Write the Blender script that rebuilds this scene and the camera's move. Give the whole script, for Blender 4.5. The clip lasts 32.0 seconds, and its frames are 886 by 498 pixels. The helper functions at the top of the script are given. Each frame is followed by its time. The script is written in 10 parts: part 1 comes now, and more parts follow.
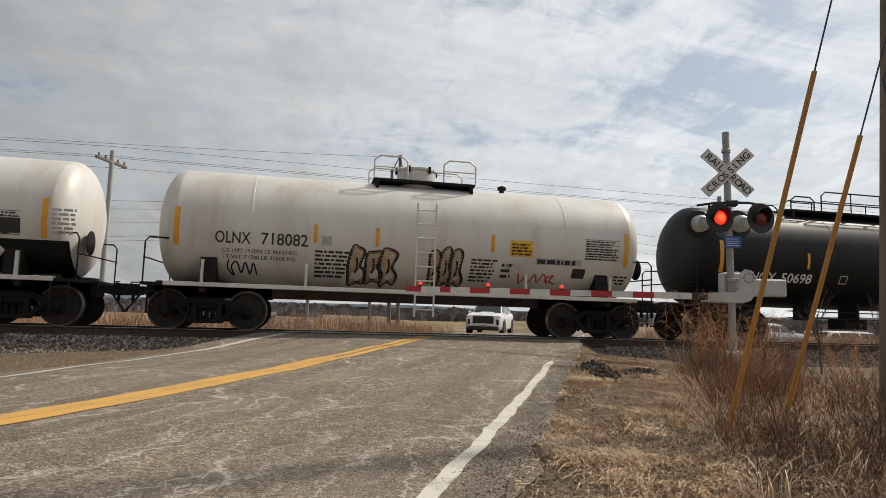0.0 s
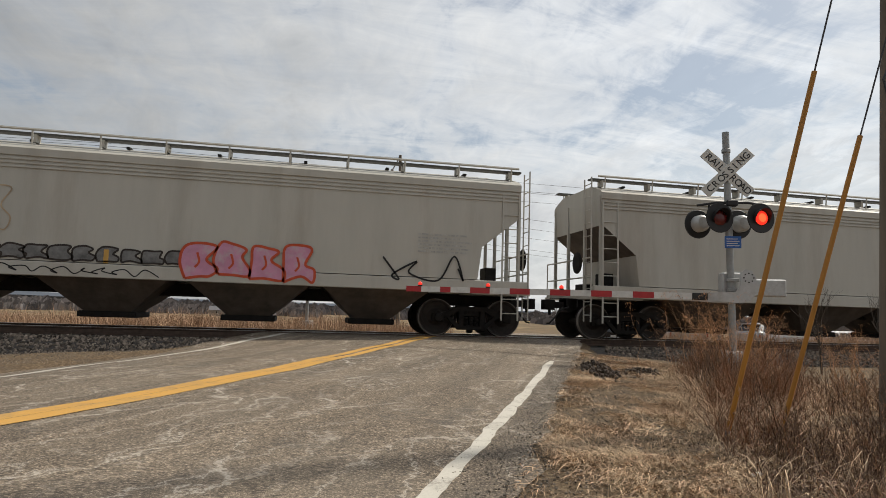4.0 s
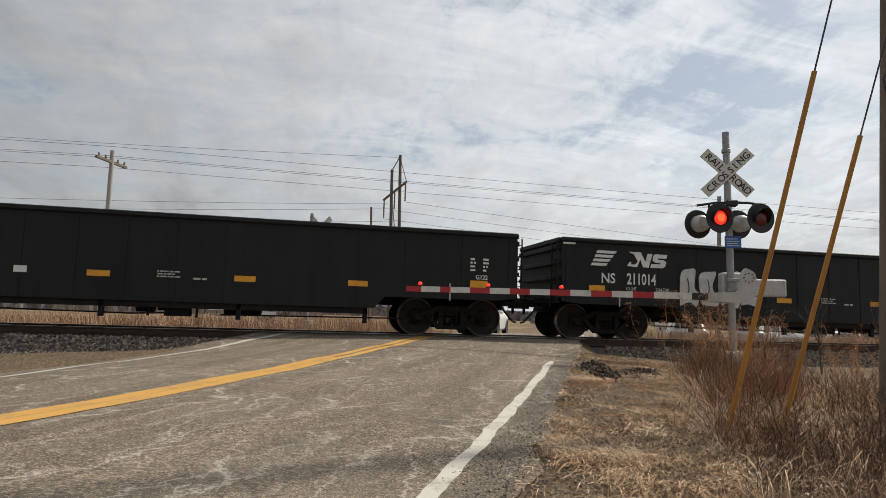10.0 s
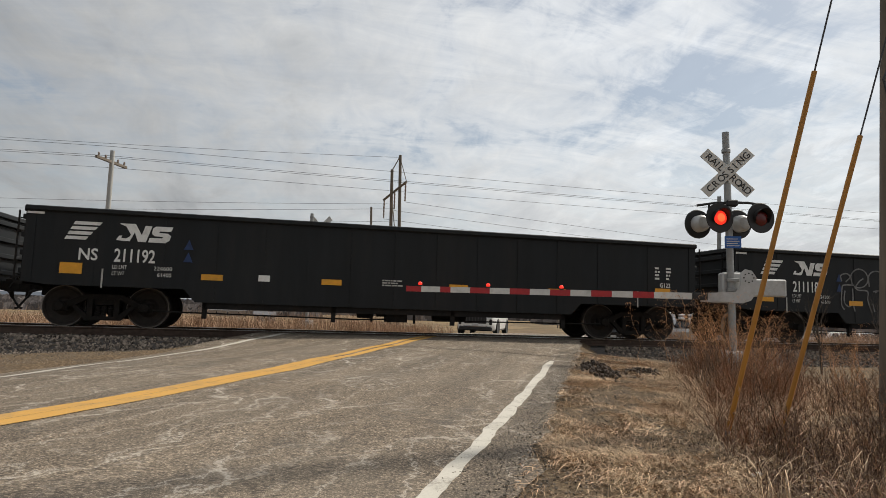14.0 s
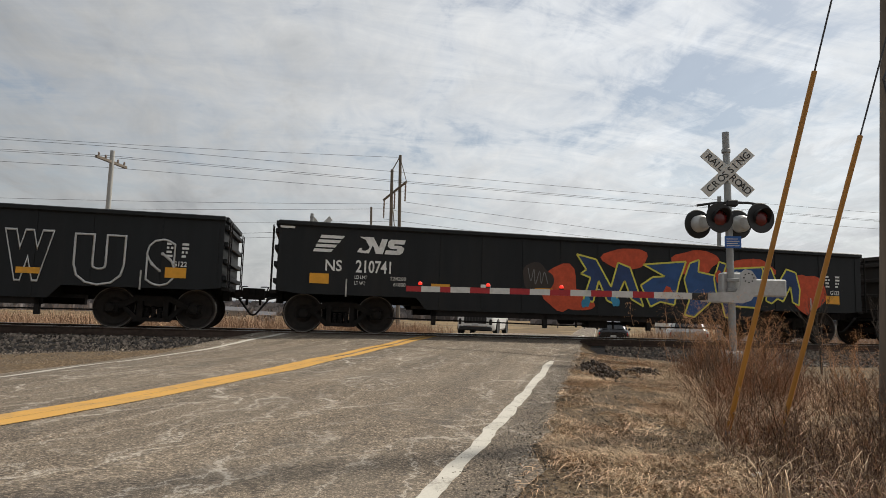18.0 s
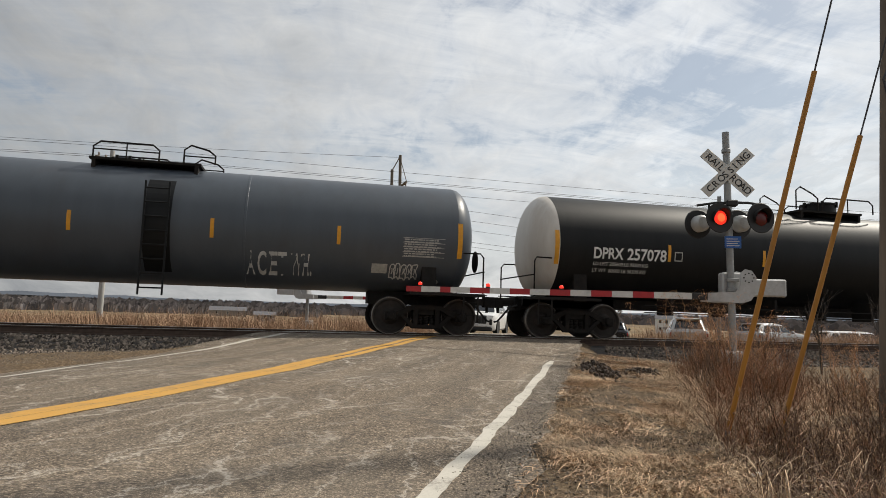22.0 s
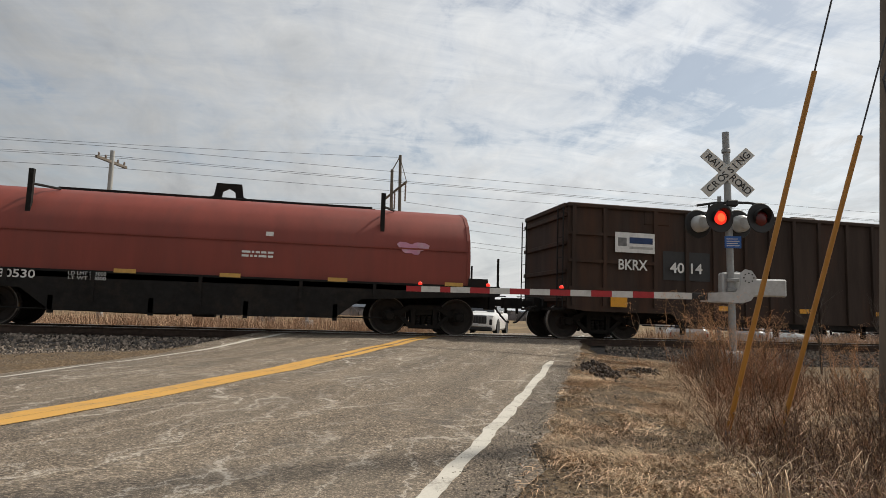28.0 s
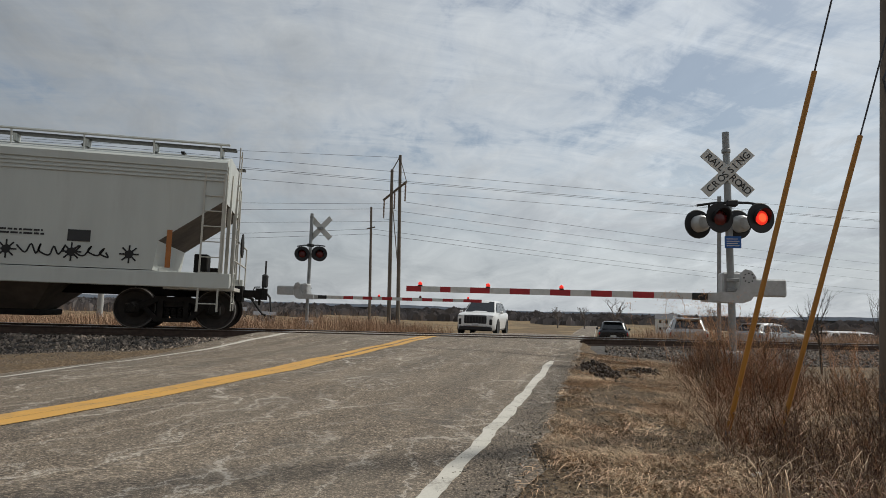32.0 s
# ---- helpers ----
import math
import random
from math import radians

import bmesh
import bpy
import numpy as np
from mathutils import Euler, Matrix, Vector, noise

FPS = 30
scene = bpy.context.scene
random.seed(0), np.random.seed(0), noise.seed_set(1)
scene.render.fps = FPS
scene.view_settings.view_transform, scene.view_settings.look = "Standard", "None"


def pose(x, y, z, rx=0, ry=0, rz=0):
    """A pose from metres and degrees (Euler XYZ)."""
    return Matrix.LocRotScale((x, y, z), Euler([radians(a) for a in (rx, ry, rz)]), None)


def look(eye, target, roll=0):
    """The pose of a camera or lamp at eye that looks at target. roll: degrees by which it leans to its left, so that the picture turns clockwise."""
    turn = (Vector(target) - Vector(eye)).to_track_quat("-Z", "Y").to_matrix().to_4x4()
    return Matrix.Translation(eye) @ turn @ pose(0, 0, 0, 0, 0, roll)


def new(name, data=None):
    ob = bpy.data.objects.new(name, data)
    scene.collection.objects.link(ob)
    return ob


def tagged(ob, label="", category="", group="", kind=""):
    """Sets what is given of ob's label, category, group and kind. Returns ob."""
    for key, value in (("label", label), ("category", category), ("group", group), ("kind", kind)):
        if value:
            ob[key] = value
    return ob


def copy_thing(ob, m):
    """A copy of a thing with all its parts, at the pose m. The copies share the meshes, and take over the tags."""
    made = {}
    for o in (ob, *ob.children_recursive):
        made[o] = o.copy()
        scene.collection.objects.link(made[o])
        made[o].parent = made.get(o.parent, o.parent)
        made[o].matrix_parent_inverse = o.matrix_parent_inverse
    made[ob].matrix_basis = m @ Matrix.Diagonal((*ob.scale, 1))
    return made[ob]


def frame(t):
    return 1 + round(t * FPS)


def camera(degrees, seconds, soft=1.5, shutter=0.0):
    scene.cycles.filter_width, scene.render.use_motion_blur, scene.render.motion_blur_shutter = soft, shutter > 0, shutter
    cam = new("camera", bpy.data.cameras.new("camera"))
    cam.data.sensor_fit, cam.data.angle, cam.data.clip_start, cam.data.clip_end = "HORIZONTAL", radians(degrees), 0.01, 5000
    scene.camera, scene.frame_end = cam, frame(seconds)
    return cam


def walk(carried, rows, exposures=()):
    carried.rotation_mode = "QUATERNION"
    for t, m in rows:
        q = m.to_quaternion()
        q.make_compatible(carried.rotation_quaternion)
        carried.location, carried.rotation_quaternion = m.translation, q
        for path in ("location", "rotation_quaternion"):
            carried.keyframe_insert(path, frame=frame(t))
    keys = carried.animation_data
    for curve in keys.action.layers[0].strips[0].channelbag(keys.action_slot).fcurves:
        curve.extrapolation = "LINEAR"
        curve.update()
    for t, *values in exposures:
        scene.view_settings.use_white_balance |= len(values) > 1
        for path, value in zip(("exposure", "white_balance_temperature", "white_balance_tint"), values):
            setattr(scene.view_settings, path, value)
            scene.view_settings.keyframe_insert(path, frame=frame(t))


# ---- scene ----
TH = radians(26.03)                 # the road's skew from square to the track
EYE = Vector((0.0, -16.38, 0.5615))
YAW, PITCH = radians(12.052), radians(5.808)
AIM = EYE + Vector((math.sin(YAW) * math.cos(PITCH), math.cos(YAW) * math.cos(PITCH), math.sin(PITCH)))
cam = camera(70.46, 32.0, soft=0.5)
walk(cam, [(0.0, look(EYE, AIM, 1.819)), (32.0, look(EYE, AIM, 1.819))], exposures=[(0.0, 0.0, 6850, 9), (28.0, 0.0, 6850, 9), (30.6, 0.0, 6600, 6), (31.6, -0.2, 6500, 6), (32.0, -0.36, 6450, 7)])

# ---- sky, sun ----
SUN_DIR = Vector((0.957, 0.29, 1.05)).normalized()
world = bpy.data.worlds.new("sky")
scene.world = world
world.use_nodes = True
wn, wl = world.node_tree.nodes, world.node_tree.links
wn.clear()
w_out = wn.new("ShaderNodeOutputWorld")
w_bg = wn.new("ShaderNodeBackground")
w_sky = wn.new("ShaderNodeTexSky")
w_sky.sky_type = "NISHITA"
w_sky.sun_disc = False
w_sky.sun_elevation = math.asin(SUN_DIR.z)
w_sky.sun_rotation = math.atan2(SUN_DIR.x, SUN_DIR.y)
w_sky.air_density, w_sky.dust_density, w_sky.ozone_density = 1.0, 2.0, 1.0


def wmath(op, a, b=None, clamp=False):
    n = wn.new("ShaderNodeMath")
    n.operation, n.use_clamp = op, clamp
    for i, v in enumerate((a, b)):
        if v is None:
            continue
        if isinstance(v, (int, float)):
            n.inputs[i].default_value = v
        else:
            wl.new(v, n.inputs[i])
    return n.outputs[0]


def wnoise(vec, scale, detail, rough, distort=0.0):
    n = wn.new("ShaderNodeTexNoise")
    n.inputs["Scale"].default_value, n.inputs["Detail"].default_value = scale, detail
    n.inputs["Roughness"].default_value, n.inputs["Distortion"].default_value = rough, distort
    wl.new(vec, n.inputs["Vector"])
    return n.outputs["Fac"]


def wramp(fac, stops):
    n = wn.new("ShaderNodeValToRGB")
    el = n.color_ramp.elements
    while len(el) < len(stops):
        el.new(0.5)
    for e, (pos, col) in zip(el, stops):
        e.position, e.color = pos, (*col, 1) if len(col) == 3 else col
    wl.new(fac, n.inputs[0])
    return n.outputs[0]


w_tc = wn.new("ShaderNodeTexCoord")
w_sep = wn.new("ShaderNodeSeparateXYZ")
wl.new(w_tc.outputs["Generated"], w_sep.inputs[0])
# the cloud deck is a level sheet: a direction meets it at (x, y) / z
w_z = wmath("ADD", wmath("MAXIMUM", w_sep.outputs[2], 0.0), 0.24)
w_cx, w_cy = wmath("DIVIDE", w_sep.outputs[0], w_z), wmath("DIVIDE", w_sep.outputs[1], w_z)
w_com = wn.new("ShaderNodeCombineXYZ")
wl.new(w_cx, w_com.inputs[0]), wl.new(w_cy, w_com.inputs[1])
w_map = wn.new("ShaderNodeMapping")
w_map.inputs["Rotation"].default_value = (0, 0, radians(-24))
w_map.inputs["Scale"].default_value = (1.0, 0.62, 1.0)
wl.new(w_com.outputs[0], w_map.inputs[0])
w_v = w_map.outputs[0]
w_big = wnoise(w_v, 0.75, 5, 0.55, 0.4)
w_fine = wnoise(w_v, 3.6, 9, 0.62, 0.7)
w_rip = wnoise(w_v, 11.0, 6, 0.6, 0.9)
w_mix = wmath("ADD", wmath("MULTIPLY", w_big, 0.62), wmath("ADD", wmath("MULTIPLY", w_fine, 0.30), wmath("MULTIPLY", w_rip, 0.16)))
# thinner cover high on the sunny side, where blue shows between streaks
w_dotb = wn.new("ShaderNodeVectorMath")
w_dotb.operation = "DOT_PRODUCT"
wl.new(w_tc.outputs["Generated"], w_dotb.inputs[0])
w_dotb.inputs[1].default_value = Vector((0.788, 0.816, 0.424)).normalized()
w_open = wmath("POWER", wmath("MAXIMUM", w_dotb.outputs["Value"], 0.0), 26.0)
w_streak_map = wn.new("ShaderNodeMapping")
w_streak_map.inputs["Rotation"].default_value = (0, 0, radians(38))
w_streak_map.inputs["Scale"].default_value = (0.75, 2.6, 1.0)
wl.new(w_com.outputs[0], w_streak_map.inputs[0])
w_streak = wnoise(w_streak_map.outputs[0], 2.2, 9, 0.66, 0.8)
w_mix = wmath("ADD", wmath("SUBTRACT", w_mix, wmath("MULTIPLY", w_open, 0.045)), wmath("MULTIPLY", wmath("SUBTRACT", w_streak, 0.5), 0.26))
w_cover = wramp(w_mix, [(0.42, (0.10, 0.10, 0.10)), (0.49, (0.60, 0.60, 0.60)), (0.60, (1, 1, 1))])
w_shade = wramp(wmath("ADD", wmath("MULTIPLY", w_big, 0.5), wmath("MULTIPLY", w_fine, 0.5)),
                [(0.36, (10.8, 11.1, 11.5)), (0.50, (8.5, 8.85, 9.35)), (0.62, (6.2, 6.6, 7.2))])
w_low = wramp(w_sep.outputs[2], [(0.0, (1, 1, 1)), (0.12, (0.75, 0.75, 0.75)), (0.30, (0, 0, 0))])
w_cover = wmath("MAXIMUM", w_cover, w_low)
w_mixer = wn.new("ShaderNodeMix")
w_mixer.data_type = "RGBA"
wl.new(w_cover, w_mixer.inputs["Factor"])
# thin haze pales the blue between the clouds
w_haze = wn.new("ShaderNodeVectorMath")
w_haze.operation = "MULTIPLY_ADD"
wl.new(w_sky.outputs[0], w_haze.inputs[0])
w_haze.inputs[1].default_value, w_haze.inputs[2].default_value = (0.86, 0.93, 0.94), (1.55, 1.66, 1.9)
wl.new(w_haze.outputs[0], w_mixer.inputs["A"])
# thin cloud scatters forward: brighter towards the sun
w_dot = wn.new("ShaderNodeVectorMath")
w_dot.operation = "DOT_PRODUCT"
wl.new(w_tc.outputs["Generated"], w_dot.inputs[0])
w_dot.inputs[1].default_value = SUN_DIR
w_glow = wmath("ADD", wmath("MULTIPLY", wmath("POWER", wmath("MAXIMUM", w_dot.outputs["Value"], 0.0), 1.5), 0.75), 0.62)
# the deck thins towards the horizon ahead, where it is palest
w_dot2 = wn.new("ShaderNodeVectorMath")
w_dot2.operation = "DOT_PRODUCT"
wl.new(w_tc.outputs["Generated"], w_dot2.inputs[0])
w_dot2.inputs[1].default_value = Vector((0.34, 0.88, 0.36)).normalized()
w_glow = wmath("ADD", w_glow, wmath("MULTIPLY", wmath("POWER", wmath("MAXIMUM", w_dot2.outputs["Value"], 0.0), 8.0), 0.24))
w_lit = wn.new("ShaderNodeVectorMath")
w_lit.operation = "SCALE"
wl.new(w_shade, w_lit.inputs[0])
# small sunlit puffs low on the same side
w_puff = wramp(wnoise(w_v, 6.5, 7, 0.62, 0.5), [(0.52, (0, 0, 0)), (0.62, (1, 1, 1))])
w_dotp = wn.new("ShaderNodeVectorMath")
w_dotp.operation = "DOT_PRODUCT"
wl.new(w_tc.outputs["Generated"], w_dotp.inputs[0])
w_dotp.inputs[1].default_value = Vector((0.72, 0.86, 0.28)).normalized()
w_side = wmath("POWER", wmath("MAXIMUM", w_dotp.outputs["Value"], 0.0), 40.0)
w_glow = wmath("ADD", w_glow, wmath("MULTIPLY", wmath("MULTIPLY", w_puff, w_side), 0.22))
wl.new(w_glow, w_lit.inputs["Scale"])
wl.new(w_lit.outputs[0], w_mixer.inputs["B"])
wl.new(w_mixer.outputs["Result"], w_bg.inputs["Color"])
w_bg.inputs["Strength"].default_value = 0.077
wl.new(w_bg.outputs[0], w_out.inputs[0])

sun = new("sun", bpy.data.lights.new("sun", "SUN"))
sun.data.energy, sun.data.angle, sun.data.color = 3.5, radians(2.5), (1.0, 0.95, 0.87)
sun.matrix_world = look(SUN_DIR * 60, (0, 0, 0))

# ---- materials ----
MATS = {}


def mat(name, col, rough=0.6, metal=0.0, var=0.12, scale=6.0, bump=0.0, stain=None, stain_amt=0.0, stain_scale=1.2,
        stretch=(1, 1, 1), emit=0.0, piece=0.0, bscale=None, spec=None, islands=False):
    """A two-scale procedural surface: grain that shifts the brightness, and stains of a second colour."""
    if name in MATS:
        return MATS[name]
    m = bpy.data.materials.new(name)
    m.use_nodes = True
    nt = m.node_tree
    N, L = nt.nodes, nt.links
    b = N["Principled BSDF"]
    b.inputs["Roughness"].default_value, b.inputs["Metallic"].default_value = rough, metal
    if spec is not None:
        b.inputs["Specular IOR Level"].default_value = spec
    tc = N.new("ShaderNodeTexCoord")
    mp = N.new("ShaderNodeMapping")
    mp.inputs["Scale"].default_value = stretch
    L.new(tc.outputs["Object"], mp.inputs[0])
    n1 = N.new("ShaderNodeTexNoise")
    n1.inputs["Scale"].default_value, n1.inputs["Detail"].default_value, n1.inputs["Roughness"].default_value = scale, 8, 0.62
    L.new(mp.outputs[0], n1.inputs["Vector"])
    r1 = N.new("ShaderNodeMapRange")
    r1.inputs["From Min"].default_value, r1.inputs["From Max"].default_value = 0.3, 0.7
    r1.inputs["To Min"].default_value, r1.inputs["To Max"].default_value = 1 - var, 1 + var
    L.new(n1.outputs["Fac"], r1.inputs["Value"])
    hsv = N.new("ShaderNodeHueSaturation")
    hsv.inputs["Color"].default_value = (*col, 1)
    val = r1.outputs[0]
    if piece or islands:
        src = N.new("ShaderNodeNewGeometry").outputs["Random Per Island"] if islands else N.new("ShaderNodeObjectInfo").outputs["Random"]
        pr = N.new("ShaderNodeMapRange")
        pr.inputs["To Min"].default_value, pr.inputs["To Max"].default_value = 1 - piece, 1 + piece
        L.new(src, pr.inputs["Value"])
        mu = N.new("ShaderNodeMath")
        mu.operation = "MULTIPLY"
        L.new(val, mu.inputs[0]), L.new(pr.outputs[0], mu.inputs[1])
        val = mu.outputs[0]
    L.new(val, hsv.inputs["Value"])
    colour = hsv.outputs[0]
    if stain:
        n2 = N.new("ShaderNodeTexNoise")
        n2.inputs["Scale"].default_value, n2.inputs["Detail"].default_value, n2.inputs["Roughness"].default_value = stain_scale, 10, 0.68
        L.new(mp.outputs[0], n2.inputs["Vector"])
        r2 = N.new("ShaderNodeMapRange")
        r2.inputs["From Min"].default_value, r2.inputs["From Max"].default_value = 0.5, 0.68
        r2.inputs["To Max"].default_value = stain_amt
        L.new(n2.outputs["Fac"], r2.inputs["Value"])
        mx = N.new("ShaderNodeMix")
        mx.data_type = "RGBA"
        mx.inputs["B"].default_value = (*stain, 1)
        L.new(r2.outputs[0], mx.inputs["Factor"]), L.new(colour, mx.inputs["A"])
        colour = mx.outputs["Result"]
    L.new(colour, b.inputs["Base Color"])
    if bump:
        bp = N.new("ShaderNodeBump")
        bp.inputs["Strength"].default_value, bp.inputs["Distance"].default_value = bump, 0.01
        n3 = N.new("ShaderNodeTexNoise")
        n3.inputs["Scale"].default_value, n3.inputs["Detail"].default_value = bscale or scale * 6, 6
        L.new(tc.outputs["Object"], n3.inputs["Vector"])
        L.new(n3.outputs["Fac"], bp.inputs["Height"])
        L.new(bp.outputs[0], b.inputs["Normal"])
    if emit:
        b.inputs["Emission Color"].default_value, b.inputs["Emission Strength"].default_value = (*col, 1), emit
    MATS[name] = m
    return m


STREAK = (1.0, 1.0, 0.16)           # dirt that runs down a car's side
M_TANKBLK = mat("tank_black", (0.0085, 0.0095, 0.0105), 0.5, 0, 0.25, 2.0, 0.05, (0.022, 0.021, 0.02), 0.35, 0.8, STREAK, spec=0.22)
M_TANKGREY = mat("tank_grey", (0.064, 0.077, 0.094), 0.4, 0, 0.12, 2.0, 0.04, (0.06, 0.06, 0.065), 0.5, 0.8, STREAK)
M_TANKDARK = mat("tank_slate", (0.026, 0.029, 0.033), 0.45, 0, 0.15, 2.0, 0.04, (0.05, 0.048, 0.045), 0.4, 0.8, STREAK, spec=0.3)
M_TANKWHITE = mat("tank_white", (0.62, 0.60, 0.56), 0.45, 0, 0.06, 2.0, 0.04, (0.36, 0.27, 0.19), 0.45, 0.7, STREAK)
M_GONBLK = mat("gondola_black", (0.0122, 0.0142, 0.0160), 0.6, 0, 0.2, 2.5, 0.08, (0.026, 0.024, 0.022), 0.5, 0.9, STREAK, spec=0.25)
M_GONOLD = mat("gondola_worn_black", (0.0320, 0.0296, 0.0272), 0.7, 0, 0.25, 2.5, 0.12, (0.05, 0.036, 0.028), 0.6, 0.9, STREAK, spec=0.25)
M_GONGREEN = mat("gondola_dark_green", (0.016, 0.021, 0.0185), 0.65, 0, 0.2, 2.5, 0.1, (0.034, 0.032, 0.028), 0.45, 0.8, STREAK, spec=0.25)
M_RUSTBRN = mat("gondola_rust_brown", (0.048, 0.034, 0.028), 0.8, 0, 0.3, 2.5, 0.15, (0.085, 0.042, 0.026), 0.8, 0.8, STREAK, spec=0.2)
M_HOPGREY = mat("hopper_grey", (0.36, 0.36, 0.33), 0.5, 0, 0.06, 2.0, 0.05, (0.26, 0.235, 0.20), 0.45, 0.7, STREAK)
M_HOPPALE = mat("hopper_pale_grey", (0.494, 0.512, 0.483), 0.5, 0, 0.06, 2.0, 0.05, (0.34, 0.32, 0.29), 0.4, 0.7, STREAK)
M_HOPTAN = mat("hopper_dusty_grey", (0.46, 0.445, 0.40), 0.6, 0, 0.07, 2.0, 0.05, (0.29, 0.24, 0.19), 0.5, 0.7, STREAK)
M_BOXRED = mat("boxcar_oxide_red", (0.085, 0.026, 0.026), 0.65, 0, 0.14, 2.2, 0.08, (0.075, 0.034, 0.03), 0.6, 0.8, STREAK)
M_HOOD = mat("coil_hood_red", (0.215, 0.040, 0.026), 0.6, 0, 0.14, 1.8, 0.06, (0.14, 0.04, 0.03), 0.6, 0.6, STREAK)
M_COAL = mat("coal_car_brown", (0.030, 0.023, 0.020), 0.75, 0, 0.25, 2.2, 0.1, (0.085, 0.055, 0.042), 0.6, 0.8, STREAK)
M_STEEL = mat("underframe_steel", (0.014, 0.013, 0.0125), 0.8, 0, 0.3, 7.0, 0.2, (0.035, 0.026, 0.02), 0.55, 3.0, spec=0.2)
M_TRUCK = mat("truck_casting", (0.015, 0.0135, 0.0125), 0.85, 0, 0.3, 9.0, 0.3, (0.034, 0.025, 0.02), 0.6, 4.0, spec=0.2)
M_WHEEL = mat("wheel_steel", (0.024, 0.019, 0.016), 0.75, 0.1, 0.3, 8.0, 0.15, (0.045, 0.03, 0.022), 0.5, 4.0)
M_WHEELRIM = mat("wheel_worn_edge", (0.16, 0.145, 0.13), 0.5, 0.5, 0.2, 10.0)
M_TREAD = mat("wheel_tread", (0.35, 0.33, 0.31), 0.35, 0.9, 0.1, 10.0)
M_WHITE = mat("stencil_white", (0.72, 0.72, 0.70), 0.6, 0, 0.10, 9.0, 0, (0.35, 0.34, 0.32), 0.4, 4.0)
M_DIMWHITE = mat("stencil_faded", (0.40, 0.40, 0.38), 0.7, 0, 0.25, 11.0)
M_BLACKPT = mat("stencil_black", (0.025, 0.025, 0.026), 0.6, 0, 0.15, 9.0)
M_YEL = mat("reflector_yellow", (0.72, 0.33, 0.022), 0.45, 0, 0.10, 9.0, 0, (0.40, 0.21, 0.04), 0.5, 4.0)
M_YELSIGN = mat("placard_yellow", (0.70, 0.42, 0.03), 0.5, 0, 0.08, 9.0)
M_OLDYEL = mat("stencil_gold", (0.55, 0.32, 0.08), 0.6, 0, 0.15, 9.0)
M_ORGDARK = mat("placard_dull_orange", (0.26, 0.125, 0.03), 0.6, 0, 0.15, 9.0)
M_REDSIGN = mat("placard_red", (0.42, 0.06, 0.05), 0.6, 0, 0.1, 9.0)
M_CREAM = mat("stencil_cream", (0.50, 0.44, 0.28), 0.65, 0, 0.15, 9.0)

def node_mat(name):
    m = bpy.data.materials.new(name)
    m.use_nodes = True
    return m, m.node_tree.nodes, m.node_tree.links, m.node_tree.nodes["Principled BSDF"]


def tex(N, L, vec, scale, detail=8, rough=0.6, distort=0.0, kind="ShaderNodeTexNoise"):
    n = N.new(kind)
    n.inputs["Scale"].default_value = scale
    if kind == "ShaderNodeTexNoise":
        n.inputs["Detail"].default_value, n.inputs["Roughness"].default_value, n.inputs["Distortion"].default_value = detail, rough, distort
    L.new(vec, n.inputs["Vector"])
    return n


def ramp(N, L, fac, stops):
    n = N.new("ShaderNodeValToRGB")
    el = n.color_ramp.elements
    while len(el) < len(stops):
        el.new(0.5)
    for e, (pos, col) in zip(el, stops):
        e.position, e.color = pos, (*col, 1)
    L.new(fac, n.inputs[0])
    return n.outputs[0]


def blend(N, L, fac, a, b, mode="MIX"):
    n = N.new("ShaderNodeMix")
    n.data_type, n.blend_type = "RGBA", mode
    for sock, v in (("Factor", fac), ("A", a), ("B", b)):
        if isinstance(v, (int, float)):
            n.inputs[sock].default_value = v
        elif isinstance(v, tuple):
            n.inputs[sock].default_value = (*v, 1)
        else:
            L.new(v, n.inputs[sock])
    return n.outputs["Result"]


def bump(N, L, b, height, strength, dist):
    n = N.new("ShaderNodeBump")
    n.inputs["Strength"].default_value, n.inputs["Distance"].default_value = strength, dist
    L.new(height, n.inputs["Height"])
    L.new(n.outputs[0], b.inputs["Normal"])


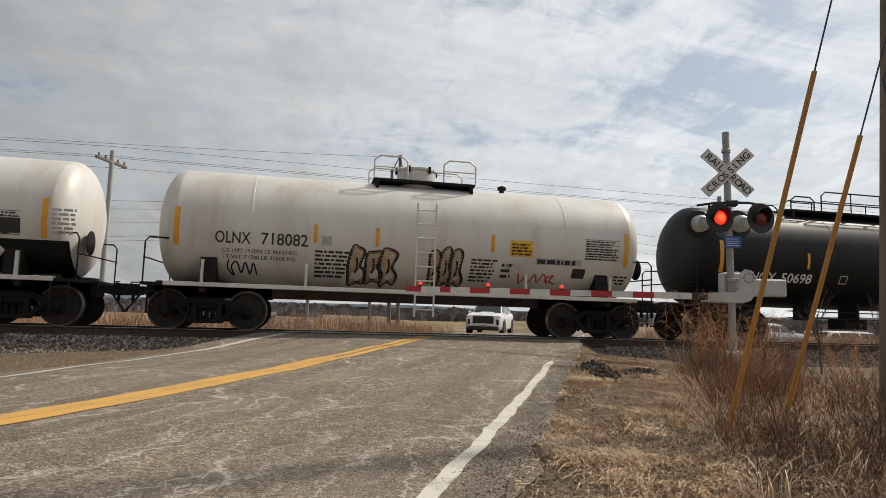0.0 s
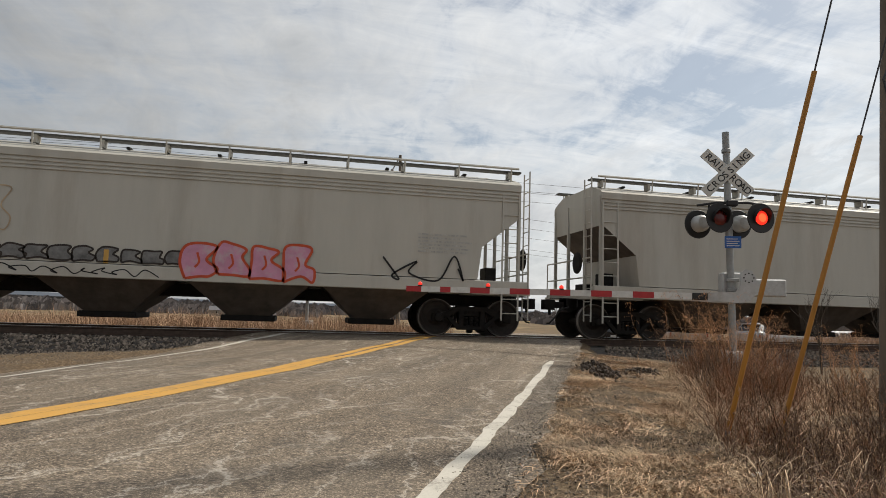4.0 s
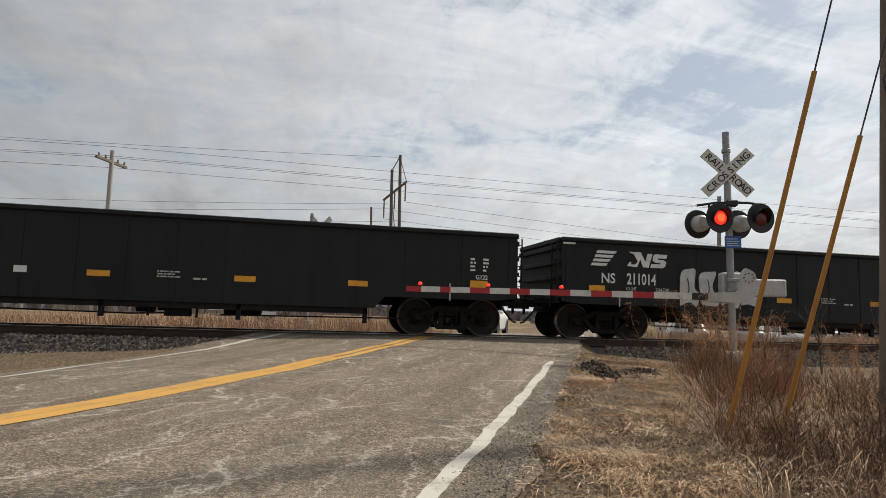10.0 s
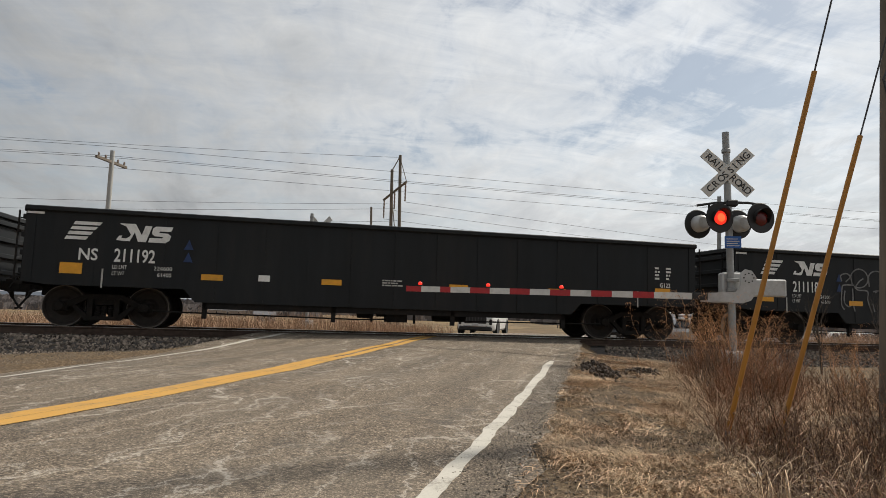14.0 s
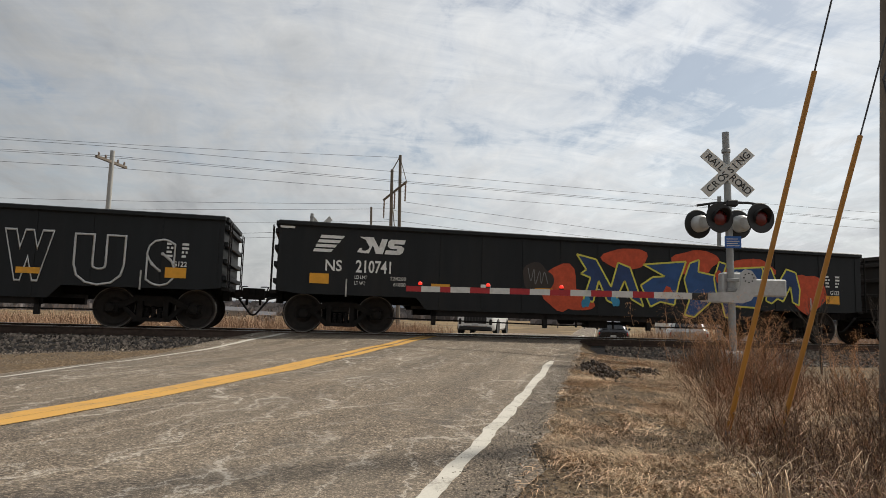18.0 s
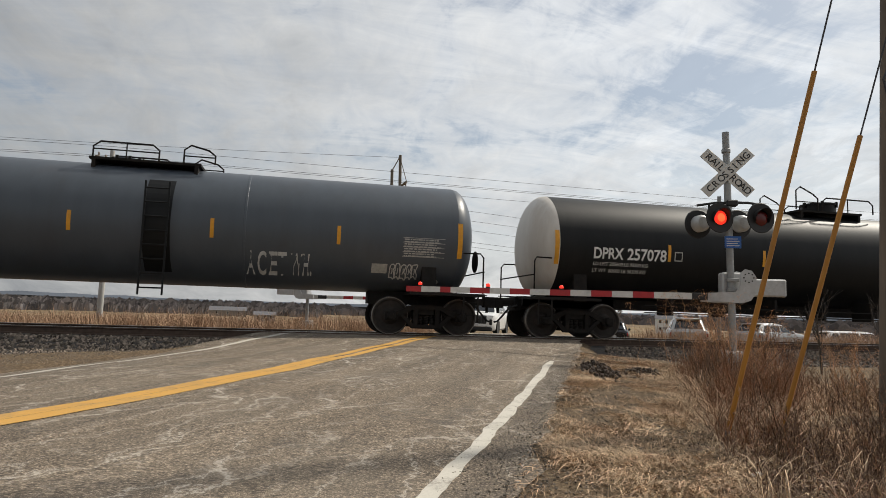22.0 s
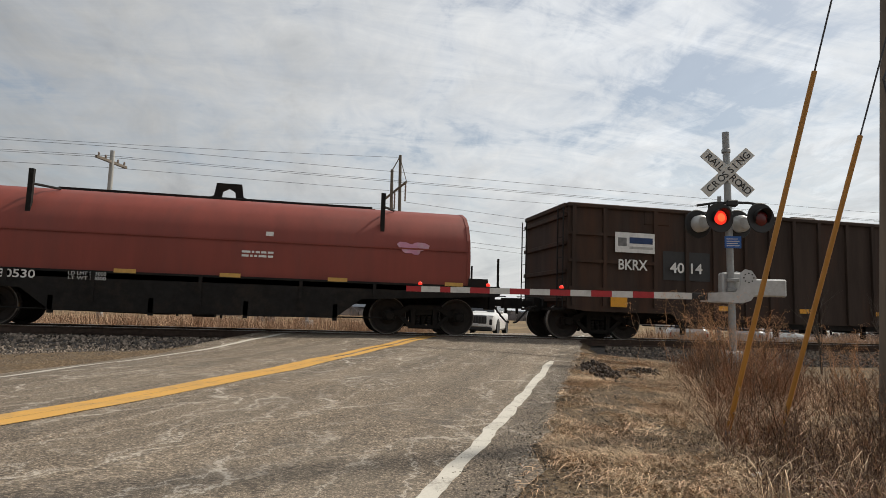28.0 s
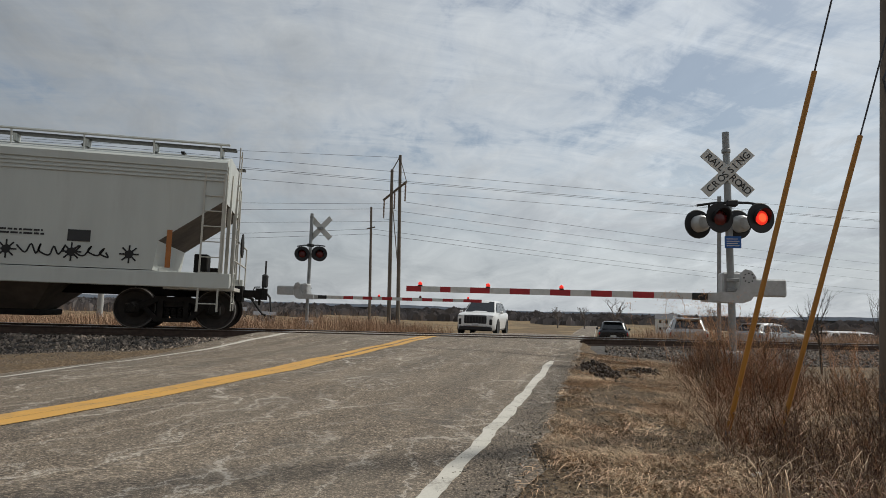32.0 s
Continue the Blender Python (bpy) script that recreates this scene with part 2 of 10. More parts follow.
def make_asphalt():
    m, N, L, b = node_mat("asphalt")
    tc = N.new("ShaderNodeTexCoord")
    mp = N.new("ShaderNodeMapping")
    mp.inputs["Rotation"].default_value = (0, 0, TH)
    L.new(tc.outputs["Object"], mp.inputs[0])
    v = mp.outputs[0]
    stone = tex(N, L, v, 62, 4, 0.8)
    grit = ramp(N, L, stone.outputs["Fac"], [(0.36, (0.020, 0.0165, 0.013)), (0.47, (0.110, 0.0855, 0.0625)), (0.55, (0.195, 0.154, 0.115)), (0.64, (0.47, 0.385, 0.295))])
    worn = tex(N, L, v, 0.55, 6, 0.6)
    wornf = ramp(N, L, worn.outputs["Fac"], [(0.40, (0.0, 0.0, 0.0)), (0.66, (0.5, 0.5, 0.5))])
    col = blend(N, L, wornf, grit, blend(N, L, 0.5, grit, (0.25, 0.217, 0.178)))
    # long streaks worn by tyres, and coarse mottling
    lng = N.new("ShaderNodeMapping")
    lng.inputs["Scale"].default_value = (2.6, 0.10, 1.0)
    L.new(v, lng.inputs[0])
    streak = tex(N, L, lng.outputs[0], 1.0, 5, 0.6)
    col = blend(N, L, 1.0, col, ramp(N, L, streak.outputs["Fac"], [(0.34, (0.74, 0.74, 0.74)), (0.66, (1.22, 1.21, 1.19))]), "MULTIPLY")
    coarse = tex(N, L, v, 17, 5, 0.7)
    col = blend(N, L, 1.0, col, ramp(N, L, coarse.outputs["Fac"], [(0.36, (0.66, 0.66, 0.66)), (0.64, (1.30, 1.29, 1.27))]), "MULTIPLY")
    # grimy darker patches of binder
    patch = tex(N, L, v, 1.7, 7, 0.65)
    pf = ramp(N, L, patch.outputs["Fac"], [(0.55, (0, 0, 0)), (0.70, (0.42, 0.42, 0.42))])
    col = blend(N, L, pf, col, (0.062, 0.06, 0.057))
    # dried salt along hairline cracks, wandering along the road
    warp = tex(N, L, v, 1.5, 8, 0.68)
    addv = N.new("ShaderNodeVectorMath")
    addv.operation = "MULTIPLY_ADD"
    L.new(warp.outputs["Color"], addv.inputs[0])
    addv.inputs[1].default_value = (0.9, 0.9, 0)
    L.new(v, addv.inputs[2])

    def crack_net(scale, stretch, turn, width, lo, hi, seed):
        sq = N.new("ShaderNodeMapping")
        sq.inputs["Location"].default_value = (seed, seed * 0.7, 0)
        sq.inputs["Scale"].default_value = stretch
        sq.inputs["Rotation"].default_value = (0, 0, radians(turn))
        L.new(addv.outputs[0], sq.inputs[0])
        vor = N.new("ShaderNodeTexVoronoi")
        vor.feature = "DISTANCE_TO_EDGE"
        vor.inputs["Scale"].default_value = scale
        L.new(sq.outputs[0], vor.inputs["Vector"])
        line = ramp(N, L, vor.outputs["Distance"], [(0.0, (1, 1, 1)), (width, (0.75, 0.75, 0.75)), (width * 2.2, (0.12, 0.12, 0.12)), (width * 7, (0.03, 0.03, 0.03)), (width * 12, (0, 0, 0))])
        brk = tex(N, L, sq.outputs[0], 1.1, 6, 0.7)
        return blend(N, L, 1.0, line, ramp(N, L, brk.outputs["Fac"], [(lo, (0, 0, 0)), (hi, (0.95, 0.95, 0.95))]), "MULTIPLY")
    lf = blend(N, L, 1.0, crack_net(2.6, (0.95, 0.24, 1.0), -62, 0.0078, 0.44, 0.57, 0.0), crack_net(5.5, (0.8, 0.34, 1.0), -48, 0.0095, 0.51, 0.63, 3.7), "LIGHTEN")
    gr2 = tex(N, L, v, 30, 4, 0.7)
    lf = blend(N, L, 1.0, lf, ramp(N, L, gr2.outputs["Fac"], [(0.34, (0.35, 0.35, 0.35)), (0.52, (1, 1, 1))]), "MULTIPLY")
    col = blend(N, L, lf, col, (0.52, 0.465, 0.395))
    L.new(col, b.inputs["Base Color"])
    b.inputs["Roughness"].default_value = 0.88
    b.inputs["Specular IOR Level"].default_value = 0.35
    bump(N, L, b, stone.outputs["Fac"], 0.7, 0.008)
    return m


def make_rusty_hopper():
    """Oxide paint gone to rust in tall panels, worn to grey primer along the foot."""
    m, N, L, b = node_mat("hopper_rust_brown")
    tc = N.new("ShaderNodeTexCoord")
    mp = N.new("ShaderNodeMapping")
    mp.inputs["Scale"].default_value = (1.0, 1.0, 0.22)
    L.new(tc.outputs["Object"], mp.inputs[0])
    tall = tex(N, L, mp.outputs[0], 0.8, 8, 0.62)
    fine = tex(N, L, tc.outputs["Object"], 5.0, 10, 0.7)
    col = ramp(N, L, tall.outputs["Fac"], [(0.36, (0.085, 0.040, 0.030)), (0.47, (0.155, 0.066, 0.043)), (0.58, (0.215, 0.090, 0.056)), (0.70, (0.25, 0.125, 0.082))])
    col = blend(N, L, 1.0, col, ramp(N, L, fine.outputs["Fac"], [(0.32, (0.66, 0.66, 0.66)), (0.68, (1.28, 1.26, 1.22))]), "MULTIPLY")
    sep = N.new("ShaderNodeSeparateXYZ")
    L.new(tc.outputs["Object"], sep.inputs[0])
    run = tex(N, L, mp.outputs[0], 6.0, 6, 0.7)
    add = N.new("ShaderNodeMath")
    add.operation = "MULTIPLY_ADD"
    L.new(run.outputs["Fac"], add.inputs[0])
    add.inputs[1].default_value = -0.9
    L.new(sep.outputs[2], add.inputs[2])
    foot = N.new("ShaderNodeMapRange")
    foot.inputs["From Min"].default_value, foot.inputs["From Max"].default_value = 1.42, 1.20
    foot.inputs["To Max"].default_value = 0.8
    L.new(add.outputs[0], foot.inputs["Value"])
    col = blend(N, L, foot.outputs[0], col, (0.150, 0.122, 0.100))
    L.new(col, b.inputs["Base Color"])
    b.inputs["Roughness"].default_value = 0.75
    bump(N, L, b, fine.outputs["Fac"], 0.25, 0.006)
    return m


def make_paint(name, col, worn_col, amt):
    m, N, L, b = node_mat(name)
    tc = N.new("ShaderNodeTexCoord")
    v = tc.outputs["Object"]
    g = tex(N, L, v, 60, 5, 0.7)
    w = tex(N, L, v, 3.2, 8, 0.7)
    f = ramp(N, L, w.outputs["Fac"], [(0.48, (0, 0, 0)), (0.66, (amt, amt, amt))])
    f2 = ramp(N, L, g.outputs["Fac"], [(0.40, (0.1, 0.1, 0.1)), (0.62, (1, 1, 1))])
    tone = blend(N, L, ramp(N, L, g.outputs["Fac"], [(0.3, (0, 0, 0)), (0.7, (0.35, 0.35, 0.35))]), col, tuple(c * 0.6 for c in col))
    c = blend(N, L, blend(N, L, 1.0, f, f2, "MULTIPLY"), tone, worn_col)
    L.new(c, b.inputs["Base Color"])
    b.inputs["Roughness"].default_value = 0.75
    bump(N, L, b, g.outputs["Fac"], 0.5, 0.006)
    return m


def make_land():
    """Dead grass, bare soil and gravel near by, stubble and pasture in broad patches far away."""
    m, N, L, b = node_mat("winter_land")
    tc = N.new("ShaderNodeTexCoord")
    v = tc.outputs["Object"]
    fine = tex(N, L, v, 26, 8, 0.72)
    mid = tex(N, L, v, 2.2, 8, 0.65)
    big = tex(N, L, v, 0.022, 5, 0.55, 0.4)
    straw = ramp(N, L, fine.outputs["Fac"], [(0.30, (0.045, 0.031, 0.02)), (0.5, (0.135, 0.095, 0.060)), (0.70, (0.31, 0.23, 0.145))])
    soil = ramp(N, L, fine.outputs["Fac"], [(0.3, (0.045, 0.034, 0.026)), (0.7, (0.16, 0.13, 0.10))])
    near = blend(N, L, ramp(N, L, mid.outputs["Fac"], [(0.50, (0, 0, 0)), (0.66, (0.8, 0.8, 0.8))]), straw, soil)
    fields = ramp(N, L, big.outputs["Fac"], [(0.36, (0.24, 0.165, 0.085)), (0.46, (0.30, 0.22, 0.12)), (0.52, (0.13, 0.10, 0.062)), (0.60, (0.21, 0.14, 0.075)), (0.7, (0.16, 0.125, 0.075))])
    sep = N.new("ShaderNodeSeparateXYZ")
    L.new(v, sep.inputs[0])
    far = N.new("ShaderNodeMapRange")
    far.inputs["From Min"].default_value, far.inputs["From Max"].default_value = 25, 70
    L.new(sep.outputs[1], far.inputs["Value"])
    col = blend(N, L, far.outputs[0], near, blend(N, L, 0.35, fields, straw))
    L.new(col, b.inputs["Base Color"])
    b.inputs["Roughness"].default_value = 0.95
    b.inputs["Specular IOR Level"].default_value = 0.15
    bump(N, L, b, fine.outputs["Fac"], 0.8, 0.03)
    return m


M_ASPHALT = make_asphalt()
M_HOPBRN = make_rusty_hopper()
M_HOPSEAM = mat("hopper_seam_stain", (0.20, 0.18, 0.155), 0.7, 0, 0.3, 4.0, 0, (0.30, 0.29, 0.265), 0.8, 1.2, (1, 1, 0.3))
# dust, with the shade under the car mixed into the brown
M_GRIMESHADE = mat("hopper_bay_grime", (0.10, 0.080, 0.064), 0.85, 0, 0.3, 3.0, 0.1, (0.05, 0.042, 0.036), 0.7, 1.2)
M_LINE_W = make_paint("road_paint_white", (0.58, 0.545, 0.475), (0.20, 0.175, 0.145), 1.0)
M_LINE_Y = make_paint("road_paint_yellow", (0.60, 0.325, 0.07), (0.24, 0.18, 0.10), 0.8)
M_LAND = make_land()
M_RAILTOP = mat("rail_polished", (0.46, 0.45, 0.44), 0.28, 1.0, 0.08, 12.0)
M_RAIL = mat("rail_rusty", (0.075, 0.048, 0.035), 0.8, 0, 0.3, 9.0, 0.2)
M_TIE = mat("tie_timber", (0.055, 0.045, 0.038), 0.9, 0, 0.35, 8.0, 0.5, (0.11, 0.095, 0.08), 0.5, 3.0, (0.2, 1, 1), piece=0.25)
M_BALLAST = mat("ballast_stone", (0.075, 0.066, 0.06), 0.9, 0, 0.45, 11.0, 0.9, (0.055, 0.05, 0.046), 0.8, 5.0, bscale=24)
M_STONE = mat("ballast_chips", (0.205, 0.168, 0.136), 0.9, 0, 0.3, 9.0, 0.3, islands=True, piece=0.8)

# ---- building helpers ----
def part(name, bm, material, parent=None, label="", m=None):
    """Links a bmesh or a mesh as one object under a thing or a part."""
    if isinstance(bm, bmesh.types.BMesh):
        me = bpy.data.meshes.new(name)
        bm.to_mesh(me)
        bm.free()
    else:
        me = bm
    if material is not None and not me.materials:
        me.materials.append(material)
    ob = new(name, me)
    if parent is not None:
        ob.parent = parent
    if m is not None:
        ob.matrix_basis = m
    if label:
        tagged(ob, label)
    return ob


def box(bm, x0, x1, y0, y1, z0, z1, bev=0.0):
    vs = [bm.verts.new((x, y, z)) for x in (x0, x1) for y in (y0, y1) for z in (z0, z1)]
    fs = [bm.faces.new([vs[i] for i in f]) for f in ((0, 1, 3, 2), (4, 6, 7, 5), (0, 4, 5, 1), (2, 3, 7, 6), (0, 2, 6, 4), (1, 5, 7, 3))]
    if bev:
        es = list({e for f in fs for e in f.edges})
        bmesh.ops.bevel(bm, geom=es, offset=bev, segments=1, affect="EDGES")
    return bm


def bx(x0, x1, y0, y1, z0, z1, bev=0.0):
    return box(bmesh.new(), x0, x1, y0, y1, z0, z1, bev)


def tube(bm, pts, r, n=6):
    """A round bar along a line of points."""
    pts = [Vector(q) for q in pts]
    rings = []
    for i, q in enumerate(pts):
        d = (pts[min(i + 1, len(pts) - 1)] - pts[max(i - 1, 0)]).normalized()
        a = d.orthogonal().normalized() if not rings else None
        if a is None:
            a = (prev_a - d * prev_a.dot(d)).normalized()
        prev_a = a
        b = d.cross(a)
        rings.append([bm.verts.new(q + (a * math.cos(k * math.tau / n) + b * math.sin(k * math.tau / n)) * r) for k in range(n)])
    for A, B in zip(rings, rings[1:]):
        for k in range(n):
            bm.faces.new((A[k], A[(k + 1) % n], B[(k + 1) % n], B[k]))
    bm.faces.new(rings[0][::-1]), bm.faces.new(rings[-1])
    return bm


def prism(bm, outline, axis, a, b):
    """Extrudes a closed outline (pairs) along an axis from a to b. Pairs are the other two coordinates in x, y, z order."""
    def at(u, v, w):
        return {"x": (w, u, v), "y": (u, w, v), "z": (u, v, w)}[axis]
    A = [bm.verts.new(at(u, v, a)) for u, v in outline]
    B = [bm.verts.new(at(u, v, b)) for u, v in outline]
    n = len(outline)
    for i in range(n):
        bm.faces.new((A[i], A[(i + 1) % n], B[(i + 1) % n], B[i]))
    bm.faces.new(A[::-1]), bm.faces.new(B)
    bmesh.ops.recalc_face_normals(bm, faces=bm.faces[:])
    return bm


def lathe(bm, prof, axis, n=24, centre=(0, 0, 0)):
    """Turns a profile of (along, radius) round an axis."""
    rings = []
    for a, r in prof:
        ring = []
        for k in range(n):
            c, s = math.cos(k * math.tau / n) * r, math.sin(k * math.tau / n) * r
            q = {"x": (a, c, s), "y": (c, a, s), "z": (c, s, a)}[axis]
            ring.append(bm.verts.new(Vector(q) + Vector(centre)))
        rings.append(ring)
    for A, B in zip(rings, rings[1:]):
        for k in range(n):
            bm.faces.new((A[k], A[(k + 1) % n], B[(k + 1) % n], B[k]))
    if prof[0][1] > 1e-4:
        bm.faces.new(rings[0][::-1])
    if prof[-1][1] > 1e-4:
        bm.faces.new(rings[-1])
    bmesh.ops.remove_doubles(bm, verts=bm.verts[:], dist=1e-5)
    bmesh.ops.recalc_face_normals(bm, faces=bm.faces[:])
    return bm


def smooth(ob, angle=0.6):
    for f in ob.data.polygons:
        f.use_smooth = True
    ob.data.set_sharp_from_angle(angle=angle)
    return ob


def mesh_from(name, verts, faces, material):
    me = bpy.data.meshes.new(name)
    me.from_pydata(verts, [], faces)
    me.materials.append(material)
    return me


_TEXT = {}


def text_mesh(words, size, material, align="LEFT", bold=0.0, shear=0.0, wide=1.0, space=1.0):
    """Flat lettering in the built-in font, as a mesh in the x-z plane that faces -y."""
    key = (words, size, material.name, align, bold, shear, wide, space)
    if key in _TEXT:
        return _TEXT[key]
    cu = bpy.data.curves.new("lettering", "FONT")
    cu.body, cu.size, cu.align_x, cu.offset, cu.shear, cu.resolution_u = words, size, align, bold, shear, 3
    cu.space_character = space
    ob = bpy.data.objects.new("lettering", cu)
    me = bpy.data.meshes.new_from_object(ob)
    bpy.data.objects.remove(ob)
    me.transform(Matrix.Diagonal((wide, 1, 1, 1)))
    me.transform(Matrix.Rotation(math.pi / 2, 4, "X"))
    me.materials.clear()
    me.materials.append(material)
    _TEXT[key] = me
    return me


def outline_mesh(ch, size, grow, line, material, wide):
    """The bare outline of a swollen capital, as thin bars in the x-z plane."""
    cu = bpy.data.curves.new("lettering", "FONT")
    cu.body, cu.size, cu.offset, cu.resolution_u = ch, size, grow, 3
    cu.fill_mode, cu.bevel_depth, cu.bevel_resolution = "NONE", line, 0
    ob = bpy.data.objects.new("lettering", cu)
    me = bpy.data.meshes.new_from_object(ob)
    bpy.data.objects.remove(ob)
    x0, x1 = min(v.co.x for v in me.vertices), max(v.co.x for v in me.vertices)
    me.transform(Matrix.Translation((-x0 * wide / (x1 - x0), 0, 0)) @ Matrix.Diagonal((wide / (x1 - x0), 1, 0.05, 1)))
    me.transform(Matrix.Rotation(math.pi / 2, 4, "X"))
    me.materials.clear()
    me.materials.append(material)
    return me


# ---- ground, road, track ----
def lerp_table(tab, v):
    if v <= tab[0][0]:
        return tab[0][1]
    for (a, p), (b, q) in zip(tab, tab[1:]):
        if v <= b:
            k = (v - a) / (b - a)
            k = k * k * (3 - 2 * k)
            return p + (q - p) * k
    return tab[-1][1]


ROAD_Z = [(-60, -0.30), (-10.5, -0.285), (-8, -0.25), (-6, -0.19), (-4, -0.125), (-2.2, -0.06), (-1.0, -0.03), (1.0, -0.03), (3, -0.07), (9, -0.24),
          (17, -0.44), (30, -1.05), (60, -2.5), (130, -4.2), (400, -4.6), (3000, -4.8)]
LAND_Z = [(-400, -0.7), (-40, -0.5), (-4.5, -0.47), (-2.9, -0.50), (2.9, -0.72), (6, -0.90), (17, -1.10), (30, -1.6), (60, -2.9), (130, -4.4), (400, -4.8), (6000, -5.0)]


def us(x, y):
    """Along the road from the eye, and across it (right of the eye is positive)."""
    dx, dy = x, y + 16.38
    return dx * math.sin(TH) + dy * math.cos(TH), dx * math.cos(TH) - dy * math.sin(TH)


def xy(s, u):
    return s * math.sin(TH) + u * math.cos(TH), -16.38 + s * math.cos(TH) - u * math.sin(TH)


def road_z(s, u):
    x, y = xy(s, u)
    k = (u + 4.05) / 3.3
    flat = min(1.0, max(0.0, (abs(y) - 1.2) / 3.0))
    return lerp_table(ROAD_Z, y) - flat * (0.05 if k > 0 else 0.175) * k * k


def land_z(x, y):
    s, u = us(x, y)
    z = lerp_table(LAND_Z, y)
    off = max(0.0, max(u + 0.40, -7.95 - u))
    reach = 4.0 if y < 2 else 1.6 + max(0.0, (y - 30) * 0.1)
    if off < reach and s < 500:
        k = off / reach
        k = k * k * (3 - 2 * k)
        zr = lerp_table(ROAD_Z, y) - (0.072 if u > -4 else 0.175)
        low = min(1.0, max(0.0, 4.0 - abs(y))) * min(1.0, max(0.0, (off - 0.1) / 0.6))
        zr += (min(zr, z) - zr) * low
        z = zr + (z - zr) * k
        if off == 0.0:
            z -= 0.10 * min(1.0, min(-0.40 - u, u + 7.95) / 0.5)
    if 2.5 < u < 9 and -14 < y < -4:
        z -= 0.10 * min(1.0, (u - 2.5) / 2)
    n = noise.noise((x * 0.21, y * 0.21, 3.1)) * 0.05 + noise.noise((x * 0.9, y * 0.9, 7.7)) * 0.02
    if -4 < y < 4:
        n *= 0.3
    return z + n * min(1.0, off / 1.5)


def axis_steps(fine0, fine1, step, far0, far1, grow=1.22):
    out = list(np.arange(fine0, fine1 + 1e-6, step))
    d = step
    while out[-1] < far1:
        d *= grow
        out.append(min(out[-1] + d, far1))
    d = step
    while out[0] > far0:
        d *= grow
        out.insert(0, max(out[0] - d, far0))
    return out


def build_ground():
    xs = axis_steps(-22, 24, 0.4, -4000, 4000)
    ys = axis_steps(-20, 22, 0.4, -300, 4500)
    verts = [(x, y, land_z(x, y)) for y in ys for x in xs]
    w = len(xs)
    faces = [(j * w + i, j * w + i + 1, (j + 1) * w + i + 1, (j + 1) * w + i) for j in range(len(ys) - 1) for i in range(w - 1)]
    ob = new("ground", mesh_from("ground", verts, faces, M_LAND))
    for f in ob.data.polygons:
        f.use_smooth = True
    return tagged(ob, "dry late-winter verge and brown fields falling away to a valley", "ground", kind="structure")


def road_strip(name, us_, s0, s1, lift, material, step=0.35, ragged=0.0, parent=None, label=""):
    ss = axis_steps(max(s0, -14), min(s1, 45), step, s0, s1, 1.25) if s1 > 45 else list(np.arange(s0, s1 + step * 0.5, step))
    verts, n = [], len(us_)
    for s in ss:
        for i, u in enumerate(us_):
            j = (noise.noise((s * 1.7, u * 9.0, 1.0)) * ragged + noise.noise((s * 6.0, u * 9.0, 5.0)) * ragged * 0.6) if i in (0, n - 1) else 0.0
            x, y = xy(s, u + j)
            verts.append((x, y, road_z(s, u + j) + lift))
    faces = [(k * n + i, k * n + i + 1, (k + 1) * n + i + 1, (k + 1) * n + i) for k in range(len(ss) - 1) for i in range(n - 1)]
    ob = new(name, mesh_from(name, verts, faces, material))
    for f in ob.data.polygons:
        f.use_smooth = True
    if parent is not None:
        ob.parent = parent
    if label:
        tagged(ob, label)
    return ob

ground = build_ground()
road = road_strip("road", [-7.75, -7.0, -6.2, -5.4, -4.6, -3.5, -2.6, -1.8, -1.2, -0.75, -0.38], -60, 1500, 0.0, M_ASPHALT, ragged=0.10)
tagged(road, "worn two-lane asphalt road with salt-stained cracks, humped over the track", "road", kind="structure")
road_strip("edge_line", [-0.85, -0.745], -14, 11.5, 0.004, M_LINE_W, 0.07, 0.026, road, "worn white edge line, ending before the rails")
road_strip("edge_line", [-0.85, -0.745], 20, 400, 0.012, M_LINE_W, 0.3, 0.01, road)
road_strip("edge_line", [-7.16, -7.02], -40, 14.6, 0.004, M_LINE_W, 0.2, 0.02, road)
road_strip("edge_line", [-7.14, -7.035], 19, 400, 0.012, M_LINE_W, 0.3, 0.01, road)
road_strip("centre_line", [-4.255, -4.069], -30, 9.4, 0.003, M_LINE_Y, 0.2, 0.02, road, "double yellow centre line")
road_strip("centre_line", [-4.061, -3.875], -30, 9.4, 0.003, M_LINE_Y, 0.2, 0.02, road)
road_strip("centre_line", [-4.245, -4.095], 9.4, 16.2, 0.003, M_LINE_Y, 0.2, 0.012, road)
road_strip("centre_line", [-4.035, -3.885], 9.4, 16.2, 0.003, M_LINE_Y, 0.2, 0.012, road)


def build_track():
    X0, X1 = -420, 620
    bed = bmesh.new()
    prism(bed, [(-2.9, -0.62), (-1.55, -0.21), (1.55, -0.21), (2.9, -0.68)], "x", X0, X1)
    ob = part("ballast_bed", bed, M_BALLAST)
    tagged(ob, "grey crushed-stone ballast shoulder under the rails", "ballast", kind="structure")
    prof = [(-0.075, -0.18), (0.075, -0.18), (0.075, -0.165), (0.010, -0.14), (0.010, -0.045), (0.036, -0.032), (0.036, -0.004),
            (-0.036, -0.004), (-0.036, -0.032), (-0.010, -0.045), (-0.010, -0.14), (-0.075, -0.165)]
    for yy in (-0.755, 0.755):
        bm = bmesh.new()
        prism(bm, [(yy + a, b) for a, b in prof], "x", X0, X1)
        rail = part("rail", bm, M_RAIL)
        tagged(rail, "rusty steel rail with a polished running surface", "rail", "rails of the track", "structure")
        part("rail_head", bx(X0, X1, yy - 0.03, yy + 0.03, -0.0038, 0.0), M_RAILTOP, rail)
    return ob


build_track()


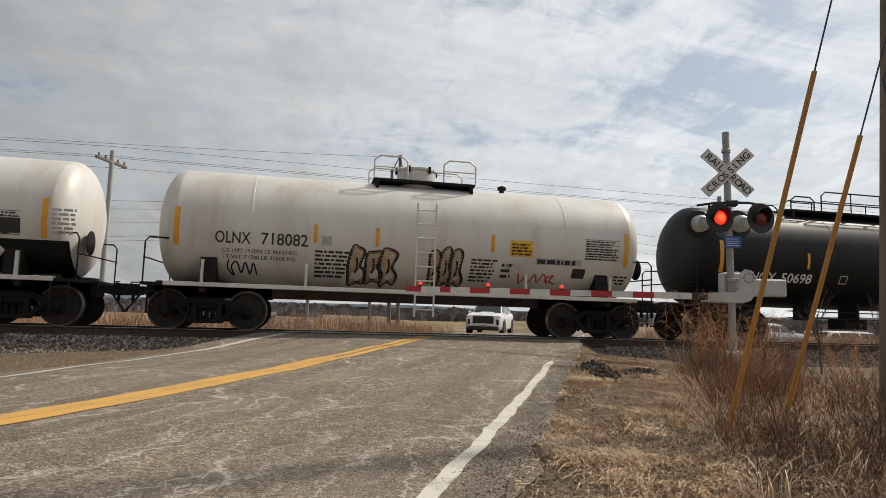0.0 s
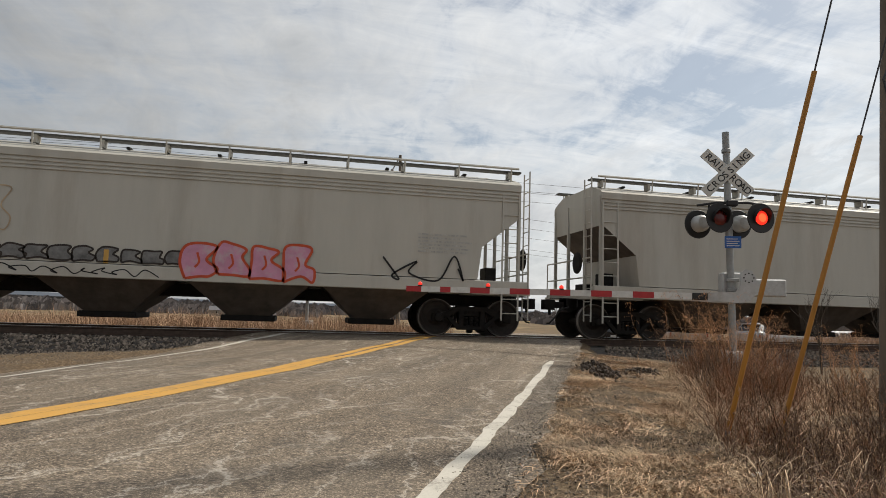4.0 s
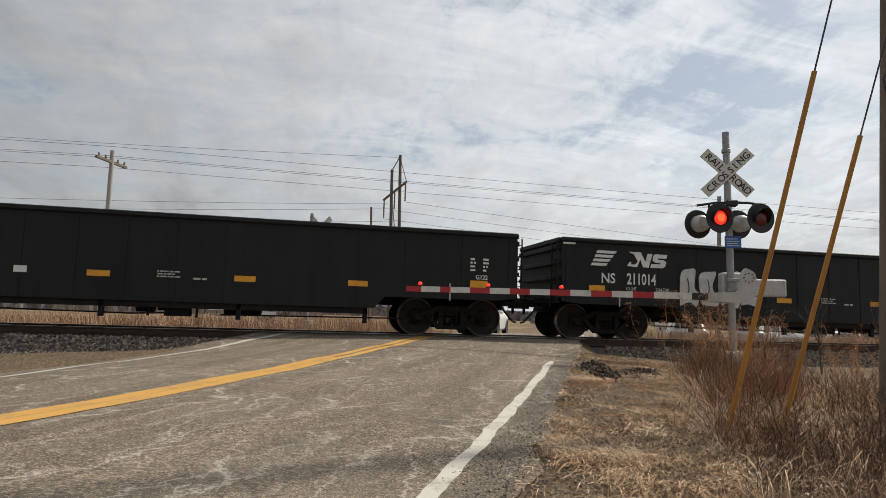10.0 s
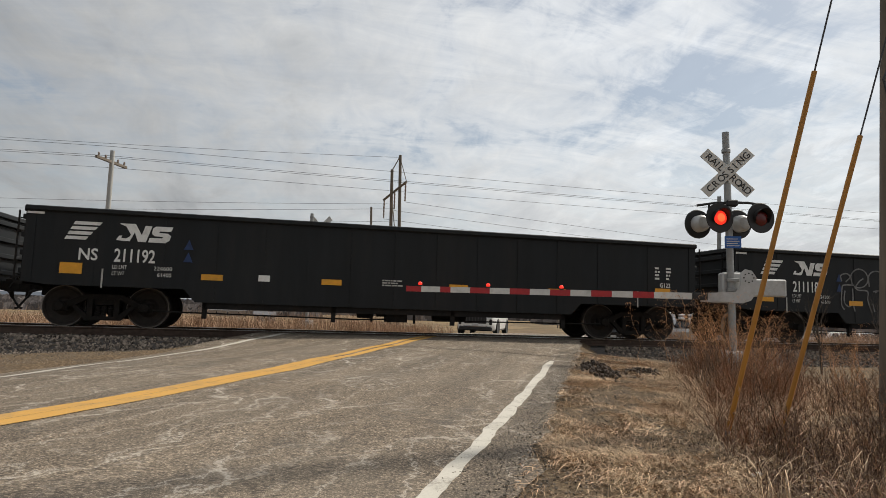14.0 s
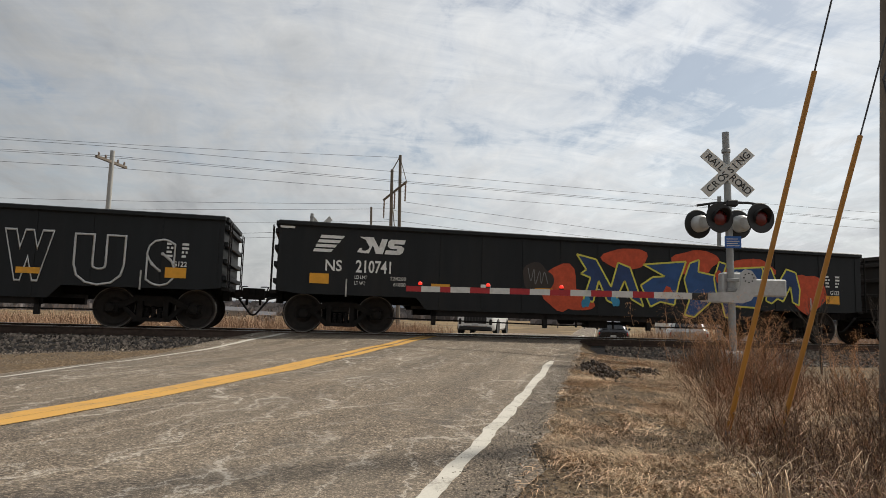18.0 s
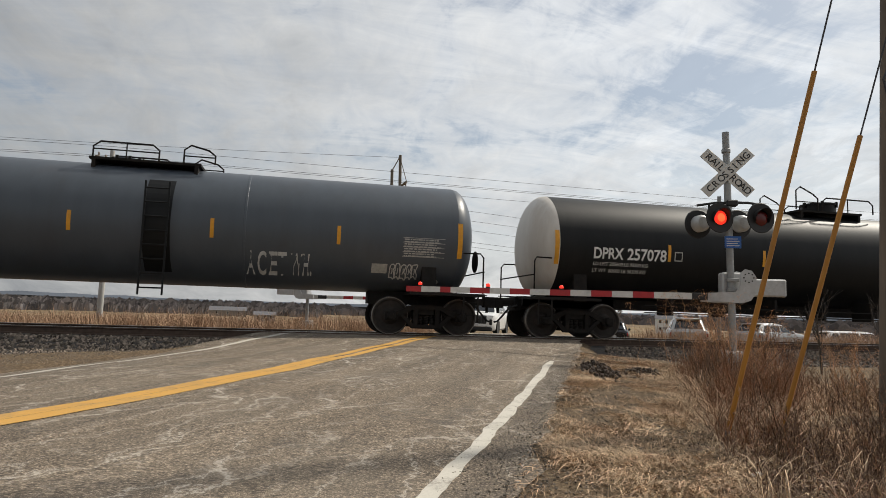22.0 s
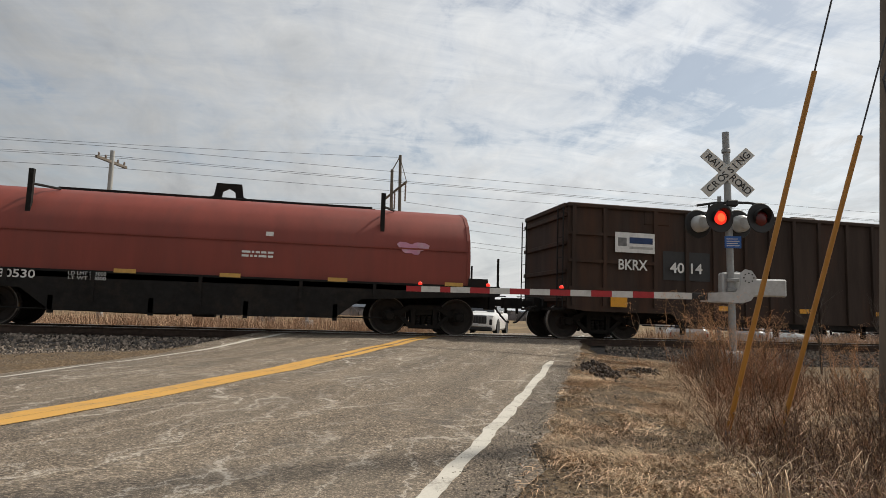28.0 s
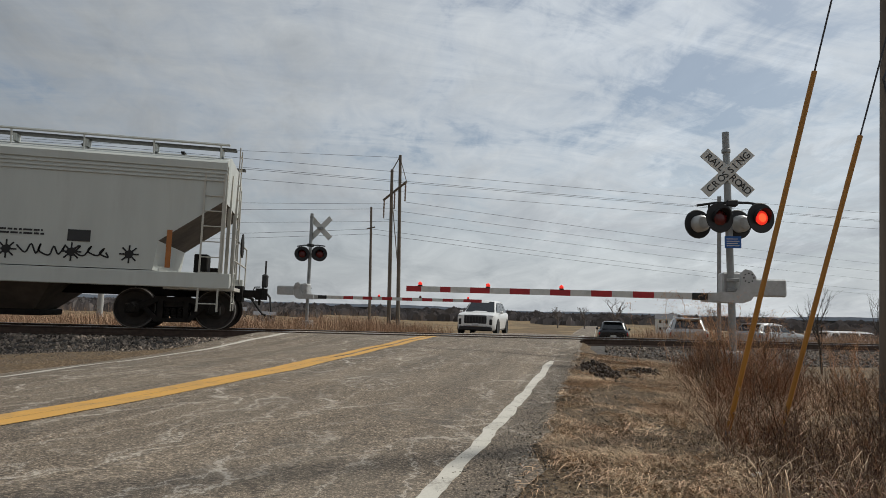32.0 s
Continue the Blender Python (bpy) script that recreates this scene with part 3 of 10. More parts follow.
def build_ties():
    me = cached_box("tie", 0.115, 1.3, 0.09, M_TIE)
    bed = bpy.data.objects["ballast_bed"]
    for k in range(64):
        x = -15.5 + k * 0.5
        s, u = us(x, 0)
        if -8.2 < u < 0.5:
            continue
        part("tie", me, None, bed, "", pose(x, random.uniform(-0.04, 0.04), -0.262, 0, 0, random.uniform(-1.5, 1.5)))


def cached_box(name, a, b, c, material):
    me = bpy.data.meshes.new(name)
    bm = bx(-a, a, -b, b, -c, c, 0.012)
    bm.to_mesh(me)
    bm.free()
    me.materials.append(material)
    return me


build_ties()


def rocks(name, label, count, place, size, material, seed):
    """Loose angular stones, joined."""
    rng = np.random.default_rng(seed)
    base = np.array([(0, 0, 1), (0.94, 0, 0.1), (0.2, 0.9, -0.1), (-0.85, 0.35, 0.15), (-0.6, -0.75, -0.1), (0.45, -0.85, 0.1), (0, 0, -1)])
    tri = [(0, 1, 2), (0, 2, 3), (0, 3, 4), (0, 4, 5), (0, 5, 1), (6, 2, 1), (6, 3, 2), (6, 4, 3), (6, 5, 4), (6, 1, 5)]
    V, F = [], []
    for i in range(count):
        x, y, z = place(rng)
        r = size * rng.uniform(0.5, 1.35)
        q = Euler(rng.uniform(0, 6.28, 3)).to_matrix()
        pts = base * rng.uniform(0.65, 1.25, base.shape) * np.array([1.0, 0.85, 0.7]) * r
        n = len(V)
        V.extend((x + v.x, y + v.y, z + v.z) for v in (q @ Vector(p_) for p_ in pts))
        F.extend((a + n, b + n, c + n) for a, b, c in tri)
    return tagged(new(name, mesh_from(name, V, F, material)), label, "gravel", kind="stuff")


def ballast_place(rng):
    while True:
        x, y = rng.uniform(-15, 16), -rng.uniform(1.35, 3.05)
        if rng.random() < 0.12:
            y = rng.uniform(-0.6, 0.6)
        s, u = us(x, y)
        if not (-8.0 < u < 0.2):
            break
    z = -0.205 if abs(y) < 1.5 else -0.205 - (abs(y) - 1.5) * 0.30
    return x, y, z + rng.uniform(-0.01, 0.03)


def shoulder_place(rng):
    while True:
        if rng.random() < 0.5:
            x, y = rng.uniform(-13, -1), rng.uniform(-6, -2.6)
        else:
            s, u = rng.uniform(1.0, 15), rng.uniform(-0.2, 0.85)
            x, y = xy(s, u)
        s, u = us(x, y)
        if not (-7.7 < u < -0.15):
            return x, y, land_z(x, y) + rng.uniform(-0.004, 0.012)


rocks("ballast_stones", "loose grey crushed stone on the track shoulder", 17000, ballast_place, 0.042, M_STONE, 3)
rocks("shoulder_gravel", "fine grey gravel along the road's edge", 16000, shoulder_place, 0.0085, M_STONE, 4)

# ---- crossing signals ----
M_GALV = mat("galvanised_steel", (0.30, 0.31, 0.31), 0.5, 0.6, 0.15, 7.0, 0.1, (0.17, 0.15, 0.13), 0.5, 2.0)
M_ALU = mat("cast_aluminium", (0.46, 0.47, 0.47), 0.5, 0.3, 0.10, 8.0, 0.08, (0.24, 0.22, 0.2), 0.5, 3.0)
M_SIGNW = mat("sign_white", (0.60, 0.60, 0.57), 0.5, 0, 0.07, 8.0, 0, (0.36, 0.34, 0.3), 0.4, 4.0)
M_BLACKMETAL = mat("signal_black", (0.016, 0.016, 0.017), 0.6, 0, 0.2, 8.0)
M_LENS = mat("signal_lens_lit", (0.9, 0.035, 0.02), 0.3, 0, 0.0, 5.0, emit=0.9)
M_LENSCORE = mat("signal_lens_core", (1.0, 0.10, 0.03), 0.3, 0, 0.0, 5.0, emit=1.5)
M_LENSDIM = mat("signal_lens_dim", (0.10, 0.010, 0.009), 0.25, 0, 0.1, 9.0)
M_REDSTRIPE = mat("gate_red", (0.40, 0.022, 0.028), 0.45, 0, 0.12, 9.0, 0, (0.24, 0.03, 0.03), 0.4, 4.0)
M_WHITESTRIPE = mat("gate_white", (0.62, 0.62, 0.60), 0.45, 0, 0.08, 9.0, 0, (0.36, 0.34, 0.3), 0.4, 4.0)
M_BLUE = mat("sign_blue", (0.02, 0.10, 0.34), 0.4, 0, 0.1, 8.0)
M_CONC = mat("concrete", (0.42, 0.41, 0.38), 0.9, 0, 0.15, 8.0, 0.3, (0.24, 0.22, 0.2), 0.5, 3.0)


def pole_part(name, parent, base, top, r0, r1, material, label=""):
    bm = bmesh.new()
    b, t = Vector(base), Vector(top)
    n = 14
    d = (t - b).normalized()
    a = d.orthogonal().normalized()
    c = d.cross(a)
    rings = []
    for k in range(7):
        q, r = b.lerp(t, k / 6), r0 + (r1 - r0) * k / 6
        rings.append([bm.verts.new(q + (a * math.cos(i * math.tau / n) + c * math.sin(i * math.tau / n)) * r) for i in range(n)])
    for A, B in zip(rings, rings[1:]):
        for i in range(n):
            bm.faces.new((A[i], A[(i + 1) % n], B[(i + 1) % n], B[i]))
    bm.faces.new(rings[0][::-1]), bm.faces.new(rings[-1])
    return smooth(part(name, bm, material, parent, label), 0.9)


def crossbuck(sig, z, dx=0.0, turn=0.0, half=0.61, w=0.115, face=-0.085):
    for sgn, text in ((-1, ("RAIL", "ROAD")), (1, ("CROS", "SING"))):
        blade = part("crossbuck_blade", bx(-half, half, -0.012 if sgn > 0 else -0.006, 0.004 if sgn > 0 else 0.010, -w, w, 0.004), M_SIGNW, sig, "white crossing sign blade",
                     pose(dx, face - (0.016 if sgn > 0 else 0), z, 0, sgn * -44, 0))
        yy = -0.0145 if sgn > 0 else -0.0085
        if sgn > 0:
            spots = (("C", -0.53), ("R", -0.385), ("O", -0.245), ("S", -0.105), ("S", 0.035), ("I", 0.17), ("N", 0.27), ("G", 0.42))
        else:
            spots = (("R", -0.53), ("A", -0.405), ("I", -0.275), ("L", -0.20), ("R", 0.10), ("O", 0.215), ("A", 0.335), ("D", 0.455))
        for ch, x in spots:
            part("letter", text_mesh(ch, 0.135 / 0.7, M_BLACKPT, "LEFT", 0.002), None, blade, "", pose(x, yy, -0.068))
    part("crossbuck_clamp", bx(dx - 0.09, dx + 0.09, -0.09, 0.075, z - 0.05, z + 0.05, 0.01), M_GALV, sig)


FLASHERS = []


def flasher(sig, x, z, y, lit, back=False):
    """A hooded lamp on a round black plate. It faces -y, or +y when it is for the other side."""
    rz = 200 if back else 20
    bm = bmesh.new()
    lathe(bm, [(0.02, 0.02), (0.02, 0.285), (0.0, 0.30), (-0.012, 0.29), (0.0, 0.20)], "y", 40)
    plate = smooth(part("lamp_plate", bm, M_BLACKMETAL, sig, "round black lamp backplate", pose(x, y, z, 0, 0, rz)), 0.5)
    bm = bmesh.new()
    n = 20
    for r in (0.165, 0.158):
        A = [bm.verts.new((r * math.cos(a), 0.0, r * math.sin(a))) for a in [math.radians(-35 + 250 * k / n) for k in range(n + 1)]]
        B = [bm.verts.new((r * 1.04 * math.cos(a), -0.05 - 0.09 * max(0, math.sin(a) + 0.35), r * 1.04 * math.sin(a))) for a in [math.radians(-35 + 250 * k / n) for k in range(n + 1)]]
        for k in range(n):
            bm.faces.new((A[k], A[k + 1], B[k + 1], B[k]))
    part("lamp_hood", bm, M_BLACKMETAL, plate)
    bm = bmesh.new()
    lathe(bm, [(-0.004, 0.155), (-0.03, 0.13), (-0.045, 0.07), (-0.05, 0.0)], "y", 28)
    smooth(part("lamp_lens", bm, M_LENSDIM, plate, "dark red lens"), 1.2)
    if lit:
        bm = bmesh.new()
        lathe(bm, [(-0.008, 0.150), (-0.034, 0.128), (-0.049, 0.07), (-0.054, 0.0)], "y", 28)
        led = smooth(part("led_cluster", bm, M_LENS, plate, "glowing red lamp cluster", pose(0, 0.09, 0)), 1.2)
        bm = bmesh.new()
        lathe(bm, [(-0.052, 0.085), (-0.058, 0.05), (-0.06, 0.0)], "y", 20)
        part("lamp_core", bm, M_LENSCORE, plate, "", pose(0, 0.09, 0))
        FLASHERS.append((plate, lit))
    bm = bmesh.new()
    lathe(bm, [(0.02, 0.175), (0.16, 0.17), (0.22, 0.12), (0.23, 0.0)], "y", 24)
    smooth(part("lamp_case", bm, M_ALU, plate, "grey lamp casing"), 0.7)


def gate_arm(sig, x0, length, z, direction, rz, stripes, lamps, h=0.124):
    """A tapered striped boom; lamps are given by their distance from the hinge."""
    first = None
    a = 0.0
    k = 0
    root = part("gate_arm", bx(*sorted((0.0, direction * 0.37)), -0.045, 0.045, -0.075, 0.065, 0.01), M_BLACKMETAL, sig, "black boom clamp", pose(x0, -0.10, z, 0, 0, rz))
    for (w, red) in stripes:
        b = a + w
        hh = h * (1 - 0.12 * (a / length))
        q = part("boom_stripe", bx(*sorted((direction * (0.35 + a), direction * (0.35 + b))), -0.022, 0.022, -hh / 2 - 0.004, hh / 2), M_REDSTRIPE if red else M_WHITESTRIPE, root)
        a = b
    for d, lit in lamps:
        bm = bmesh.new()
        lathe(bm, [(0.075, 0.02), (0.085, 0.038), (0.11, 0.045), (0.135, 0.036), (0.15, 0.015), (0.152, 0.0)], "z", 14, (direction * d, 0, 0))
        smooth(part("boom_lamp", bm, M_LENS if lit else M_LENSDIM, root, "red boom lamp"), 0.7)
        part("boom_lamp_base", bx(direction * d - 0.045, direction * d + 0.045, -0.03, 0.03, 0.052, 0.082), M_BLACKMETAL, root)
    return root


def signal(name, label, m, mast_top, zx, zl, arm_len, arm_z, arm_dir, arm_rz, stripes, lamps, near, tilt=0.0):
    sig = tagged(new(name), label, "crossing signal", "crossing signals")
    sig.matrix_basis = m
    z0 = -0.45
    pole_part("mast", sig, (0, 0, z0 + 0.3), (tilt, 0, mast_top), 0.07, 0.068, M_GALV, "galvanised steel mast")
    part("foundation", bx(-0.28, 0.28, -0.28, 0.28, z0 - 0.25, z0 + 0.12, 0.03), M_CONC, sig, "pale concrete foundation")
    part("junction_base", bx(-0.20, 0.20, -0.22, 0.16, z0 + 0.12, z0 + 0.44, 0.03), M_ALU, sig, "cast aluminium junction base")
    bm = bmesh.new()
    lathe(bm, [(zx + 0.42, 0.072), (zx + 0.43, 0.085), (zx + 0.50, 0.085), (zx + 0.51, 0.072)], "z", 20, (tilt * 0.95, 0, 0))
    part("mast_collar", bm, M_GALV, sig)
    crossbuck(sig, zx, tilt if near else -0.38)
    # crossarm of the lamps
    bm = bmesh.new()
    tube(bm, [(-0.66, 0.0, zl + 0.28), (-0.30, -0.04, zl + 0.33), (0.30, -0.04, zl + 0.33), (0.62, -0.02, zl + 0.28)], 0.025, 8)
    tube(bm, [(-0.42, 0.0, zl + 0.30), (-0.42, 0.0, zl + 0.05)], 0.025, 8)
    tube(bm, [(0.42, 0.0, zl + 0.30), (0.42, 0.0, zl + 0.05)], 0.025, 8)
    box(bm, -0.11, 0.11, -0.11, 0.11, zl + 0.26, zl + 0.38, 0.02)
    part("lamp_crossarm", bm, M_BLACKMETAL, sig)
    for x, lit in ((-0.27, 1), (0.49, 2)):
        flasher(sig, x, zl, -0.20, lit if near else 0)
    for x in (-0.58, 0.20):
        flasher(sig, x, zl - 0.06, 0.28, 0, True)
    d = arm_dir
    # gate machine: box, two cranked side arms, counterweight plate
    part("gate_machine", bx(-0.17, 0.30 * 1.0, 0.07, 0.42, arm_z - 0.08, arm_z + 0.50, 0.03), M_ALU, sig, "grey gate machine housing")
    for yy in (-0.14, 0.46):
        bm = bmesh.new()
        prism(bm, [(d * 0.50, arm_z - 0.09), (d * 0.50, arm_z + 0.07), (d * -0.02, arm_z + 0.10), (d * -0.10, arm_z + 0.20), (d * -0.12, arm_z + 0.48), (d * -0.20, arm_z + 0.55), (d * -0.32, arm_z + 0.52),
                   (d * -0.40, arm_z + 0.40), (d * -0.40, arm_z + 0.10), (d * -0.30, arm_z - 0.06), (d * -0.15, arm_z - 0.12)], "y", yy - 0.02, yy + 0.02)
        part("side_arm", bm, M_ALU, sig, "cranked grey gate side arm")
    for k in range(8):
        a = k * math.tau / 8
        part("hub_bolt", bx(d * -0.26 + 0.09 * math.cos(a) - 0.012, d * -0.26 + 0.09 * math.cos(a) + 0.012, -0.172, -0.16, arm_z + 0.38 + 0.09 * math.sin(a) - 0.012, arm_z + 0.38 + 0.09 * math.sin(a) + 0.012), M_BLACKMETAL, sig)
    bm = bmesh.new()
    box(bm, *sorted((d * -0.36, d * -1.14)), 0.40, 0.50, arm_z + 0.04, arm_z + 0.40, 0.03)
    part("counterweight", bm, M_ALU, sig, "grey counterweight plate")
    for zz in (0.10, 0.30):
        part("machine_clamp", bx(-0.11, 0.11, -0.10, 0.12, arm_z + zz, arm_z + zz + 0.07, 0.01), M_GALV, sig)
    gate_arm(sig, d * 0.42, arm_len, arm_z, d, arm_rz, stripes, lamps)
    return sig


near_stripes = [(0.75, False)] + [(0.41, i % 2 == 0) for i in range(10)] + [(0.22, True), (0.40, False), (0.32, True)]
near_sig = signal("crossing_signal", "galvanised railroad crossing signal with lowered striped gate", pose(8.24, -5.41, 0, 0, 0, -22), 4.40, 3.545, 2.61, 6.1, 1.05, -1, 2, near_stripes,
                  [(5.85, True), (4.42, True), (2.92, True)], True, -0.09)
part("notice_plate", bx(-0.155, 0.155, -0.086, -0.078, 2.02, 2.26, 0.008), M_BLUE, near_sig, "small blue emergency notice plate")
for k in range(4):
    part("notice_line", bx(-0.12, 0.12 - 0.03 * (k % 2), -0.0885, -0.0862, 2.06 + k * 0.045, 2.075 + k * 0.045), M_SIGNW, near_sig)
far_stripes = [(0.75, False)] + [(0.41, i % 2 == 0) for i in range(13)] + [(0.3, True)]
signal("crossing_signal", "galvanised crossing signal across the track with lowered gate", pose(0.03, 9.75, 0.1, 0, 0, 152), 4.35, 3.75, 2.72, 6.6, 0.95, -1, 2, far_stripes,
                 [(6.2, True), (4.3, False), (2.6, True)], False)

# ---- poles and wires ----
M_POLE = mat("weathered_pole", (0.15, 0.125, 0.10), 0.9, 0, 0.3, 5.0, 0.4, (0.26, 0.23, 0.2), 0.6, 2.0, (1, 1, 0.12))
M_PALEPOLE = mat("pale_pole", (0.40, 0.40, 0.38), 0.8, 0, 0.12, 5.0, 0.2, (0.25, 0.24, 0.22), 0.5, 2.0, (1, 1, 0.12))
M_WIRE = mat("wire", (0.05, 0.05, 0.055), 0.6, 0.3, 0.1, 9.0)
M_GUARD = mat("guy_guard_yellow", (0.40, 0.175, 0.02), 0.5, 0, 0.14, 6.0, 0.1, (0.26, 0.13, 0.03), 0.6, 2.5, (1, 1, 0.3))
M_INSUL = mat("insulator", (0.20, 0.15, 0.12), 0.3, 0, 0.1, 9.0)


def sag_wire(a, b, sag, r, n=14):
    a, b = Vector(a), Vector(b)
    pts = [a.lerp(b, k / n) - Vector((0, 0, sag * 4 * (k / n) * (1 - k / n))) for k in range(n + 1)]
    return tube(bmesh.new(), pts, r, 4)


def wire(a, b, sag=0.0, r=0.012, label="thin dark overhead wire between poles"):
    ob = part("overhead_wire", sag_wire(a, b, sag, r), M_WIRE)
    return tagged(ob, label, "wire", "overhead wires")


lp = tagged(new("utility_pole"), "pale utility pole with a short crossarm beside the track", "utility pole", "utility poles")
pole_part("pole_shaft", lp, (-10.28, 18.75, -1.2), (-10.2, 18.3, 8.35), 0.15, 0.11, M_PALEPOLE)
part("crossarm", bx(-0.06, 0.06, -1.25, 1.25, -0.07, 0.07, 0.01), M_POLE, lp, "", pose(-10.2, 18.3, 7.75, 0, 0, -18))
for k, o in enumerate((-1.05, -0.5, 0.5, 1.05)):
    bm = bmesh.new()
    lathe(bm, [(0, 0.025), (0.05, 0.06), (0.10, 0.04), (0.14, 0.055), (0.2, 0.02)], "z", 10)
    part("insulator", bm, M_INSUL, lp, "", pose(-10.2 + o * 0.309, 18.3 + o * 0.951, 7.82))
for yy, zz in ((18.2, 8.55), (17.85, 7.98), (18.45, 8.02), (18.75, 7.55)):
    wire((-10.2, yy, zz), (95, yy + 1.0, zz - 0.1), 0.25, 0.010)
    wire((-90, yy, zz), (-10.2, yy, zz), 0.35, 0.010)

hf = tagged(new("transmission_tower"), "wooden H-frame transmission pole pair with crossarm", "transmission pole")
pole_part("pole_shaft", hf, (9.1, 53.9, -3.0), (8.53, 52.1, 16.3), 0.24, 0.16, M_POLE)
pole_part("pole_shaft", hf, (10.1, 53.5, -3.0), (9.35, 51.8, 17.9), 0.24, 0.16, M_POLE)
bm = bmesh.new()
tube(bm, [(8.0, 54.4, 13.2), (9.9, 50.2, 14.6)], 0.13, 8)
part("crossarm", bm, M_POLE, hf)
bm = bmesh.new()
tube(bm, [(8.55, 52.1, 16.2), (9.35, 51.8, 17.8)], 0.06, 6)
tube(bm, [(9.35, 51.8, 17.6), (9.9, 50.2, 14.7)], 0.04, 6)
tube(bm, [(8.7, 52.4, 13.0), (9.8, 53.2, 5.0)], 0.05, 6)
part("brace", bm, M_POLE, hf)
for q in ((8.05, 54.3, 13.1), (8.95, 52.2, 13.9), (9.85, 50.3, 14.5)):
    bm = bmesh.new()
    prof = []
    for k in range(11):
        prof.append((-k * 0.2, 0.06 if k % 2 else 0.11))
    lathe(bm, prof, "z", 8, q)
    part("insulator_string", bm, M_INSUL, hf)

sp_ = tagged(new("utility_pole"), "dark single wooden pole behind the crossing", "utility pole", "utility poles")
pole_part("pole_shaft", sp_, (6.6, 50.2, -2.8), (6.12, 49.05, 11.4), 0.17, 0.11, M_POLE)
part("crossarm", bx(-0.05, 0.05, -0.9, 0.9, -0.06, 0.06), M_POLE, sp_, "", pose(6.18, 49.2, 9.2, 0, 0, 20))

thin = tagged(new("steel_post"), "slim grey steel post behind the signal", "post")
pole_part("post_shaft", thin, (16.8, 6.9, -1.1), (16.47, 6.29, 5.72), 0.085, 0.08, M_GALV)

# right-hand pole with two guy wires in yellow guards
rp = tagged(new("utility_pole"), "thick weathered utility pole with a meter board", "utility pole", "utility poles")
pole_part("pole_shaft", rp, (6.50, -10.42, -0.7), (6.20, -11.15, 10.0), 0.14, 0.11, M_POLE)
part("meter_board", bx(-0.13, 0.25, -0.05, 0.05, 0.02, 0.93, 0.01), M_POLE, rp, "dark weathered board on the pole", pose(6.40, -10.66, 0.1, 0, 0, -38))
bm = bmesh.new()
tube(bm, [(6.25, -10.95, 3.02), (6.08, -10.90, 3.05), (6.03, -10.90, 3.25), (6.12, -10.92, 3.5), (6.25, -10.95, 3.62)], 0.012, 5)
part("service_loop", bm, M_WIRE, rp)


def guy(base, through_pt, top_d, guard_len):
    b, q = Vector(base), Vector(through_pt)
    d = (q - b).normalized()
    g = tagged(new("guy_wire"), "steel guy wire with a long yellow plastic guard", "guy wire", "guy wires")
    part("strand", tube(bmesh.new(), [b, b + d * top_d], 0.0075, 6), M_WIRE, g)
    bm = bmesh.new()
    e = b + d * guard_len
    tube(bm, [b + d * 0.15, e], 0.0205, 10)
    smooth(part("guard", bm, M_GUARD, g, "yellow plastic guard"), 0.9)
    part("anchor_eye", tube(bmesh.new(), [b - d * 0.15, b + d * 0.2], 0.02, 6), M_GALV, g)


g1a, g1b = Vector((3.48, -11.97, 0.48)), Vector((3.86, -12.27, 2.57))
g1 = g1a - (g1b - g1a).normalized() * 0.95
guy(g1, g1b, 9.5, (g1b - g1).length)
g2a, g2b = Vector((4.0, -11.85, 0.16)), Vector((4.41, -12.14, 2.13))
g2 = g2a - (g2b - g2a).normalized() * 0.62
guy(g2, g2b, 9.5, (g2b - g2).length)

for a, b in (((-43.55, 51.57, 9.84), (8.36, 52.54, 12.47)), ((-43.49, 51.67, 8.75), (8.95, 52.2, 11.9)), ((-43.42, 51.78, 7.5), (8.47, 52.72, 10.53)), ((-45.38, 53.31, 16.55), (9.33, 51.8, 17.65)),
             ((-44.81, 54.32, 5.7), (6.2, 49.3, 9.1)), ((-44.79, 54.36, 5.27), (6.29, 49.35, 8.6))):
    wire(a, b, 0.25, 0.018)
for a, b in (((9.85, 50.3, 12.4), (211.95, 142.05, 18.59)), ((8.95, 52.2, 11.7), (212.07, 142.27, 16.26)), ((8.05, 54.3, 11.0), (212.21, 142.52, 13.58)), ((6.2, 49.3, 9.1), (212.38, 142.82, 10.35)), ((6.29, 49.35, 8.6), (212.46, 142.95, 8.92))):
    wire(a, b, 1.0, 0.02)

# ---- vehicles ----
M_CARWHITE = mat("car_paint_white", (0.72, 0.72, 0.71), 0.25, 0, 0.02, 3.0)
M_CARBLACK = mat("car_paint_black", (0.012, 0.013, 0.016), 0.2, 0, 0.1, 3.0)
M_CARSILVER = mat("car_paint_silver", (0.40, 0.41, 0.41), 0.3, 0.5, 0.05, 3.0)
M_GLASS = mat("car_glass", (0.014, 0.017, 0.02), 0.12, 0, 0.1, 3.0)
M_TRIM = mat("car_trim_black", (0.015, 0.015, 0.016), 0.6, 0, 0.2, 8.0)
M_CHROME = mat("chrome", (0.55, 0.55, 0.56), 0.15, 1.0, 0.05, 9.0)
M_RIM = mat("alloy_rim", (0.38, 0.38, 0.39), 0.3, 0.9, 0.1, 9.0)
M_TYRE = mat("tyre", (0.018, 0.018, 0.018), 0.85, 0, 0.2, 12.0)
M_TAIL = mat("tail_lamp", (0.30, 0.015, 0.015), 0.2, 0, 0.1, 9.0)
M_HEAD = mat("head_lamp", (0.70, 0.72, 0.75), 0.1, 0.2, 0.05, 9.0)
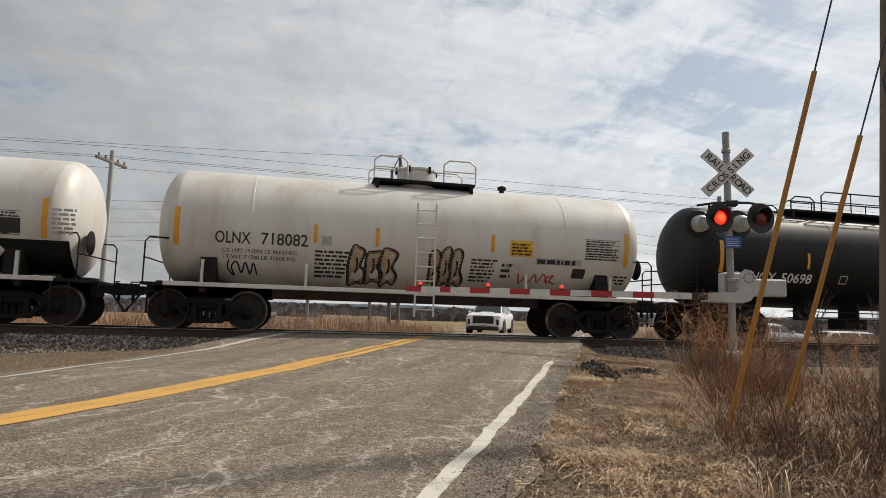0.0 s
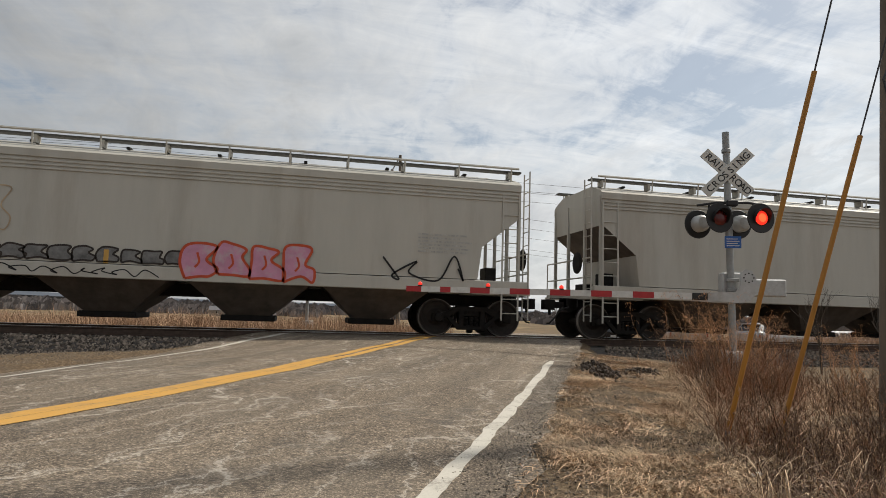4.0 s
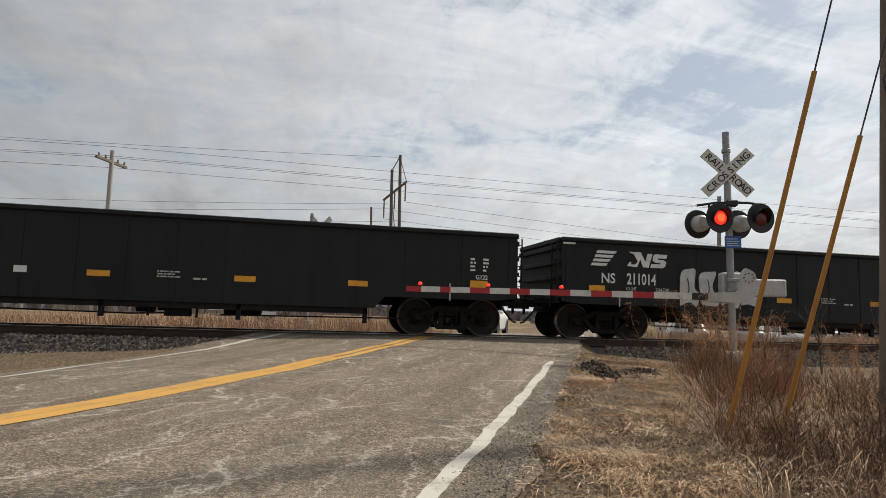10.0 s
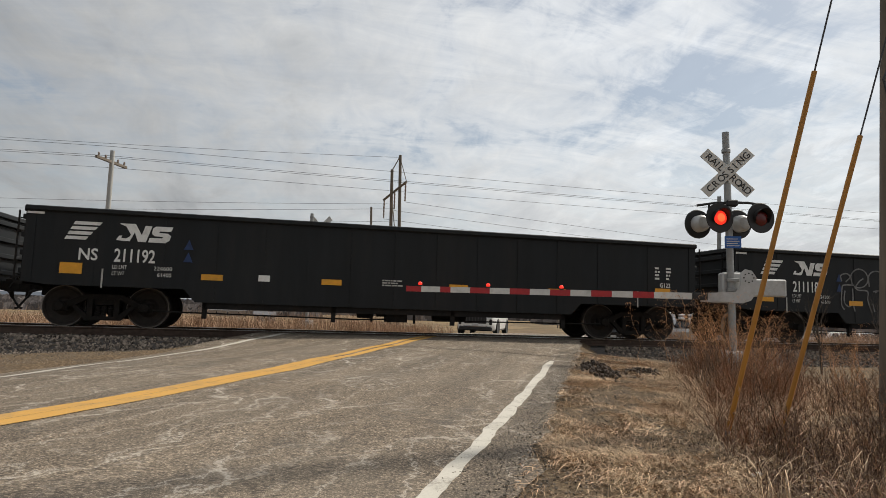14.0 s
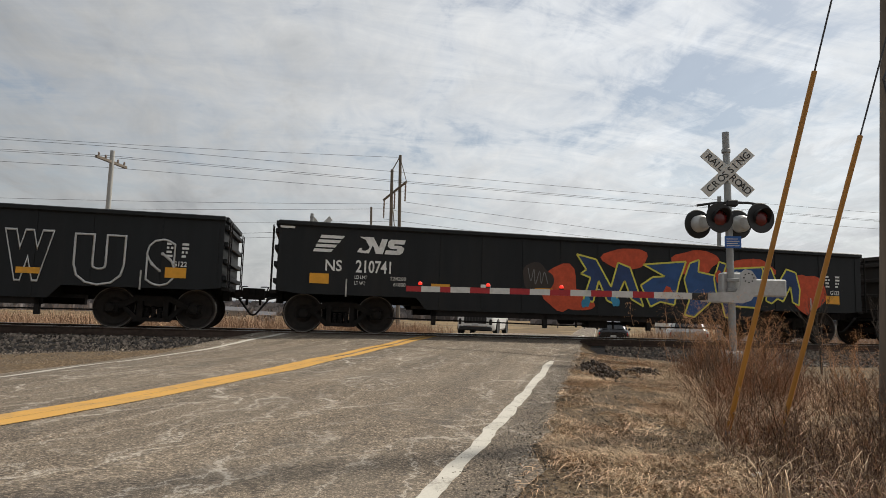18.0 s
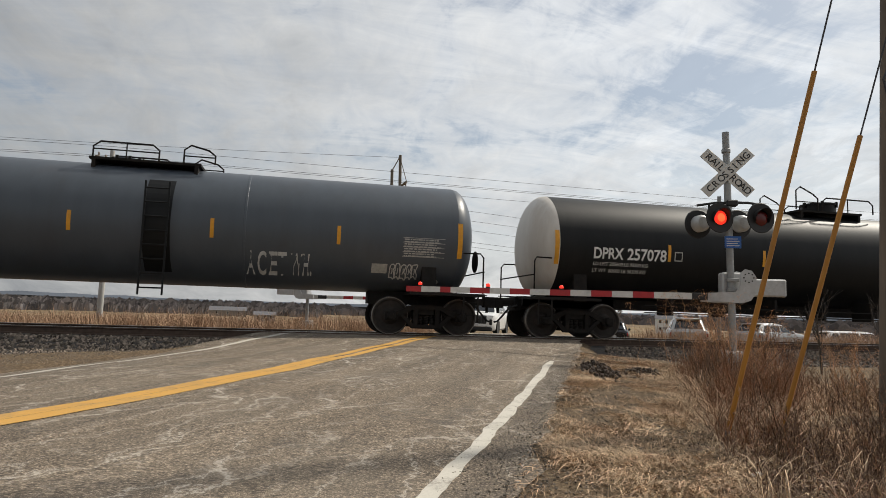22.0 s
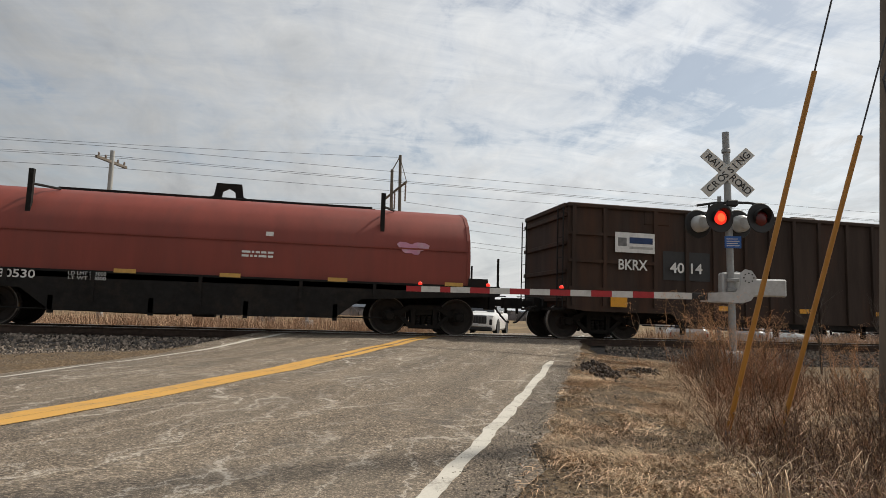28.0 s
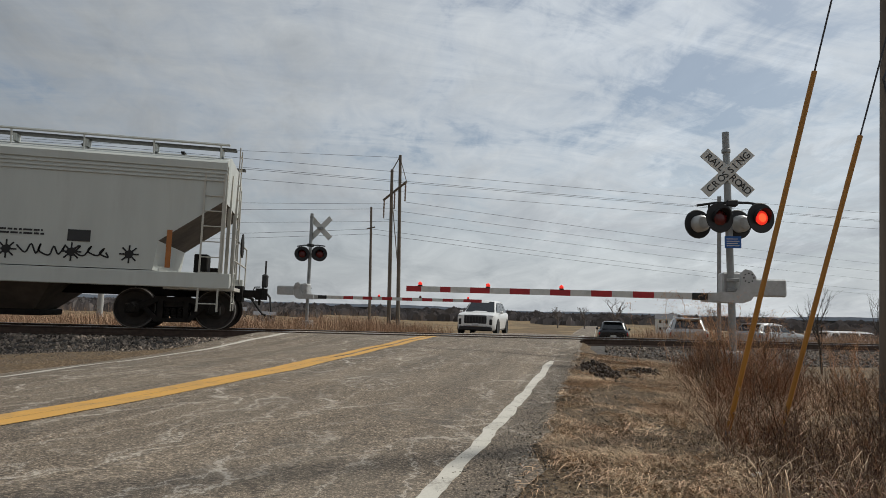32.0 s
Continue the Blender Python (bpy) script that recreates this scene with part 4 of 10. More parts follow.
M_TRIM2 = mat("grille_grey", (0.05, 0.05, 0.053), 0.5, 0.3, 0.1, 9.0)
M_PLATE = mat("plate", (0.5, 0.5, 0.5), 0.5, 0, 0.1, 9.0)


def loft(rings):
    """A skin over closed rings of points, capped at both ends."""
    bm = bmesh.new()
    rr = [[bm.verts.new(v) for v in ring] for ring in rings]
    n = len(rr[0])
    for A, B in zip(rr, rr[1:]):
        for i in range(n):
            bm.faces.new((A[i], B[i], B[(i + 1) % n], A[(i + 1) % n]))
    bm.faces.new(rr[0]), bm.faces.new(rr[-1][::-1])
    bmesh.ops.recalc_face_normals(bm, faces=bm.faces[:])
    return bm


def pane(name, quad, inset, material, car, label=""):
    """A glass panel set into a four-cornered opening, a little proud of its pillars."""
    q = [Vector(v) for v in quad]
    c = sum(q, Vector()) / 4
    nrm = (q[1] - q[0]).cross(q[2] - q[0]).normalized()
    if nrm.dot(c - Vector((0, 0, 0.9))) < 0:
        nrm = -nrm
    q = [v + (c - v).normalized() * inset for v in q]
    bm = bmesh.new()
    A, B = [bm.verts.new(v + nrm * 0.012) for v in q], [bm.verts.new(v - nrm * 0.02) for v in q]
    bm.faces.new(A), bm.faces.new(B[::-1])
    for i in range(4):
        bm.faces.new((A[i], B[i], B[(i + 1) % 4], A[(i + 1) % 4]))
    bmesh.ops.recalc_face_normals(bm, faces=bm.faces[:])
    return part(name, bm, material, car, label)


def suv(name, label, m, paint, L=4.95, W=0.97, H=1.74, rails=False):
    """A crossover: front at -x."""
    car = tagged(new(name), label, "car", "waiting cars")
    car.matrix_basis = m
    f, r = -L / 2, L / 2
    # nose, bonnet, waist, tail: x, underside, shoulder, deck, half width
    st = [(f, 0.40, 0.82, 0.92, 0.66), (f + 0.05, 0.30, 0.90, 1.00, 0.82), (f + 0.22, 0.24, 0.96, 1.07, 0.93), (f + 0.55, 0.22, 1.0, 1.11, 0.965), (f + 1.2, 0.22, 1.03, 1.16, 0.98),
          (f + 1.6, 0.22, 1.03, 1.17, 0.985), (0.2, 0.22, 1.02, 1.17, 1.0), (r - 1.1, 0.24, 1.04, 1.18, 0.99), (r - 0.35, 0.28, 1.06, 1.18, 0.955), (r - 0.08, 0.34, 1.04, 1.14, 0.88), (r, 0.46, 0.96, 1.04, 0.78)]
    rings = []
    for x, zb, zs, zd, w in st:
        w *= W
        half = [(w * 0.88, zb), (w * 0.97, zb + 0.10), (w * 0.99, (zb + zs) / 2 - 0.05), (w, zs - 0.14), (w * 0.985, zs), (w * 0.93, zd - 0.03), (w * 0.82, zd), (w * 0.4, zd + 0.012)]
        rings.append([(x, y, z) for y, z in half] + [(x, -y, z) for y, z in half[::-1]])
    smooth(part("body", loft(rings), paint, car), 0.55)
    # cabin: rings of waist and roof corners
    gs = [(f + 1.22, 1.14, 0.80, 0.83), (f + 1.62, 1.12 + (H - 1.21) * 0.45, 0.74, 0.85), (f + 2.1, H - 0.07, 0.665, 0.85), (f + 2.5, H - 0.02, 0.655, 0.86), (r - 1.3, H - 0.02, 0.65, 0.86), (r - 0.62, H - 0.07, 0.635, 0.85), (r - 0.36, 1.12 + (H - 1.21) * 0.42, 0.70, 0.84), (r - 0.16, 1.14, 0.78, 0.82)]
    rings = []
    for x, z, wt, wb in gs:
        rings.append([(x, y * W, zz) for y, zz in ((wb, 1.12), (wt + 0.012, max(1.13, z - 0.07)), (wt - 0.07, z), (0.3, z + 0.02), (-0.3, z + 0.02), (-wt + 0.07, z), (-wt - 0.012, max(1.13, z - 0.07)), (-wb, 1.12))])
    smooth(part("roof", loft(rings), paint, car), 0.6)
    (xa, za, wa, _), (xb, zb_, wb_, _) = gs[0], gs[2]
    pane("windscreen", [(xa, wa * W * 0.97, za), (xa, -wa * W * 0.97, za), (xb, -wb_ * W * 0.95, zb_), (xb, wb_ * W * 0.95, zb_)], 0.05, M_GLASS, car, "dark windscreen")
    (xa, za, wa, _), (xb, zb_, wb_, _) = gs[7], gs[5]
    pane("rear_window", [(xa - 0.03, wa * W * 0.93, za + 0.06), (xa - 0.03, -wa * W * 0.93, za + 0.06), (xb + 0.02, -wb_ * W * 0.92, zb_ - 0.03), (xb + 0.02, wb_ * W * 0.92, zb_ - 0.03)], 0.06, M_GLASS, car, "dark rear window")
    part("spoiler", bx(r - 0.72, r - 0.46, -0.60 * W, 0.60 * W, H - 0.075, H - 0.035, 0.015), paint, car)
    for s in (-1, 1):
        yb, yt, zt = s * 0.845 * W, s * 0.675 * W, H - 0.11
        for x0, x1, t0, t1 in ((f + 1.35, 0.12, f + 2.12, 0.12), (0.20, r - 1.25, 0.20, r - 1.30), (r - 1.17, r - 0.42, r - 1.2, r - 0.78)):
            pane("side_window", [(x0, yb, 1.15), (x1, yb, 1.15), (t1, yt, zt), (t0, yt, zt)], 0.035, M_GLASS, car)
        part("mirror", bx(f + 1.52, f + 1.72, *sorted((s * 0.95 * W, s * 1.12 * W)), 1.10, 1.25, 0.04), paint, car)
        if rails:
            part("roof_rail", tube(bmesh.new(), [(f + 2.2, s * 0.58, H - 0.03), (f + 2.3, s * 0.58, H + 0.05), (r - 0.9, s * 0.57, H + 0.05), (r - 0.8, s * 0.57, H - 0.03)], 0.02, 6), M_CHROME, car)
        for x in (f + 0.98, r - 1.02):
            bm = bmesh.new()
            lathe(bm, [(-0.12, 0.22), (-0.125, 0.33), (-0.09, 0.375), (0.09, 0.375), (0.125, 0.33), (0.12, 0.22)], "y", 28)
            tyre = smooth(part("wheel", bm, M_TYRE, car, "black tyre", pose(x, s * 0.87 * W, 0.375)), 0.6)
            bm = bmesh.new()
            lathe(bm, [(0.0, 0.24), (s * 0.10, 0.235), (s * 0.115, 0.20), (s * 0.09, 0.08), (s * 0.11, 0.05), (s * 0.11, 0.0)], "y", 20)
            part("rim", bm, M_RIM, tyre)
            bm = bmesh.new()
            lathe(bm, [(s * 0.94 * W, 0.42), (s * 0.995 * W, 0.44), (s * 1.0 * W, 0.385), (s * 0.94 * W, 0.37)], "y", 28, (x, 0, 0.40))
            part("wheel_arch", bm, M_TRIM, car)
        part("running_lamp", bx(f + 0.03, f + 0.26, *sorted((s * 0.62, s * 0.90)), 0.92, 1.0, 0.02), M_HEAD, car, "thin clear running lamp")
        part("head_lamp", bx(f - 0.01, f + 0.20, *sorted((s * 0.69, s * 0.85)), 0.52, 0.82, 0.04), M_TRIM, car, "dark upright headlamp")
        part("tail_lamp", bx(r - 0.17, r - 0.025, *sorted((s * 0.60, s * 0.83)), 0.84, 1.02, 0.03), M_TAIL, car)
    g = part("grille", bx(f - 0.03, f + 0.14, -0.60, 0.60, 0.55, 0.99, 0.06), M_TRIM, car, "black grille with grey bars")
    for k in range(7):
        y = -0.45 + k * 0.15
        part("grille_bar", bx(f - 0.045, f - 0.03, y - 0.018, y + 0.018, 0.62, 0.94), M_TRIM2, g)
    part("front_bumper", bx(f - 0.04, f + 0.3, -0.84, 0.84, 0.22, 0.45, 0.06), M_TRIM, car)
    part("skid_trim", bx(f - 0.045, f - 0.02, -0.62, 0.62, 0.42, 0.47, 0.01), M_CHROME, car)
    part("front_plate", bx(f - 0.05, f - 0.035, -0.16, 0.16, 0.50, 0.60), M_PLATE, car, "plain front plate")
    part("rear_bumper", bx(r - 0.25, r + 0.03, -0.76, 0.76, 0.32, 0.56, 0.06), M_TRIM, car)
    part("rear_plate", bx(r - 0.01, r + 0.02, -0.16, 0.16, 0.74, 0.86), M_PLATE, car, "plain rear plate")
    part("rear_wiper", tube(bmesh.new(), [(r - 0.13, 0.0, 1.21), (r - 0.17, 0.35, 1.27)], 0.012, 5), M_TRIM, car)
    return car


def road_pose(s, u, heading, lift=0.0):
    x, y = xy(s, u)
    return pose(x, y, road_z(s, u) + lift, 0, 0, heading)


suv_white = suv("suv", "white sport utility vehicle waiting behind the far gate", road_pose(33.6, -5.95, 63.97), M_CARWHITE, 5.1, 1.03, 1.80)
DARK_AT, SILVER_AT = (18.55, 19.5), (18.5, 11.8)
suv("suv", "black crossover standing on the low shoulder past the track", pose(*DARK_AT, -1.28, 0, 0, 243.0), M_CARBLACK, 4.6, 0.94, 1.66)
suv("suv", "silver sport utility vehicle with roof rails beside the field", pose(*SILVER_AT, -1.02, 0, 0, 240.0), M_CARSILVER, 4.7, 0.95, 1.72, True)
suv("suv", "silver car parked low behind the track", pose(25.5, 14.5, -1.10, 0, 0, 200.0), M_CARSILVER, 4.6, 0.94, 1.66)
suv("van", "low white vehicle parked in the weeds beyond the track", pose(34.0, 17.5, -1.42, 0, 0, 185.0), M_CARWHITE, 6.2, 1.0, 1.62)

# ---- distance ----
# woods colour lightened to stand in for distance haze
M_HAZEWOOD = mat("far_woods", (0.155, 0.140, 0.138), 0.95, 0, 0.3, 0.05, islands=True, piece=0.45)
# the ridge's blue-grey is aerial haze painted as a flat colour
M_HAZERIDGE = mat("far_ridge", (0.11, 0.125, 0.15), 1.0, 0, 0.15, 0.004, spec=0.0)
# paler copy of the bark, haze painted in for the valley trees
M_HAZEBARK = mat("far_bark", (0.17, 0.145, 0.13), 0.95, 0, 0.3, 6.0)
M_BARK = mat("bark", (0.075, 0.062, 0.052), 0.95, 0, 0.3, 6.0, 0.4)
M_HOUSEW = mat("house_siding", (0.70, 0.70, 0.68), 0.7, 0, 0.06, 3.0)
M_SHED = mat("shed_boards", (0.20, 0.18, 0.16), 0.9, 0, 0.2, 3.0)
M_ROOFG = mat("shingle_grey", (0.14, 0.14, 0.15), 0.9, 0, 0.2, 3.0)


def build_ridge():
    V, F = [], []
    n = 120
    for k in range(n + 1):
        a = -1.15 + 2.5 * k / n
        x, y = 3300 * math.sin(a), -16 + 3300 * math.cos(a)
        h = 30 + 16 * noise.noise((k * 0.09, 0, 2)) + 6 * noise.noise((k * 0.5, 0, 4))
        V += [(x, y, -10), (x * 0.985, y * 0.985, h * 0.55), (x, y, h)]
    for k in range(n):
        for j in range(2):
            a = k * 3 + j
            F.append((a, a + 3, a + 4, a + 1))
    return tagged(new("backdrop", mesh_from("backdrop", V, F, M_HAZERIDGE)), "low wooded ridge along the horizon, painted blue-grey for haze", "hills", kind="structure")


def build_far_woods():
    rng = np.random.default_rng(8)
    V, F = [], []
    for band, (dist, count, hh) in enumerate(((420, 1300, 7.5), (640, 2200, 10.5), (1000, 2800, 18.0))):
        for i in range(count):
            a = rng.uniform(-0.95, 1.25)
            dens = noise.noise((a * 5.0, band * 3.1, 1.0))
            if dens < -0.12 and band == 0 and a > -0.05:
                continue
            d = dist * rng.uniform(0.93, 1.08)
            x, y = d * math.sin(a), -16 + d * math.cos(a)
            h = hh * (0.72 + 0.25 * noise.noise((a * 40, band, 5)) + 0.25 * dens) * rng.uniform(0.55, 1.05)
            w = h * rng.uniform(0.4, 0.8)
            z0 = -4.8
            n = len(V)
            m_ = 5
            cx, cy = math.cos(a), -math.sin(a)
            for j in range(m_):
                o = (j / (m_ - 1) - 0.5) * 2 * w
                V.append((x + cx * o, y + cy * o, z0))
            for j in range(m_):
                o = (j / (m_ - 1) - 0.5) * 2 * w * rng.uniform(0.7, 1.1)
                V.append((x + cx * o, y + cy * o + rng.uniform(-1, 1), z0 + h * (1 - 0.4 * abs(j / (m_ - 1) - 0.5) * 2) * rng.uniform(0.85, 1.08)))
            for j in range(m_ - 1):
                F.append((n + j, n + j + 1, n + m_ + j + 1, n + m_ + j))
    return tagged(new("far_woods", mesh_from("far_woods", V, F, M_HAZEWOOD)), "bare valley woods, paled grey-brown for distance haze", "woods", kind="stuff")


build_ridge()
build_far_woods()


def bare_tree(name, label, at_, height, seed, r0, spread=0.55, levels=5, material=None, first=0.28, category="tree", lean=(0, 0)):
    """A leafless tree: a tapered trunk and forking limbs down to twigs."""
    rnd = random.Random(seed)
    tree = tagged(new(name), label, category, "bare trees")
    tree.matrix_basis = pose(*at_)
    trunk, twigs = bmesh.new(), bmesh.new()

    def grow(bm, p0, d, length, r, level):
        pts, rs = [p0], [r]
        q, dd = p0.copy(), d.copy()
        seg = 3
        for _ in range(seg):
            dd = (dd + Vector((rnd.uniform(-0.18, 0.18), rnd.uniform(-0.18, 0.18), rnd.uniform(-0.02, 0.14)))).normalized()
            q = q + dd * length / seg
            pts.append(q.copy())
        n = 7 if level == 0 else (5 if level < 3 else 3)
        tube(bm, pts, r * 0.8, n)
        if level >= levels:
            return
        for _ in range(rnd.randint(2, 4) if level else 5):
            t = rnd.uniform(0.4, 1.0)
            i = min(seg - 1, int(t * seg))
            s = pts[i].lerp(pts[i + 1], t * seg - i)
            nd = (dd + Vector((rnd.uniform(-1, 1), rnd.uniform(-1, 1), rnd.uniform(-0.15, 0.7))) * spread * 1.3).normalized()
            grow(twigs if level >= 0 else bm, s, nd, length * rnd.uniform(0.5, 0.8), r * 0.5, level + 1)

    grow(trunk, Vector((0, 0, 0)), Vector((lean[0], lean[1], 1)).normalized(), height * first, r0, 0)
    part("trunk", trunk, material or M_BARK, tree)
    part("crown", twigs, material or M_BARK, tree, "bare branches and twigs")
    return tree


bare_tree("tree", "wide bare deciduous tree standing alone in the valley field", (125.5, 224.0, -4.6), 25, 3, 0.5, spread=0.9, material=M_HAZEBARK)
bare_tree("tree", "small bare tree at the field's edge", (106.5, 240.0, -4.6), 17, 5, 0.4, spread=0.8, material=M_HAZEBARK)
bare_tree("tree", "small bare tree at the field's edge", (117.0, 236.0, -4.6), 16, 6, 0.4, spread=0.85, material=M_HAZEBARK)
bare_tree("tree", "bare spreading tree beyond the field", (5.0, 300.0, -4.6), 15, 7, 0.4, spread=0.8, material=M_HAZEBARK)
bare_tree("tree", "bare tree beside the white house", (148.0, 190.0, -4.6), 19, 8, 0.4, spread=0.85, material=M_HAZEBARK)
bare_tree("tree", "bare tree beside the white house", (160.0, 186.0, -4.6), 18, 9, 0.4, spread=0.85, material=M_HAZEBARK)
bare_tree("sapling", "bare sapling with dark catkins in the weeds", (11.4, -4.2, -0.55), 2.6, 11, 0.03, 0.5, 4, first=0.34)
bare_tree("sapling", "bare sapling with dark catkins in the weeds", (12.6, -4.8, -0.55), 2.8, 12, 0.03, 0.55, 4, first=0.32)
bare_tree("sapling", "bare sapling with dark catkins in the weeds", (10.6, -3.4, -0.55), 1.8, 13, 0.022, 0.5, 4, first=0.34)


def house(at_, rz, w, d, h, label, roof_h=2.0, siding=None):
    ob = tagged(new("house"), label, "house", "valley houses")
    ob.matrix_basis = pose(*at_, 0, 0, rz)
    part("wall", bx(-w, w, -d, d, 0, h), siding or M_HOUSEW, ob)
    bm = bmesh.new()
    prism(bm, [(-d - 0.3, h), (0, h + roof_h), (d + 0.3, h)], "x", -w - 0.3, w + 0.3)
    part("roof", bm, M_ROOFG, ob, "grey shingle roof")
    for k in (-0.6, 0.0, 0.6):
        for z in ((1.2, 3.8) if h > 4 else (1.2,)):
            win = part("window", bx(k * w - 0.5, k * w + 0.5, -d - 0.06, -d + 0.02, z, z + 1.3), M_HOUSEW, ob)
            part("pane", bx(k * w - 0.42, k * w + 0.42, -d - 0.075, -d - 0.055, z + 0.08, z + 1.22), M_GLASS, win)
    return ob


house((129.0, 192.5, -4.6), -28, 3.6, 3.0, 5.4, "white two-storey farmhouse far down the valley")
house((136.5, 190.5, -4.6), -28, 4.0, 2.8, 3.0, "low white farm outbuilding beside the house")
house((-14.0, 210.0, -4.7), 5, 3.5, 2.5, 2.6, "small weathered shed in the far field", 1.2, M_SHED)
house((-40.0, 330.0, -4.7), 5, 9.0, 4.0, 3.0, "long weathered barn at the far field's edge", 2.0, M_SHED)

# ---- dry plants ----
M_STRAW = mat("dead_grass", (0.57, 0.43, 0.285), 0.85, 0, 0.25, 5.0, islands=True, piece=0.5, spec=0.2)
M_STRAWDK = mat("brown_grass", (0.40, 0.268, 0.172), 0.9, 0, 0.3, 5.0, islands=True, piece=0.5, spec=0.2)
M_THATCH = mat("matted_grass", (0.45, 0.318, 0.212), 0.9, 0, 0.3, 5.0, islands=True, piece=0.6, spec=0.15)
M_STEM = mat("weed_stem", (0.185, 0.123, 0.090), 0.9, 0, 0.3, 6.0, islands=True, piece=0.6, spec=0.15)
M_STEMRED = mat("weed_stem_russet", (0.30, 0.165, 0.103), 0.9, 0, 0.3, 6.0, islands=True, piece=0.5, spec=0.15)
M_PLUME = mat("weed_plumes", (0.58, 0.355, 0.205), 0.9, 0, 0.25, 6.0, islands=True, piece=0.5, spec=0.15)
M_FIELD = mat("field_grass", (0.36, 0.235, 0.155), 0.9, 0, 0.25, 3.0, islands=True, piece=0.5, spec=0.15)
M_SEED = mat("weed_seed_heads", (0.36, 0.24, 0.14), 0.9, 0, 0.3, 8.0, islands=True, piece=0.4)
M_MUD = mat("turned_soil", (0.062, 0.045, 0.034), 0.9, 0, 0.3, 8.0, 0.6, islands=True, piece=0.4)


def blades(name, label, category, spots, height, width, lean, material, seed, per=5, droop=0.5):
    """Tufts of thin bent blades at the spots (x, y, z, scale)."""
    rng = np.random.default_rng(seed)
    V, F = [], []
    for x, y, z, sc in spots:
        for _ in range(per):
            a = rng.uniform(0, 6.283)
            h = height * sc * rng.uniform(0.45, 1.15)
            l = lean * h * rng.uniform(0.2, 1.2)
            w = width * rng.uniform(0.6, 1.3)
            bx_, by_ = x + rng.normal(0, 0.05 * sc), y + rng.normal(0, 0.05 * sc)
            dx, dy = math.cos(a), math.sin(a)
            sx, sy = -dy * w, dx * w
            n = len(V)
            mx, my, mz = bx_ + dx * l * 0.4, by_ + dy * l * 0.4, z + h * 0.62
            tx, ty, tz = bx_ + dx * l, by_ + dy * l, z + h * (1 - droop * rng.uniform(0, 1) * 0.6)
            V += [(bx_ - sx, by_ - sy, z - 0.02), (bx_ + sx, by_ + sy, z - 0.02), (mx + sx * 0.8, my + sy * 0.8, mz), (mx - sx * 0.8, my - sy * 0.8, mz), (tx, ty, tz)]
            F += [(n, n + 1, n + 2, n + 3), (n + 3, n + 2, n + 4)]
    return tagged(new(name, mesh_from(name, V, F, material)), label, category, kind="stuff")


def strewn(name, label, spots, length, width, material, seed):
    """Flattened straw lying at all angles."""
    rng = np.random.default_rng(seed)
    V, F = [], []
    for x, y, z, sc in spots:
        a = rng.uniform(0, 6.283)
        l, w = length * sc * rng.uniform(0.4, 1.3), width * rng.uniform(0.6, 1.4)
        dx, dy = math.cos(a) * l / 2, math.sin(a) * l / 2
        sx, sy = -math.sin(a) * w, math.cos(a) * w
        h1, h2, h3 = rng.uniform(0.002, 0.03), rng.uniform(0.015, 0.06), rng.uniform(0.002, 0.03)
        n = len(V)
        V += [(x - dx, y - dy, z + h1), (x - sx, y - sy, z + h2), (x + sx, y + sy, z + h2), (x + dx, y + dy, z + h3)]
        F += [(n, n + 1, n + 2), (n + 1, n + 3, n + 2)]
    return tagged(new(name, mesh_from(name, V, F, material)), label, "grass", kind="stuff")


def near_spots(n, seed, u0, u1, s0, s1, power=1.0, keep=None):
    rng = np.random.default_rng(seed)
    out = []
    while len(out) < n:
        s = s0 + (s1 - s0) * rng.random() ** power
        u = u0 + (u1 - u0) * rng.random()
        x, y = xy(s, u)
        if y > -2.7 and y < 2.7:
            continue
        if keep and not keep(x, y, s, u, rng):
            continue
        out.append((x, y, land_z(x, y), rng.uniform(0.6, 1.3)))
    return out


def verge_keep(x, y, s, u, rng):
    edge = -0.32 + 0.22 * noise.noise((s * 0.7, 1.3, 0)) + 0.10 * noise.noise((s * 3.1, 4.3, 0))
    if s < 5.4 and u > 0.80 + 0.035 * s and rng.random() < 0.82:
        return False
    if u > 0.45 * s + 1.0 or (1.25 + 0.02 * s < u < 0.28 * s and rng.random() < 0.55):
        return False
    if u < edge:
        return rng.random() < 0.10
    return rng.random() < 0.34 + 1.1 * noise.noise((x * 0.8, y * 0.8, 4.0)) + 0.8 * noise.noise((x * 2.6, y * 2.6, 14.0))


def thatch(name, label, spots, length, width, material, seed, arch=0.035, swirl=1.2):
    """Long limp straw that lies in locally combed swirls, each strand bent and tapered."""
    rng = np.random.default_rng(seed)
    V, F = [], []
    for x, y, z, sc in spots:
        a = 3.6 * noise.noise((x * swirl, y * swirl, 5.0)) + rng.normal(0, 0.75)
        bend = rng.normal(0, 0.55)
        l, w = length * sc * rng.uniform(0.35, 1.3), width * rng.uniform(0.6, 1.4)
        top = arch * rng.uniform(0.2, 1.4)
        px, py = x - math.cos(a) * l / 2, y - math.sin(a) * l / 2
        n = len(V)
        for j in range(4):
            t = j / 3
            ww = w * (1.0, 1.0, 0.8, 0.25)[j]
            hz = z + 0.004 + top * (0.35, 1.0, 0.8, 0.1)[j] + rng.uniform(-0.004, 0.006)
            sx, sy = -math.sin(a) * ww, math.cos(a) * ww
            V += [(px + sx, py + sy, hz), (px - sx, py - sy, hz + ww * 0.6)]
            px, py = px + math.cos(a) * l / 3, py + math.sin(a) * l / 3
            a += bend
        F += [(n, n + 1, n + 3, n + 2), (n + 2, n + 3, n + 5, n + 4), (n + 4, n + 5, n + 7, n + 6)]
    return tagged(new(name, mesh_from(name, V, F, material)), label, "grass", kind="stuff")


